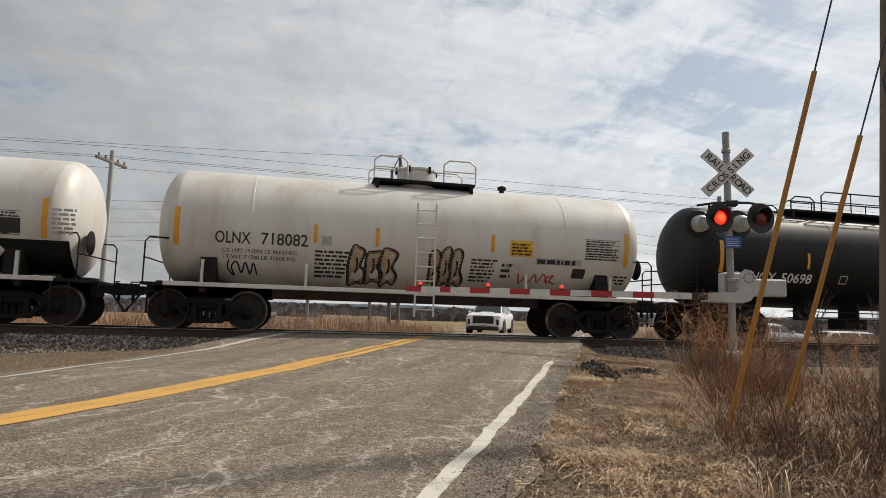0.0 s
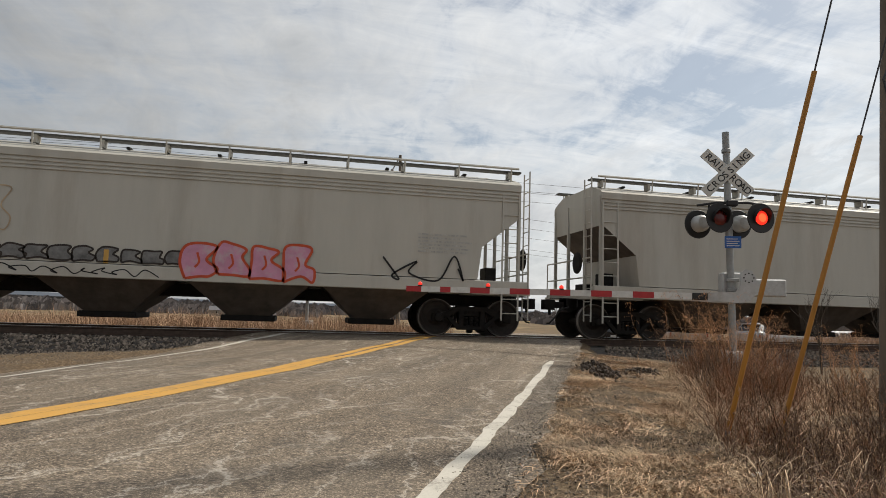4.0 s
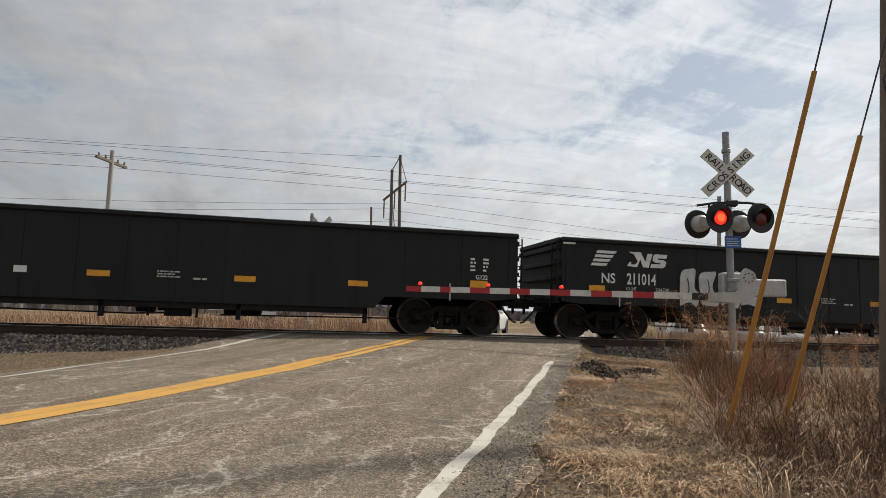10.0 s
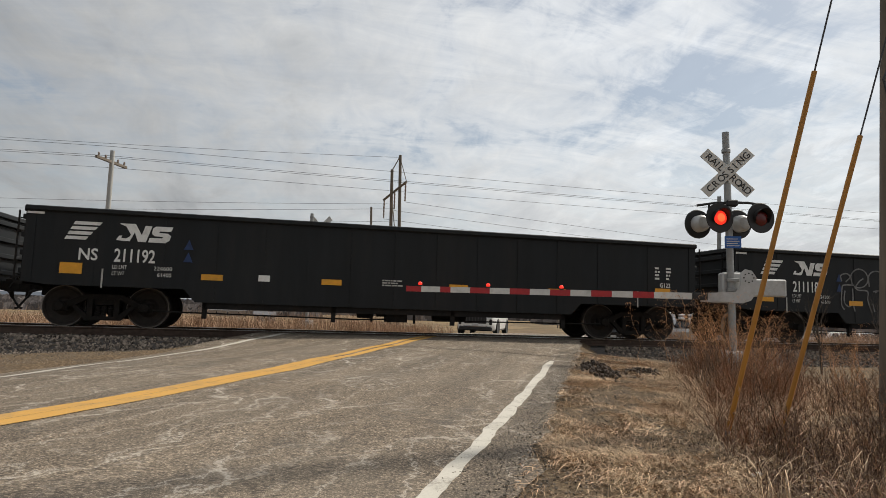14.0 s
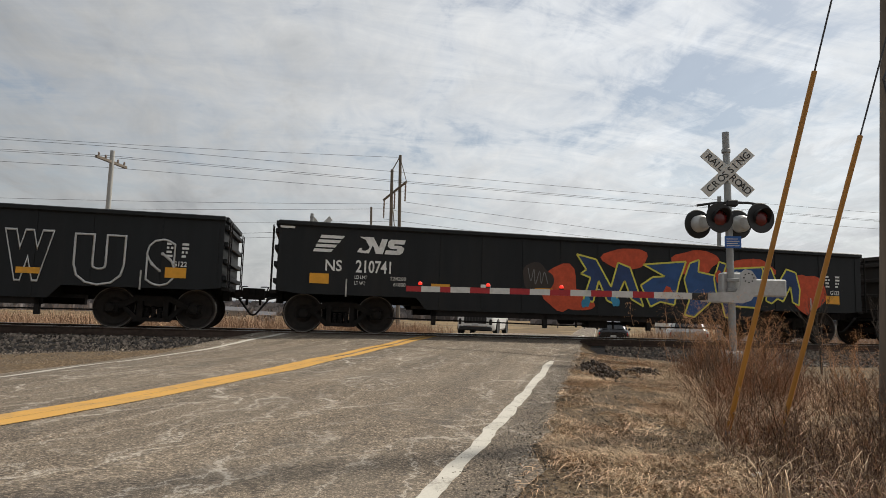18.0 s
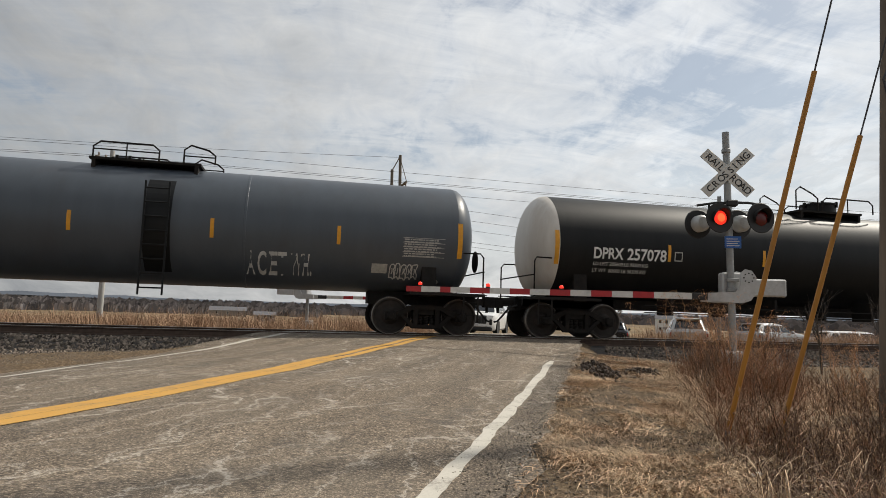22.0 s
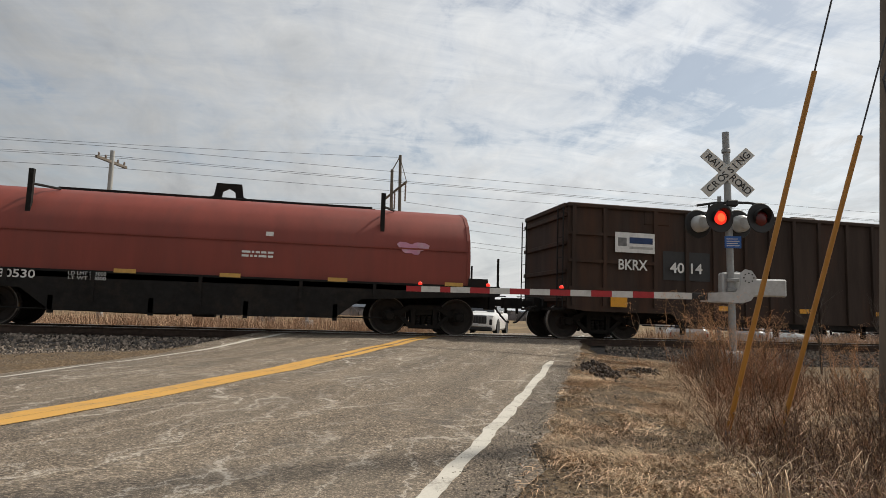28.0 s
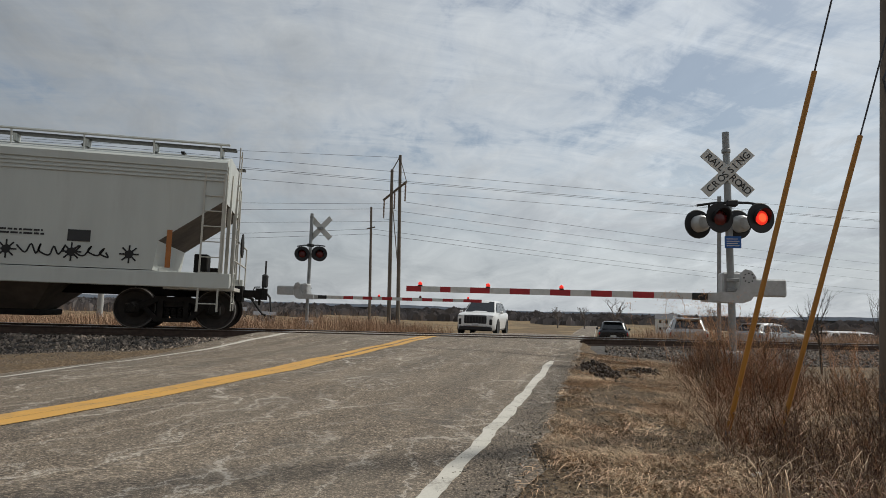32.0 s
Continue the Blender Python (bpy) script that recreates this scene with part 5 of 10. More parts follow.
def bramble_keep(x, y, s, u, rng):
    # low dark brush close by, between the mown strip and the pole
    return u > 0.92 + 0.12 * noise.noise((s * 1.7, 2.0, 0)) and u < 0.50 * s + 0.9 and rng.random() < 0.7 + 1.2 * noise.noise((x * 1.6, y * 1.6, 13.0))


def pale_keep(x, y, s, u, rng):
    return verge_keep(x, y, s, u, rng) and rng.random() < 0.50 + 1.5 * noise.noise((x * 1.1, y * 1.1, 31.0))


def bare_keep(x, y, s, u, rng):
    return u > -0.25 and rng.random() < 0.55 + 0.9 * noise.noise((x * 1.6, y * 1.6, 17.0))


thatch("dead_grass_mat", "matted grey-brown dead grass on the verge", near_spots(30000, 5, -0.45, 6.0, 1.2, 13.5, 1.4, verge_keep), 0.15, 0.0030, M_THATCH, 6, 0.022)
thatch("dead_grass_mat", "combed brown dead grass on the verge", near_spots(22000, 7, -0.45, 6.0, 1.2, 13.5, 1.4, verge_keep), 0.14, 0.0022, M_STRAWDK, 16, 0.026)
thatch("dead_grass_mat", "flattened straw-coloured dead grass on the verge", near_spots(26000, 1, -0.40, 5.0, 1.2, 12, 1.5, pale_keep), 0.17, 0.0018, M_STRAW, 2, 0.028)
blades("verge_grass", "short dry verge grass", "grass", near_spots(900, 3, -0.4, 5.0, 1.4, 13, 1.4, pale_keep), 0.08, 0.0026, 1.2, M_STRAW, 4, 4)
thatch("dead_grass_mat", "dark rotted stems under the near brush", near_spots(6000, 29, 0.85, 3.4, 2.0, 5.6, 1.0, bramble_keep), 0.26, 0.0024, M_STEM, 30, 0.05)
strewn("dead_grass_mat", "thin scatter of dead straw over the wider verge", near_spots(22000, 10, -0.3, 11.0, -12.0, 13.2, 1.0, bare_keep), 0.16, 0.003, M_THATCH, 11)
blades("verge_grass", "short dry grass on the verge beside the road", "grass", near_spots(3000, 8, -0.2, 11.0, -12.0, 2.0, 1.0, bare_keep), 0.10, 0.003, 0.9, M_STRAWDK, 9, 4)


def weed_keep(x, y, s, u, rng):
    # a thicket beside the mown strip, thickest round the guy wires, thin towards the track
    edge = 0.98 + 0.022 * s + 0.25 * noise.noise((s * 0.9, 8.0, 0))
    if u < edge or s < 4.4 or u > 0.46 * s + 1.2:
        return False
    core = 1.0 if 4.6 < s < 10.8 and u < 0.275 * s + 0.12 * noise.noise((s * 2.0, 3.0, 0)) else 0.12
    thin = 1.0 - 0.85 * min(1.0, max(0.0, (y + 7.4) / 2.2))
    return rng.random() < core * thin * (0.62 + 1.7 * noise.noise((x * 1.15, y * 1.15, 9.0)))


class Sticks:
    """Thin crossed slips that make up stems and twigs."""
    def __init__(self, seed):
        self.V, self.F, self.rng = [], [], np.random.default_rng(seed)

    def slip(self, p0, p1, w0, w1):
        a = self.rng.uniform(0, 3.14)
        c, d = math.cos(a), math.sin(a)
        for sx, sy in ((c, d), (-d, c)):
            n = len(self.V)
            self.V.extend([(p0[0] - sx * w0, p0[1] - sy * w0, p0[2]), (p0[0] + sx * w0, p0[1] + sy * w0, p0[2]),
                           (p1[0] + sx * w1, p1[1] + sy * w1, p1[2]), (p1[0] - sx * w1, p1[1] - sy * w1, p1[2])])
            self.F.append((n, n + 1, n + 2, n + 3))

    def run(self, path, w0, w1):
        k = len(path) - 1
        for j in range(k):
            self.slip(path[j], path[j + 1], w0 + (w1 - w0) * j / k, w0 + (w1 - w0) * (j + 1) / k)

    def bead(self, q, r):
        n = len(self.V)
        self.V.extend([(q[0] - r, q[1], q[2]), (q[0] + r, q[1], q[2]), (q[0], q[1] - r, q[2]), (q[0], q[1] + r, q[2]), (q[0], q[1], q[2] + 2.0 * r), (q[0], q[1], q[2] - 1.4 * r)])
        self.F.extend([(n, n + 2, n + 4), (n + 2, n + 1, n + 4), (n + 1, n + 3, n + 4), (n + 3, n, n + 4), (n + 2, n, n + 5), (n + 1, n + 2, n + 5), (n + 3, n + 1, n + 5), (n, n + 3, n + 5)])

    def link(self, name, label, material):
        return tagged(new(name, mesh_from(name, self.V, self.F, material)), label, "weeds", kind="stuff")


def stem_path(rng, x, y, z, h, lean, a, k=5):
    wob = rng.normal(0, 0.02, (k + 1, 2)) * h
    return [(x + math.cos(a) * lean * (j / k) ** 1.7 + wob[j][0] * (j > 0), y + math.sin(a) * lean * (j / k) ** 1.7 + wob[j][1] * (j > 0), z - 0.03 + h * j / k) for j in range(k + 1)]


def along(path, t):
    k = len(path) - 1
    j = min(k - 1, int(t * k))
    return np.array(path[j]) + (np.array(path[j + 1]) - np.array(path[j])) * (t * k - j)


def weed_height(x, y, s, u):
    tall = 0.44 + 0.55 * noise.noise((x * 0.9, y * 0.9, 2.0)) + (0.16 if 5.0 < s < 10.5 and u < 3.0 else 0.0)
    tall *= min(1.0, 0.5 + max(0.0, u - 0.98 - 0.022 * s) / 0.8)
    return max(0.2, min(tall, 0.82)) * (0.55 if s < 4.6 else 1.0) * (0.7 if u > 0.28 * s else 1.0)


def build_weeds():
    """Stiff dead stalks with upswept side branches, most of them upright, over a litter of fallen stems."""
    dark, red, head = Sticks(21), Sticks(23), Sticks(24)
    rng = np.random.default_rng(22)
    for x, y, z, sc in near_spots(2000, 22, 0.9, 8.0, 2.9, 15.0, 1.0, weed_keep) + near_spots(1300, 27, 0.85, 3.4, 2.3, 5.6, 1.0, bramble_keep):
        s, u = us(x, y)
        bush = red if s > 5.0 and noise.noise((x * 0.7, y * 0.7, 19.0)) > 0.12 or rng.random() < 0.15 else dark
        h = weed_height(x, y, s, u) * sc * rng.uniform(0.7, 1.15)
        a = rng.uniform(0, 6.28)
        path = stem_path(rng, x, y, z, h, h * abs(rng.normal(0.0, 0.45)), a)
        bush.run(path, 0.0042, 0.0018)
        for _ in range(rng.integers(5, 13)):
            t = rng.uniform(0.3, 1.0)
            q0 = along(path, t)
            b = rng.uniform(0, 6.28)
            l = h * rng.uniform(0.10, 0.30) * (1.25 - 0.6 * t)
            out = rng.uniform(0.4, 0.9)
            q1 = q0 + np.array([math.cos(b) * l * out, math.sin(b) * l * out, l * rng.uniform(0.35, 0.95)])
            bush.slip(q0, q1, 0.0020, 0.0009)
            for _ in range(2):
                c = rng.uniform(0, 6.28)
                m_ = q0 + (q1 - q0) * rng.uniform(0.4, 0.95)
                q2 = m_ + np.array([math.cos(c) * 0.6, math.sin(c) * 0.6, rng.uniform(0.1, 0.9)]) * l * 0.4
                bush.slip(m_, q2, 0.0012, 0.0006)
                if rng.random() < 0.25:
                    head.bead(q2, rng.uniform(0.003, 0.007))
    # fallen and half-fallen stems
    for x, y, z, sc in near_spots(600, 26, 0.8, 8.0, 2.6, 14.5, 1.0, weed_keep) + near_spots(900, 28, 0.85, 3.4, 2.2, 5.6, 1.0, bramble_keep):
        a, l, up = rng.uniform(0, 6.28), rng.uniform(0.25, 0.75), rng.uniform(0.02, 0.45)
        path = [(x + math.cos(a) * l * t, y + math.sin(a) * l * t, z + 0.02 + l * up * t * (1.3 - 0.5 * t) + rng.normal(0, 0.008)) for t in (0, 0.35, 0.7, 1.0)]
        (dark if rng.random() < 0.6 else red).run(path, 0.0036, 0.0014)
        for _ in range(4):
            q0 = along(path, rng.uniform(0.3, 1.0))
            dark.slip(q0, q0 + rng.normal(0, 0.06, 3) + np.array([0, 0, 0.04]), 0.0016, 0.0007)
    dark.link("weed_thicket", "tangled thicket of dark grey-brown dead weed stalks", M_STEM)
    red.link("weed_thicket", "thin reddish-brown dead weed stalks", M_STEMRED)
    head.link("weed_seed_heads", "small tan seed heads on dead weeds", M_SEED)


build_weeds()


def tussocks(name, label, centres, blades_each, length, material, seed):
    """Clumps of long grass that arch outwards and hang to the ground."""
    rng = np.random.default_rng(seed)
    V, F = [], []
    for x, y, z, sc in centres:
        lean_a = rng.uniform(0, 6.28)
        for _ in range(int(blades_each * rng.uniform(0.5, 1.4))):
            a = lean_a + rng.normal(0, 1.1)
            l = length * sc * rng.uniform(0.5, 1.25)
            e = rng.uniform(0.55, 1.45)
            w = rng.uniform(0.0016, 0.0032)
            px, py, pz = x + rng.normal(0, 0.05), y + rng.normal(0, 0.05), z - 0.02
            sx, sy = -math.sin(a) * w, math.cos(a) * w
            n = len(V)
            for j in range(5):
                k = (1.0, 1.0, 0.85, 0.6, 0.15)[j]
                V += [(px + sx * k, py + sy * k, max(pz, z)), (px - sx * k, py - sy * k, max(pz, z))]
                px, py, pz = px + math.cos(a) * math.cos(e) * l / 4, py + math.sin(a) * math.cos(e) * l / 4, pz + math.sin(e) * l / 4
                e -= rng.uniform(0.35, 0.75)
            F += [(n + 2 * j, n + 2 * j + 1, n + 2 * j + 3, n + 2 * j + 2) for j in range(4)]
    return tagged(new(name, mesh_from(name, V, F, material)), label, "grass", kind="stuff")


def fringe_keep(x, y, s, u, rng):
    d = u - (0.98 + 0.022 * s)
    return -0.25 < d < 1.3 and s > 3.6 and u < 0.46 * s + 1.0 and rng.random() < 0.25 + 1.2 * noise.noise((x * 1.0, y * 1.0, 41.0)) + (0.45 if d < 0.35 else 0.0)


tussocks("weed_grass", "long drooping brown grass among the weeds", near_spots(420, 31, 0.7, 8.0, 2.4, 14.0, 1.0, weed_keep), 28, 0.50, M_STRAWDK, 32)
tussocks("weed_grass", "long drooping straw-coloured grass along the thicket's foot", near_spots(150, 33, 0.6, 4.0, 2.4, 11.5, 1.0, fringe_keep), 24, 0.36, M_STRAW, 34)


def build_plumes():
    """Tall feathery stalks, one-sided and drooping at the top, that stand round the signal mast."""
    rng = np.random.default_rng(71)
    st = Sticks(72)
    for cx, cy, spread, count, tall in ((6.05, -7.9, 0.34, 26, 1.30), (6.7, -7.4, 0.38, 22, 1.20), (7.5, -6.7, 0.45, 20, 1.10), (7.6, -8.8, 0.28, 14, 1.02), (5.9, -8.8, 0.35, 10, 0.95), (8.8, -7.2, 0.6, 14, 0.9)):
        for _ in range(count):
            x, y = cx + rng.normal(0, spread), cy + rng.normal(0, spread)
            h = tall * rng.uniform(0.6, 1.12)
            a = rng.normal(3.3, 1.0)
            path = stem_path(rng, x, y, land_z(x, y), h, h * rng.uniform(0.08, 0.5), a, 7)
            st.run(path, 0.0040, 0.0014)
            for _ in range(rng.integers(26, 46)):
                t = 1.0 - 0.52 * rng.random() ** 1.4
                q0 = along(path, t)
                b = a + rng.normal(0, 1.0)
                l = h * rng.uniform(0.05, 0.16) * (1.5 - t)
                q1 = q0 + np.array([math.cos(b) * l, math.sin(b) * l, l * rng.uniform(-0.1, 0.7)])
                q2 = q1 + np.array([math.cos(b) * l * 0.5, math.sin(b) * l * 0.5, -l * rng.uniform(0.0, 0.5)])
                st.run([q0, q1, q2], 0.0017, 0.0007)
                if rng.random() < 0.5:
                    st.bead(q2, rng.uniform(0.003, 0.006))
    st.link("weed_plumes", "tall tan feathery dead stalks round the signal mast", M_PLUME)


build_plumes()


def field_spots(n, seed, y0, y1):
    rng = np.random.default_rng(seed)
    out = []
    while len(out) < n:
        y = y0 + (y1 - y0) * rng.random() ** 1.3
        x = rng.uniform(-24 - y * 0.4, 34 + y * 0.6)
        s, u = us(x, y)
        if -9.0 < u < 1.6 or (u > 0 and y < 14 and x < 30 and 15 < x < 22):
            continue
        if abs(x - DARK_AT[0]) < 3.2 and abs(y - DARK_AT[1]) < 4:
            continue
        if u > 0 and rng.random() < 0.55:
            continue
        dens = noise.noise((x * 0.15, y * 0.15, 6.0))
        if rng.random() > 0.75 + dens:
            continue
        out.append((x, y, land_z(x, y), (0.75 + 0.35 * dens) * rng.uniform(0.7, 1.2)))
    return out


blades("tall_field_grass", "tall russet dry grass behind the track", "grass", field_spots(16000, 41, 4.8, 24), 1.6, 0.0065, 0.4, M_FIELD, 42, 9)
blades("tall_field_grass", "tall straw-coloured dry grass behind the track", "grass", field_spots(5500, 43, 5.5, 40), 1.3, 0.007, 0.4, M_STRAW, 44, 6)

# ruts of turned soil by the road's end line
def soil_place(r):
    if r.random() < 0.5:
        t = r.random()
        cx, cy, w = 4.85 - 0.55 * t, -6.25 - 1.7 * t, 0.12
    else:
        cx, cy, w = 5.36, -7.1, 0.24
    x, y = cx + r.normal(0, w), cy + r.normal(0, w)
    d = ((x - cx) ** 2 + (y - cy) ** 2) ** 0.5
    return x, y, land_z(x, y) + max(0.0, 0.11 - d * 0.3) * r.random()


rocks("turned_soil", "dark turned clods of soil in a rut", 520, soil_place, 0.040, M_MUD, 51)


def edge_gravel(r):
    s = 1.5 + 13 * r.random() ** 1.4
    u = -0.42 + r.normal(0, 0.17)
    if r.random() < 0.3:
        u, s = -8.1 - abs(r.normal(0, 0.5)), 4 + 11 * r.random()
    x, y = xy(s, u)
    return x, y, (road_z(s, u) if -2.0 < u < -0.40 else land_z(x, y)) + 0.002


M_GRIT = mat("edge_gravel", (0.20, 0.172, 0.142), 0.9, 0, 0.2, 9.0, 0.3, islands=True, piece=0.5)
rocks("edge_gravel", "dark loose gravel along the ragged road edge", 9000, edge_gravel, 0.0075, M_GRIT, 61)

# a flattened scrap of pale litter in the grass
bm = bmesh.new()
vs = [bm.verts.new(v) for v in ((0, 0, 0.02), (0.08, 0.01, 0.03), (0.085, 0.04, 0.045), (0.04, 0.05, 0.02), (-0.01, 0.03, 0.03))]
bm.faces.new(vs)
bmesh.ops.solidify(bm, geom=bm.faces[:], thickness=0.004)
litter = part("litter", bm, M_SIGNW, None, "", pose(2.74, -12.9, land_z(2.74, -12.9)))
tagged(litter, "crumpled scrap of pale litter on the dead grass", "litter")

# ---- railcar parts ----
_MESH = {}


def cached(key, make, material):
    """One mesh shared by all alike parts."""
    if key not in _MESH:
        bm = make()
        me = bpy.data.meshes.new(key)
        bm.to_mesh(me)
        bm.free()
        me.materials.append(material)
        _MESH[key] = me
    return _MESH[key]


def flat_smooth(me, angle=0.6):
    for f in me.polygons:
        f.use_smooth = True
    me.set_sharp_from_angle(angle=angle)
    return me


def make_wheelset():
    bm = bmesh.new()
    lathe(bm, [(-0.93, 0.07), (-0.80, 0.085), (0.80, 0.085), (0.93, 0.07)], "y", 14)
    for sgn in (-1, 1):
        prof = [(0.665, 0.10), (0.665, 0.20), (0.70, 0.38), (0.672, 0.415), (0.672, 0.484), (0.688, 0.486), (0.70, 0.462), (0.808, 0.455), (0.808, 0.438), (0.806, 0.405),
                (0.775, 0.37), (0.755, 0.22), (0.815, 0.15), (0.815, 0.09)]
        lathe(bm, [(sgn * a, r) for a, r in prof], "y", 36)
    return bm


def wheelset_mesh():
    if "wheelset" not in _MESH:
        me = cached("wheelset", make_wheelset, M_WHEEL)
        me.materials.append(M_TREAD)
        me.materials.append(M_WHEELRIM)
        for f in me.polygons:
            c = f.center
            r = math.hypot(c.x, c.z)
            if r > 0.44 and 0.70 < abs(c.y) < 0.806:
                f.material_index = 1
            elif r > 0.435 and abs(c.y) > 0.806:
                f.material_index = 2
        flat_smooth(me, 0.5)
    return _MESH["wheelset"]


def make_side_frame():
    bm = bmesh.new()
    y0, y1 = -0.06, 0.06
    prism(bm, [(-1.02, 0.49), (-0.66, 0.60), (-0.36, 0.735), (0.36, 0.735), (0.66, 0.60), (1.02, 0.49), (1.02, 0.40), (0.70, 0.44), (0.60, 0.47), (0.33, 0.62), (-0.33, 0.62), (-0.60, 0.47), (-0.70, 0.44), (-1.02, 0.40)], "y", y0, y1)
    prism(bm, [(-0.66, 0.47), (-0.36, 0.155), (0.36, 0.155), (0.66, 0.47), (0.54, 0.47), (0.29, 0.245), (-0.29, 0.245), (-0.54, 0.47)], "y", y0, y1)
    for s in (-1, 1):
        box(bm, s * 0.275 - 0.055, s * 0.275 + 0.055, y0 - 0.01, y1 + 0.01, 0.2, 0.68)
        box(bm, s * 0.875 - 0.15, s * 0.875 + 0.15, y0 - 0.03, y1 + 0.02, 0.34, 0.56, 0.02)
        lathe(bm, [(-0.17, 0.05), (-0.165, 0.095), (-0.10, 0.112), (0.0, 0.115)], "y", 16, (s * 0.875, 0, 0.457))
        for k in range(3):
            a = k * math.tau / 3 + 0.5
            lathe(bm, [(-0.182, 0.016), (-0.15, 0.016)], "y", 6, (s * 0.875 + 0.06 * math.cos(a), 0, 0.457 + 0.06 * math.sin(a)))
    return bm


def make_springs():
    bm = bmesh.new()
    lathe(bm, [(0.235 + k * 0.02, 0.062 if k % 2 else 0.048) for k in range(13)], "z", 10)
    return bm


def make_bolster():
    bm = bmesh.new()
    prism(bm, [(-1.0, 0.50), (-0.5, 0.43), (0.5, 0.43), (1.0, 0.50), (1.0, 0.62), (0.35, 0.72), (-0.35, 0.72), (-1.0, 0.62)], "x", -0.2, 0.2)
    lathe(bm, [(0.70, 0.2), (0.80, 0.19)], "z", 16)
    for s in (-1, 1):
        box(bm, s * 0.47 - 0.04, s * 0.47 + 0.04, -0.78, 0.78, 0.33, 0.45)
        for y in (-0.74, 0.74):
            box(bm, s * 0.40 - 0.05, s * 0.40 + 0.05, y - 0.05, y + 0.05, 0.30, 0.58)
    return bm


def add_truck(car, x):
    t = part("truck", cached("bolster", make_bolster, M_TRUCK), None, car, "rust-dark cast steel two-axle truck", pose(x, 0, 0))
    for y, rz in ((-0.985, 0), (0.985, 180)):
        part("side_frame", cached("side_frame", make_side_frame, M_TRUCK), None, t, "", pose(0, y, 0, 0, 0, rz))
        for sx in (-0.14, 0.0, 0.14):
            part("spring", cached("springs", make_springs, M_TRUCK), None, t, "", pose(sx, y * 0.97, 0))
    for s in (-1, 1):
        part("wheelset", wheelset_mesh(), None, t, "steel wheelset with worn bright treads", pose(s * 0.875, 0, 0.457))
    return t


def make_coupler():
    bm = bmesh.new()
    box(bm, 0.22, 1.2, -0.10, 0.10, 0.79, 0.97, 0.01)
    prism(bm, [(0.26, -0.14), (0.05, -0.17), (-0.02, -0.13), (0.0, -0.06), (0.10, -0.03), (0.08, 0.06), (-0.02, 0.09), (-0.03, 0.16), (0.10, 0.19), (0.26, 0.14)], "z", 0.74, 1.02)
    box(bm, 0.13, 0.19, -0.03, 0.03, 0.60, 0.76)
    box(bm, 0.55, 0.72, -0.28, 0.28, 0.68, 1.05, 0.015)
    return bm


def make_hose():
    bm = bmesh.new()
    tube(bm, [(0.6, -0.30, 0.82), (0.38, -0.33, 0.76), (0.22, -0.28, 0.55), (0.08, -0.22, 0.38), (0.0, -0.17, 0.36)], 0.026, 7)
    tube(bm, [(0.42, -0.33, 0.79), (0.32, -0.33, 0.73)], 0.035, 7)
    return bm


def make_uncoupling():
    bm = bmesh.new()
    tube(bm, [(0.16, 0.0, 1.06), (0.30, -0.15, 1.06), (0.42, -1.25, 1.02), (0.34, -1.42, 0.80)], 0.014, 6)
    return bm


def add_ends(car, P):
    """Couplers, hoses and cut levers on both ends."""
    for x, rz in ((0.0, 0), (P, 180)):
        c = part("coupler", cached("coupler", make_coupler, M_STEEL), None, car, "", pose(x, 0, 0, 0, 0, rz))
        part("air_hose", cached("air_hose", make_hose, M_RUBBER), None, c)
        part("cut_lever", cached("cut_lever", make_uncoupling, M_STEEL), None, c)


def make_ladder(w, z0, z1, n, r=0.013):
    bm = bmesh.new()
    for s in (-0.5, 0.5):
        box(bm, s * w - 0.02, s * w + 0.02, -0.012, 0.012, z0, z1)
    for k in range(n):
        z = z0 + (k + 0.5) * (z1 - z0) / n
        tube(bm, [(-w / 2, 0, z), (w / 2, 0, z)], r, 6)
    return bm


def decal(car, name, x0, x1, z0, z1, material, y=-1.574, t=0.004, label=""):
    return part(name, bx(x0, x1, y - t, y, z0, z1), material, car, label)


def words(car, text, x, z, h, material, y=-1.574, name="lettering", bold=0.0, wide=1.0, space=1.0, fit=None, label="", shear=0.0):
    """Lettering whose capitals are h high, its foot at z; fit is the width that it shall take."""
    me = text_mesh(text, h / 0.7, material, "LEFT", bold, shear, wide, space)
    if fit:
        got = max(v.co.x for v in me.vertices) - min(v.co.x for v in me.vertices)
        me = text_mesh(text, h / 0.7, material, "LEFT", bold, shear, wide * fit / got, space)
    return part(name, me, None, car, label or "stencilled lettering", pose(x, y, z))


def dashes(car, x0, x1, z0, z1, rows, material, y=-1.574, seed=1, name="stencil_data", gap=0.45, bend=None):
    """Small unreadable lines of stencilling, as short bars."""
    rnd = random.Random(seed)
    bm = bmesh.new()
    h = (z1 - z0) / rows
    for r in range(rows):
        x = x0
        zb = z1 - (r + 1) * h
        end = x1 - rnd.random() * 0.25 * (x1 - x0)
        while x < end:
            w = min(rnd.uniform(0.4, 2.6) * h, end - x)
            if w > 0.1 * h:
                q = [(x, y, zb), (x + w, y, zb), (x + w, y, zb + h * (1 - gap)), (x, y, zb + h * (1 - gap))]
                bm.faces.new([bm.verts.new(v) for v in q])
            x += w + h * 0.35
    if bend:
        bend_on(bm, *bend)
    return tagged(part(name, bm, material, car), kind="stuff")


def bend_on(bm, R, zc):
    """Lays a flat mesh drawn at height z onto a tank's near side."""
    for v in bm.verts:
        a = (v.co.z - zc) / R
        a = math.asin(max(-0.985, min(0.985, a)))
        v.co.y, v.co.z = -(R) * math.cos(a), zc + R * math.sin(a)


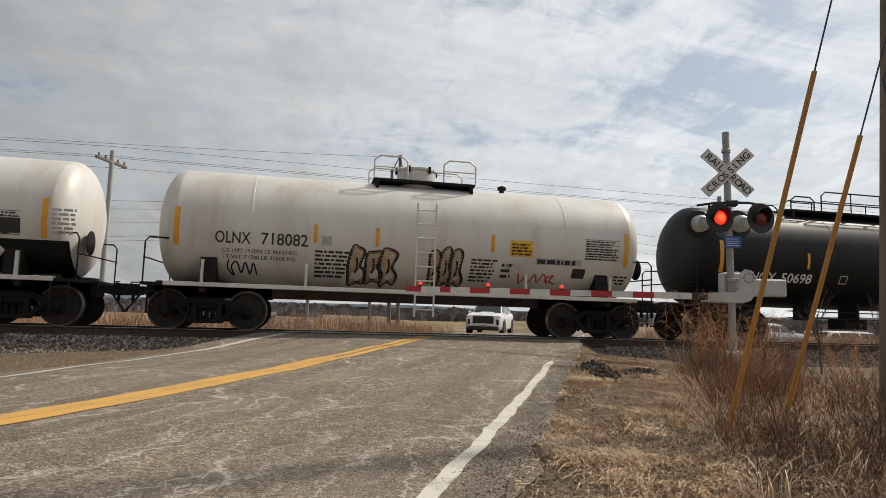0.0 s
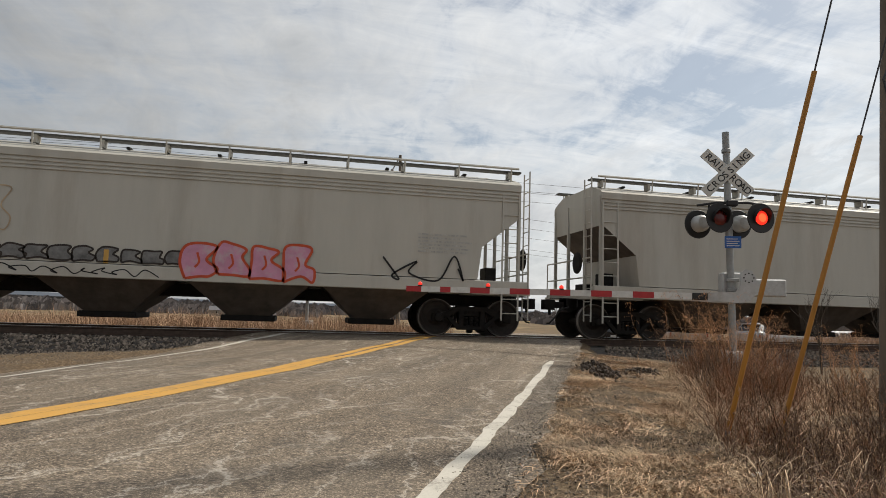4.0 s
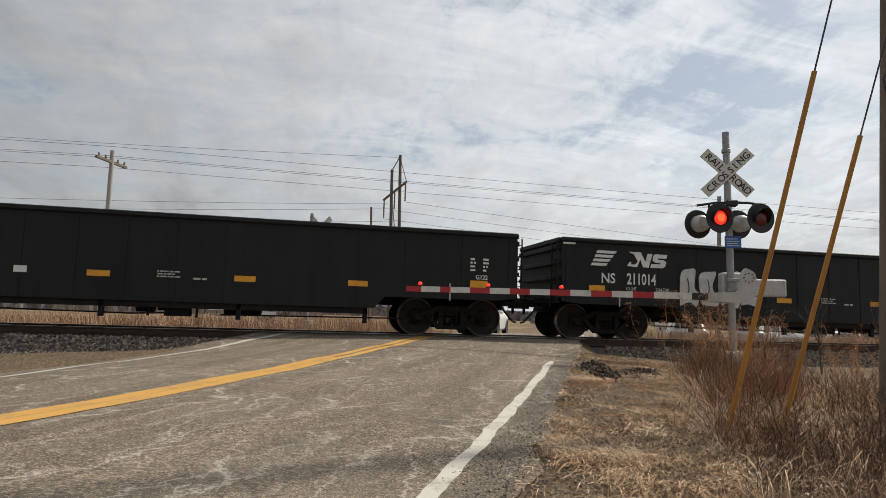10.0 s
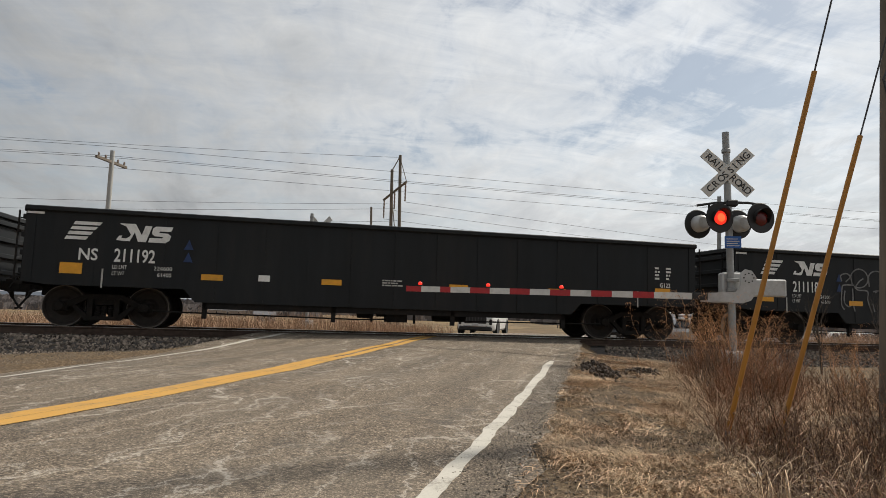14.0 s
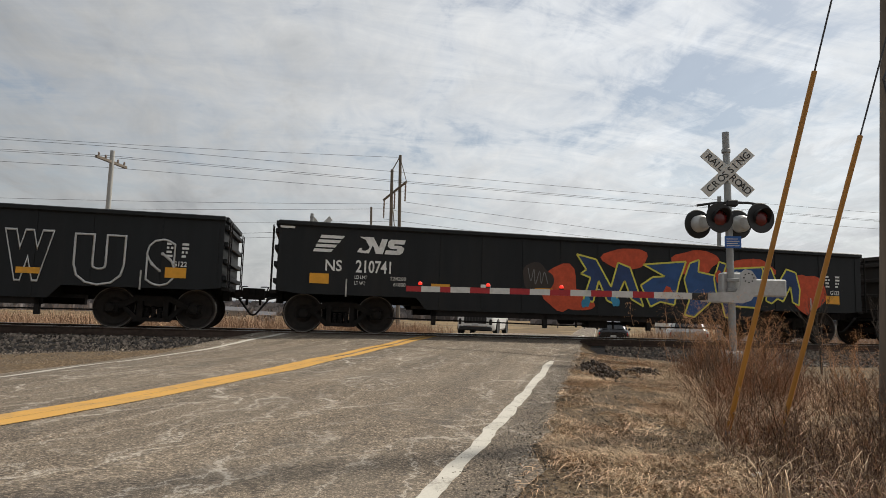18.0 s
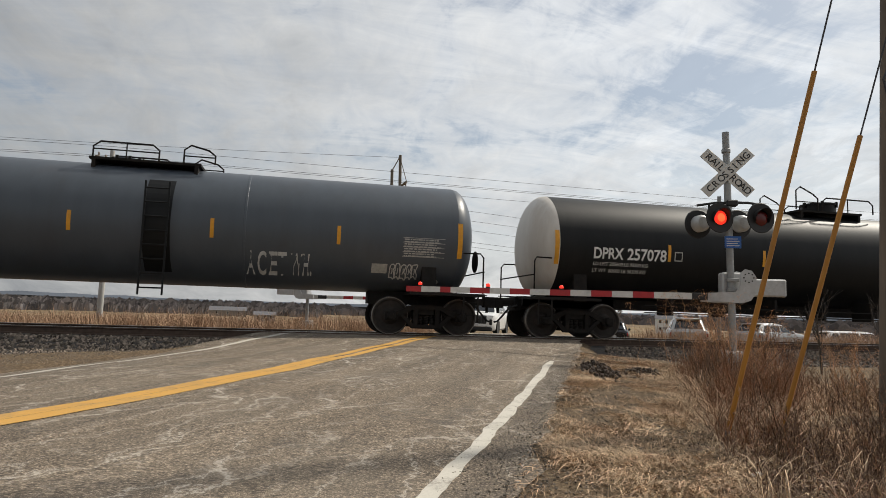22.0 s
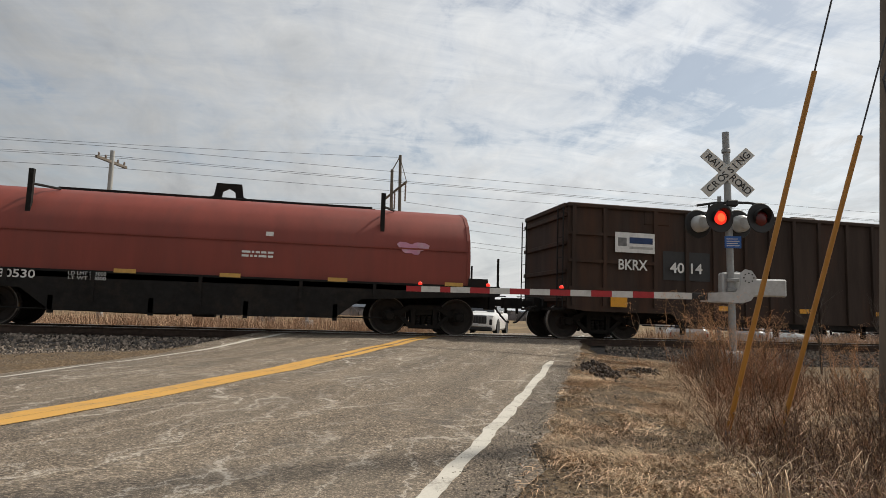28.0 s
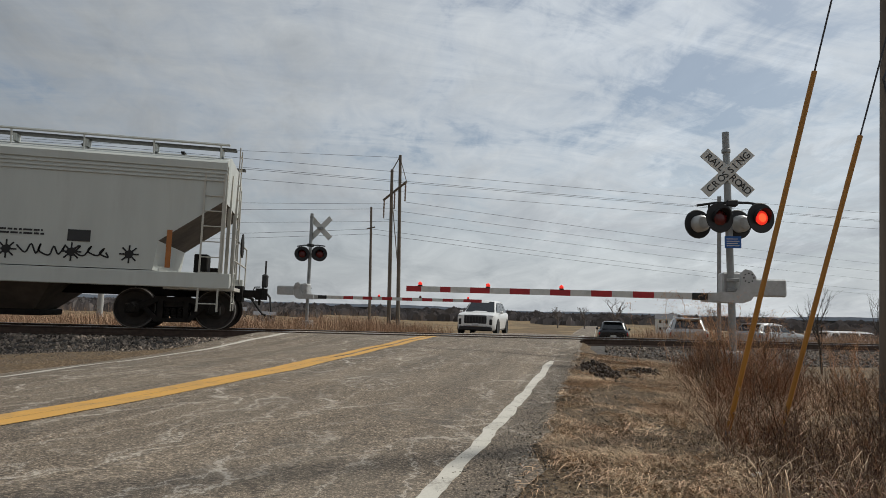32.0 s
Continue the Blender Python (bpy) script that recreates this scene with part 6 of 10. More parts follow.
def crom(pts, n=6):
    out = []
    q = [pts[0]] + list(pts) + [pts[-1]]
    for a, b, c, d in zip(q, q[1:], q[2:], q[3:]):
        for k in range(n):
            t = k / n
            out.append(tuple(0.5 * (2 * b[i] + (c[i] - a[i]) * t + (2 * a[i] - 5 * b[i] + 4 * c[i] - d[i]) * t * t + (3 * b[i] - a[i] - 3 * c[i] + d[i]) * t ** 3) for i in range(2)))
    out.append(pts[-1])
    return out


def stroke(bm, pts, w, y, n=6):
    """A sprayed line of width w through points of the x-z plane."""
    pts = crom(pts, n)
    L_, R_ = [], []
    for i, q in enumerate(pts):
        a, b = pts[max(i - 1, 0)], pts[min(i + 1, len(pts) - 1)]
        dx, dz = b[0] - a[0], b[1] - a[1]
        d = math.hypot(dx, dz) or 1.0
        ox, oz = -dz / d * w / 2, dx / d * w / 2
        L_.append(bm.verts.new((q[0] + ox, y, q[1] + oz)))
        R_.append(bm.verts.new((q[0] - ox, y, q[1] - oz)))
    for i in range(len(pts) - 1):
        bm.faces.new((R_[i], R_[i + 1], L_[i + 1], L_[i]))
    return bm


def blob(bm, cx, cz, rx, rz, y, seed=0, wob=0.12, n=22):
    rnd = random.Random(seed)
    ph = [rnd.uniform(0, 6.28) for _ in range(3)]
    pts = []
    for k in range(n):
        a = k * math.tau / n
        q = 1 + wob * (math.sin(2 * a + ph[0]) + 0.7 * math.sin(3 * a + ph[1]) + 0.5 * math.sin(5 * a + ph[2])) / 2
        pts.append((cx + rx * q * math.cos(a), cz + rz * q * math.sin(a)))
    bm.faces.new([bm.verts.new((a, y, b)) for a, b in pts])
    return pts


def bubble_letter(rnd, x, w, z0, z1):
    """An outline like a swollen letter, as a closed run of points."""
    h = z1 - z0
    pts = []
    for fx, fz in ((0.05, 0.0), (0.0, 0.5), (0.12, 0.95), (0.5, 1.02), (0.9, 0.9), (0.72, 0.55), (1.0, 0.3), (0.9, 0.0), (0.5, 0.08), (0.05, 0.0)):
        pts.append((x + w * (fx + rnd.uniform(-0.09, 0.09)), z0 + h * (fz + rnd.uniform(-0.07, 0.07))))
    pts[-1] = pts[0]
    return pts


def throw_up(car, x0, x1, z0, z1, n, line, fill=None, seed=1, w=0.045, y=-1.574, bend=None, inner=True):
    """Graffiti in swollen letters: an optional fill and an outline with inner strokes."""
    rnd = random.Random(seed)
    step = (x1 - x0) / n
    shapes = [bubble_letter(rnd, x0 + i * step, step * 1.02, z0 + rnd.uniform(0, 0.08) * (z1 - z0), z1 - rnd.uniform(0, 0.12) * (z1 - z0)) for i in range(n)]
    if fill is not None:
        bm = bmesh.new()
        for i, s in enumerate(shapes):
            bm.faces.new([bm.verts.new((a, y - 0.0015 * (i % 2), b)) for a, b in crom(s, 5)[:-1]])
        bmesh.ops.recalc_face_normals(bm, faces=bm.faces[:])
        if bend:
            bmesh.ops.triangulate(bm, faces=bm.faces[:])
            bend_on(bm, *bend)
        part("graffiti_fill", bm, fill, car, "sprayed graffiti fill")
    bm = bmesh.new()
    for s in shapes:
        stroke(bm, s, w, y - 0.004)
        if inner:
            cx = sum(a for a, _ in s) / len(s)
            stroke(bm, [(cx - step * 0.1, z0 + 0.3 * (z1 - z0)), (cx + step * 0.02, z0 + 0.45 * (z1 - z0)), (cx - step * 0.05, z0 + 0.7 * (z1 - z0))], w * 0.8, y - 0.004)
    if bend:
        bend_on(bm, *bend)
    part("graffiti_outline", bm, line, car, "sprayed graffiti outline")


def spray(car, runs, x0, x1, z0, z1, material, w=0.04, y=-1.576, name="graffiti_outline", label="sprayed graffiti outline"):
    """Hand-drawn lines, given in hundredths of the box that they fill."""
    bm = bmesh.new()
    for run in runs:
        stroke(bm, [(x0 + (x1 - x0) * a / 100, z0 + (z1 - z0) * b / 100) for a, b in run], w, y)
    return part(name, bm, material, car, label)


def block_letter(car, outline, x0, x1, z0, z1, fill, line, w=0.05, y=-1.578):
    """A jagged sprayed letter: a filled outline with a bright rim."""
    pts = [(x0 + (x1 - x0) * a / 100, z0 + (z1 - z0) * b / 100) for a, b in outline]
    bm = bmesh.new()
    bm.faces.new([bm.verts.new((a, y, b)) for a, b in pts])
    part("graffiti_fill", bm, fill, car, "sprayed graffiti letter")
    bm = bmesh.new()
    for a, b in zip(pts, pts[1:] + pts[:1]):
        stroke(bm, [a, b], w, y - 0.003, 1)
    part("graffiti_outline", bm, line, car, "sprayed graffiti outline")


def swollen_word(car, x0, x1, z0, z1, material, w=0.04):
    """Four swollen overlapping letters and a small one after them."""
    spray(car, [[(1, 70), (0, 82), (6, 87), (10, 80), (5, 69)], [(3, 8), (0, 20), (1, 55), (4, 62), (14, 62)], [(4, 50), (3, 25), (8, 15), (12, 28), (12, 55)],
                [(12, 62), (11, 85), (18, 98), (26, 93), (29, 75), (24, 60), (16, 58), (19, 70), (24, 78)], [(14, 60), (18, 52), (28, 50), (28, 30), (32, 4)], [(12, 22), (14, 5)]],
          x0, x1, z0, z1, material, w)
    spray(car, [[(30, 60), (30, 85), (36, 95), (44, 92), (46, 75), (43, 58), (36, 48)], [(34, 50), (41, 52), (46, 40), (46, 25), (42, 12), (46, 3)], [(33, 24), (35, 5)],
                [(46, 82), (50, 90), (58, 90), (62, 78), (60, 60), (54, 50), (50, 60), (54, 78), (60, 88)], [(48, 50), (56, 46), (64, 50), (66, 38), (63, 20), (56, 3)]],
          x0, x1, z0, z1, material, w)
    spray(car, [[(62, 88), (64, 84), (85, 82)], [(85, 82), (84, 52)], [(84, 52), (76, 50), (84, 42), (85, 25), (80, 3)], [(63, 84), (63, 52), (72, 50), (65, 40), (66, 10)],
                [(87, 45), (92, 53), (98, 48), (100, 30), (97, 12), (91, 8), (88, 15)], [(91, 50), (91, 14)], [(94, 42), (96, 30), (93, 20)]], x0, x1, z0, z1, material, w)


def scrawl(car, x0, x1, z0, z1, material, seed=1, w=0.03, y=-1.574, n=8, bend=None):
    """A fast one-line tag."""
    rnd = random.Random(seed)
    pts = []
    for i in range(n):
        x = x0 + (i + 0.5) * (x1 - x0) / n
        pts.append((x + rnd.uniform(-0.3, 0.3) * (x1 - x0) / n, z0 + (0.08 + 0.2 * rnd.random() if i % 2 else 0.75 + 0.25 * rnd.random()) * (z1 - z0)))
        if rnd.random() < 0.4:
            pts.append((x - 0.5 * (x1 - x0) / n, z0 + rnd.uniform(0.3, 0.6) * (z1 - z0)))
    bm = bmesh.new()
    stroke(bm, pts, w, y)
    if bend:
        bend_on(bm, *bend)
    part("graffiti_tag", bm, material, car, "sprayed graffiti tag")


def new_car(name, label):
    """A car's empty at rail level, at its leading coupler face."""
    return tagged(new(name), label, "railcar", "cars of the freight train")


M_RUBBER = mat("rubber", (0.02, 0.02, 0.02), 0.8, 0, 0.2, 12.0)
M_CHALK = mat("spray_white", (0.50, 0.50, 0.49), 0.8, 0, 0.2, 8.0)
M_RUSTPANEL = mat("bare_rust", (0.235, 0.120, 0.070), 0.85, 0, 0.25, 3.0, 0.15, (0.085, 0.042, 0.030), 0.8, 1.4, STREAK)
M_SPRAYHAZE = mat("spray_grey_haze", (0.15, 0.175, 0.18), 0.85, 0, 0.3, 3.0, 0, (0.03, 0.032, 0.034), 0.8, 2.0)
M_CHALKDIM = mat("spray_faded", (0.17, 0.17, 0.17), 0.85, 0, 0.4, 6.0)
M_TEAL = mat("spray_teal", (0.10, 0.30, 0.33), 0.8, 0, 0.25, 5.0)
M_SPRAYBLK = mat("spray_black", (0.012, 0.012, 0.013), 0.75, 0, 0.2, 8.0)
M_SPRAYRED = mat("spray_red", (0.50, 0.075, 0.03), 0.8, 0, 0.2, 8.0)
M_SPRAYBLUE = mat("spray_blue", (0.035, 0.25, 0.43), 0.7, 0, 0.3, 3.0)
M_SPRAYGRN = mat("spray_green", (0.40, 0.52, 0.22), 0.7, 0, 0.15, 3.0)
M_SPRAYPINK = mat("spray_pink", (0.56, 0.26, 0.38), 0.8, 0, 0.15, 3.0, 0, (0.5, 0.48, 0.47), 0.9, 2.0)
M_SPRAYNAVY = mat("spray_navy", (0.02, 0.045, 0.13), 0.75, 0, 0.3, 3.0)
M_SPRAYDEEP = mat("spray_deep_blue", (0.022, 0.075, 0.21), 0.75, 0, 0.3, 3.0, 0, (0.02, 0.04, 0.11), 0.8, 1.5)
M_SPRAYYEL = mat("spray_yellow", (0.62, 0.58, 0.10), 0.8, 0, 0.2, 8.0)
M_SPRAYTAN = mat("spray_cream", (0.42, 0.32, 0.22), 0.8, 0, 0.3, 3.0)
M_SPRAYTURQ = mat("spray_turquoise", (0.16, 0.42, 0.43), 0.7, 0, 0.2, 3.0)

# ---- gondolas ----
def gondola(name, label, P, e, top, M, ribs=(), rib_d=0.012, rib_w=0.10, sill=(0.90, 0.62), tc=2.1, reach=3.95, chord=0.06):
    car = new_car(name, label)
    x0, x1 = e, P - e
    outline = [(x0, sill[0] + 0.06), (x0 + 0.5, sill[0]), (reach - 0.1, sill[0]), (reach + 0.15, sill[1]), (P - reach - 0.15, sill[1]), (P - reach + 0.1, sill[0]), (x1 - 0.5, sill[0]), (x1, sill[0] + 0.06), (x1, top - 0.08), (x0, top - 0.08)]
    for s in (-1, 1):
        bm = bmesh.new()
        prism(bm, outline, "y", s * 1.56, s * 1.53)
        side = part("side", bm, M, car)
        for rx in ribs:
            part("rib", bx(rx - rib_w / 2, rx + rib_w / 2, min(s * 1.56, s * (1.56 + rib_d)), max(s * 1.56, s * (1.56 + rib_d)), sill[1] + (0.32 if rx < reach or rx > P - reach else 0.03), top - 0.08), M, side)
        bm = bx(x0 - 0.02, x1 + 0.02, min(s * 1.50, s * (1.57 + chord)), max(s * 1.50, s * (1.57 + chord)), top - 0.11, top, 0.02)
        part("top_chord", bm, M, car)
        part("side_sill", bx(reach + 0.3, P - reach - 0.3, min(s * 1.30, s * 1.50), max(s * 1.30, s * 1.50), sill[1] - 0.14, sill[1] + 0.1), M_STEEL, car)
    for ex, d in ((x0, -1), (x1, 1)):
        a, b = sorted((ex, ex - d * 0.04))
        end = part("end_panel", bx(a, b, -1.52, 1.52, sill[0] + 0.1, top - 0.08), M, car)
        for k in range(4):
            z = sill[0] + 0.28 + k * (top - sill[0] - 0.45) / 3.2
            a, b = sorted((ex + d * 0.002, ex + d * 0.09))
            part("end_rib", bx(a, b, -1.50, 1.50, z - 0.05, z + 0.06, 0.012), M, end)
        a, b = sorted((ex - d * 0.05, ex + d * 0.08))
        part("end_chord", bx(a, b, -1.49, 1.49, top - 0.12, top - 0.005, 0.015), M, end)
        for sy in (-1.38, 1.38):
            lad = part("ladder", cached("gon_ladder_%.2f" % top, lambda: make_ladder(0.36, sill[0] + 0.05, top - 0.12, 5), M_STEEL), None, end, "", pose(ex + d * 0.13, sy, 0, 0, 0, 90))
        dash = part("end_platform", bx(*sorted((ex, ex + d * 0.16)), -1.45, 1.45, sill[0] + 0.0, sill[0] + 0.07), M_STEEL, end)
    part("floor", bx(x0 + 0.05, x1 - 0.05, -1.52, 1.52, sill[0] + 0.05, sill[0] + 0.13), M_STEEL, car)
    underframe(car, P, tc, sill[1])
    add_truck(car, tc), add_truck(car, P - tc), add_ends(car, P)
    return car


def underframe(car, P, tc, zs):
    part("centre_sill", bx(0.6, P - 0.6, -0.22, 0.22, 0.72, 1.02), M_STEEL, car)
    for k in range(4):
        x = tc + 2.2 + k * (P - 2 * tc - 4.4) / 3
        part("cross_bearer", bx(x - 0.09, x + 0.09, -1.42, 1.42, zs + 0.02, 0.88), M_STEEL, car)
        part("bracket", bx(x - 0.05, x + 0.05, -1.50, -1.40, zs - 0.36, zs + 0.02), M_STEEL, car)
    bm = bmesh.new()
    lathe(bm, [(0, 0.05), (0.03, 0.2), (0.85, 0.2), (0.88, 0.05)], "x", 16, (P * 0.56, -0.85, 0.55))
    part("brake_reservoir", bm, M_STEEL, car)
    bm = bmesh.new()
    lathe(bm, [(0, 0.05), (0.03, 0.15), (0.4, 0.15), (0.43, 0.05)], "x", 14, (P * 0.45, -0.95, 0.52))
    box(bm, P * 0.45 + 0.5, P * 0.45 + 0.8, -1.1, -0.7, 0.42, 0.68)
    part("brake_cylinder", bm, M_STEEL, car)
    bm = bmesh.new()
    tube(bm, [(tc + 1.1, -1.35, 0.40), (P * 0.45, -1.3, 0.34), (P * 0.45 + 1.0, -1.2, 0.38)], 0.018, 5)
    tube(bm, [(P * 0.56, -1.25, 0.36), (P - tc - 1.1, -1.35, 0.40)], 0.018, 5)
    tube(bm, [(P * 0.47, -1.3, 0.30), (P * 0.47, -1.25, 0.62)], 0.03, 5)
    tube(bm, [(P * 0.53, -1.3, 0.28), (P * 0.53, -1.25, 0.62)], 0.03, 5)
    box(bm, P * 0.49, P * 0.52, -1.32, -0.9, 0.30, 0.62)
    part("brake_rod", bm, M_STEEL, car)


G_P, G_RIBS = 17.15, [0.75, 1.95, 3.35, 4.45, 5.5, 6.55, 7.55, 8.58, 9.6, 10.62, 11.65, 12.7, 13.8, 15.2, 16.4]


def logo_shapes(car, dx=0.0):
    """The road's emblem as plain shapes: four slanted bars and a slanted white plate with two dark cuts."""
    for k in range(4):
        bm = bmesh.new()
        z = 2.285 - k * 0.108
        xl, xr = 1.56 - k * 0.05 + dx, 2.10 - k * 0.085 + dx
        bm.faces.new([bm.verts.new(v) for v in ((xl - 0.035, -1.575, z - 0.072), (xr - 0.05, -1.575, z - 0.072), (xr, -1.575, z), (xl, -1.575, z))])
        part("emblem_bar", bm, M_WHITE, car, "slanted white emblem bar")
    bm = bmesh.new()
    left = ((312, 45), (395, 45), (430, 100), (447, 52), (484, 52), (455, 135), (412, 135), (392, 88), (368, 135), (350, 133), (372, 100), (345, 60), (312, 49))
    foot = ((295, 130), (310, 108), (326, 107), (322, 119), (345, 121), (364, 112), (350, 135), (330, 134))
    right = ((505, 52), (598, 52), (588, 76), (528, 76), (522, 84), (572, 86), (590, 98), (582, 122), (560, 135), (466, 135), (474, 112), (540, 112), (546, 104), (500, 102), (484, 90), (488, 64))
    for poly in (left, foot, right):
        bm.faces.new([bm.verts.new((2.394 + (a - 295) * 0.00380 + dx, -1.575, 2.29 - (b - 45) * 0.00433)) for a, b in poly])
    bmesh.ops.recalc_face_normals(bm, faces=bm.faces[:])
    part("emblem_plate", bm, M_WHITE, car, "slanted white emblem shape")


def gon_marks(car, number, ld, lt, yel2=4.05, logo=True):
    if logo:
        logo_shapes(car)
    words(car, "NS", 1.66, 1.46, 0.25, M_WHITE, fit=0.38, bold=0.006)
    words(car, number, 2.38, 1.45, 0.28, M_WHITE, fit=0.83, bold=0.008)
    words(car, "LD LMT", 2.36, 1.29, 0.085, M_WHITE, fit=0.29)
    words(car, "LT WT", 2.36, 1.15, 0.085, M_WHITE, fit=0.25)
    words(car, ld, 3.20, 1.29, 0.085, M_WHITE, fit=0.38)
    words(car, lt, 3.28, 1.15, 0.085, M_WHITE, fit=0.29)
    words(car, "G122", 15.50, 1.40, 0.11, M_WHITE, fit=0.30, bold=0.003)


def gon_standard():
    """The plain parts that every smooth-sided gondola of the road shares."""
    car = gondola("gondola_car", "black smooth-sided steel gondola car with white numbers", G_P, 0.6, 2.58, M_GONBLK, G_RIBS)
    for x0, x1, z0, z1 in ((1.33, 1.77, 1.15, 1.385), (15.36, 15.80, 1.14, 1.37)):
        decal(car, "reflector", x0, x1, z0, z1, M_YEL, label="yellow reflective plate")
    for x0 in (4.20, 6.84, 9.88, 12.42):
        decal(car, "reflector", x0, x0 + 0.46, 1.12, 1.25, M_YEL)
    decal(car, "paper_plate", 5.43, 5.68, 1.14, 1.28, M_WHITE, label="small white plate")
    for x in (2.16, 14.85):
        decal(car, "gauge_strip", x, x + 0.035, 0.86, 1.28, M_DIMWHITE)
    dashes(car, 15.36, 15.50, 1.60, 1.96, 4, M_WHITE, seed=2)
    dashes(car, 15.68, 15.84, 1.60, 1.96, 4, M_WHITE, seed=3)
    dashes(car, 8.25, 8.75, 1.15, 1.32, 3, M_DIMWHITE, seed=4)
    dashes(car, 9.0, 9.35, 1.12, 1.20, 1, M_DIMWHITE, seed=5)
    for x in (4.3, 5.9, 7.4, 9.6, 11.2, 12.8):
        part("side_pocket", bx(x - 0.28, x + 0.28, -1.50, -1.31, 0.66, 0.86), M_STEEL, car)
    decal(car, "corner_plate", 0.62, 0.95, 2.40, 2.45, M_WHITE, y=-1.575, label="small white corner plate")
    return car


# ---- tank cars ----
TR, TZ = 1.42, 2.45
BEND = (TR + 0.006, TZ)


def tank_size(r, z):
    """Radius and axis height of the tanks that follow."""
    global TR, TZ, BEND
    TR, TZ, BEND = r, z, (r + 0.006, z)


def on_tank(car, name, x0, x1, z0, z1, material, label="", lift=0.006):
    bm = bmesh.new()
    n = max(2, int((z1 - z0) / 0.12) + 1)
    A = [bm.verts.new((x0, 0, z0 + (z1 - z0) * k / n)) for k in range(n + 1)]
    B = [bm.verts.new((x1, 0, z0 + (z1 - z0) * k / n)) for k in range(n + 1)]
    for k in range(n):
        bm.faces.new((A[k], B[k], B[k + 1], A[k + 1]))
    bend_on(bm, TR + lift, TZ)
    return part(name, bm, material, car, label)


def tank_words(car, text, x, z, h, material, fit=None, bold=0.0):
    me = text_mesh(text, h / 0.7, material, "LEFT", bold)
    w = max(v.co.x for v in me.vertices) - min(v.co.x for v in me.vertices)
    bm = bmesh.new()
    bm.from_mesh(me)
    for v in bm.verts:
        v.co.x = x + v.co.x * ((fit / w) if fit else 1)
        v.co.z += z
    bend_on(bm, TR + 0.007, TZ)
    return part("lettering", bm, material, car, "stencilled lettering")


def data_table(car, x0, x1, z0, z1, material, seed):
    for k in range(5):
        z = z0 + (z1 - z0) * k / 4
        on_tank(car, "table_rule", x0, x1, z - 0.006, z + 0.006, material)
    dashes(car, x0 + 0.03, x1 - 0.03, z0, z1, 8, material, seed=seed, bend=BEND)


def tank(name, label, P, head, M, M_head=None, tc=2.0, seams=()):
    car = new_car(name, label)
    xa, xb = head, P - head
    bm = bmesh.new()
    lathe(bm, [(xa + 0.56, TR), (xb - 0.56, TR)], "x", 64, (0, 0, TZ))
    smooth(part("shell", bm, M, car), 0.8)
    for x, d in ((xa, 1), (xb, -1)):
        prof = []
        for k in range(9):
            a = k / 8 * math.pi / 2
            prof.append((x + d * 0.56 * (1 - math.sin(a)), max(0.0, TR * math.cos(a) ** 0.86)))
        prof[8] = (x, 0.0)
        bm = bmesh.new()
        lathe(bm, prof, "x", 64, (0, 0, TZ))
        smooth(part("tank_head", bm, M_head or M, car), 0.9)
    for x in seams:
        bm = bmesh.new()
        lathe(bm, [(x - 0.03, TR + 0.001), (x - 0.025, TR + 0.006), (x + 0.025, TR + 0.006), (x + 0.03, TR + 0.001)], "x", 64, (0, 0, TZ))
        part("jacket_band", bm, M, car)
    for x, d in ((tc, 1), (P - tc, -1)):
        bm = bmesh.new()
        prism(bm, [(-1.25, 0.95), (1.25, 0.95), (1.18, 1.75), (0.6, 1.25), (-0.6, 1.25), (-1.18, 1.75)], "x", x - 0.18, x + 0.18)
        part("saddle", bm, M_STEEL, car)
        ex = x - d * (tc - 0.62)
        part("stub_sill", bx(*sorted((ex, x + d * 1.4)), -0.3, 0.3, 0.74, 1.06), M_STEEL, car)
        part("end_platform", bx(*sorted((ex, x + d * 0.5)), -1.42, 1.42, 0.98, 1.05), M_STEEL, car)
        bm = bmesh.new()
        for yy in (-1.4, 1.4):
            tube(bm, [(ex + d * 0.05, yy, 1.05), (ex + d * 0.05, yy, 1.95), (ex + d * 0.12, yy * 0.97, 2.05), (ex + d * 0.55, yy * 0.93, 2.05)], 0.02, 6)
        tube(bm, [(ex + d * 0.03, -1.4, 1.6), (ex + d * 0.03, 1.4, 1.6)], 0.018, 6)
        part("grab_rail", bm, M_STEEL, car)
        part("side_ladder", cached("tank_step", lambda: make_ladder(0.36, 0.35, 1.0, 2), M_STEEL), None, car, "", pose(ex + d * 0.35, -1.40, 0))
    bm = bmesh.new()
    lathe(bm, [(0, 0.16), (0.03, 0.28), (0.05, 0.28), (0.06, 0.16)], "x", 18, (P - 0.72, -0.6, 1.9))
    part("brake_wheel", bm, M_STEEL, car)
    add_truck(car, tc), add_truck(car, P - tc), add_ends(car, P)
    return car


def reflectors(car, xs, zs=(2.10, 2.54), big=()):
    for x in xs:
        on_tank(car, "reflector", x, x + 0.085, zs[0], zs[1], M_YEL, "yellow reflective strip")
    for x in big:
        on_tank(car, "reflector", x, x + 0.12, 1.9, 2.77, M_YEL, "tall yellow reflective strip")


def under_rail(car, x0, x1, n):
    bm = bmesh.new()
    for z in (0.92, 0.74):
        tube(bm, [(x0, -1.25, z), (x1, -1.25, z)], 0.016, 5)
    part("bottom_rail", bm, M_STEEL, car)
    for k in range(n):
        x = x0 + (x1 - x0) * (k + 0.5) / n
        part("rail_bracket", bx(x - 0.04, x + 0.04, -1.27, -0.6, 0.68, 1.2), M_STEEL, car)


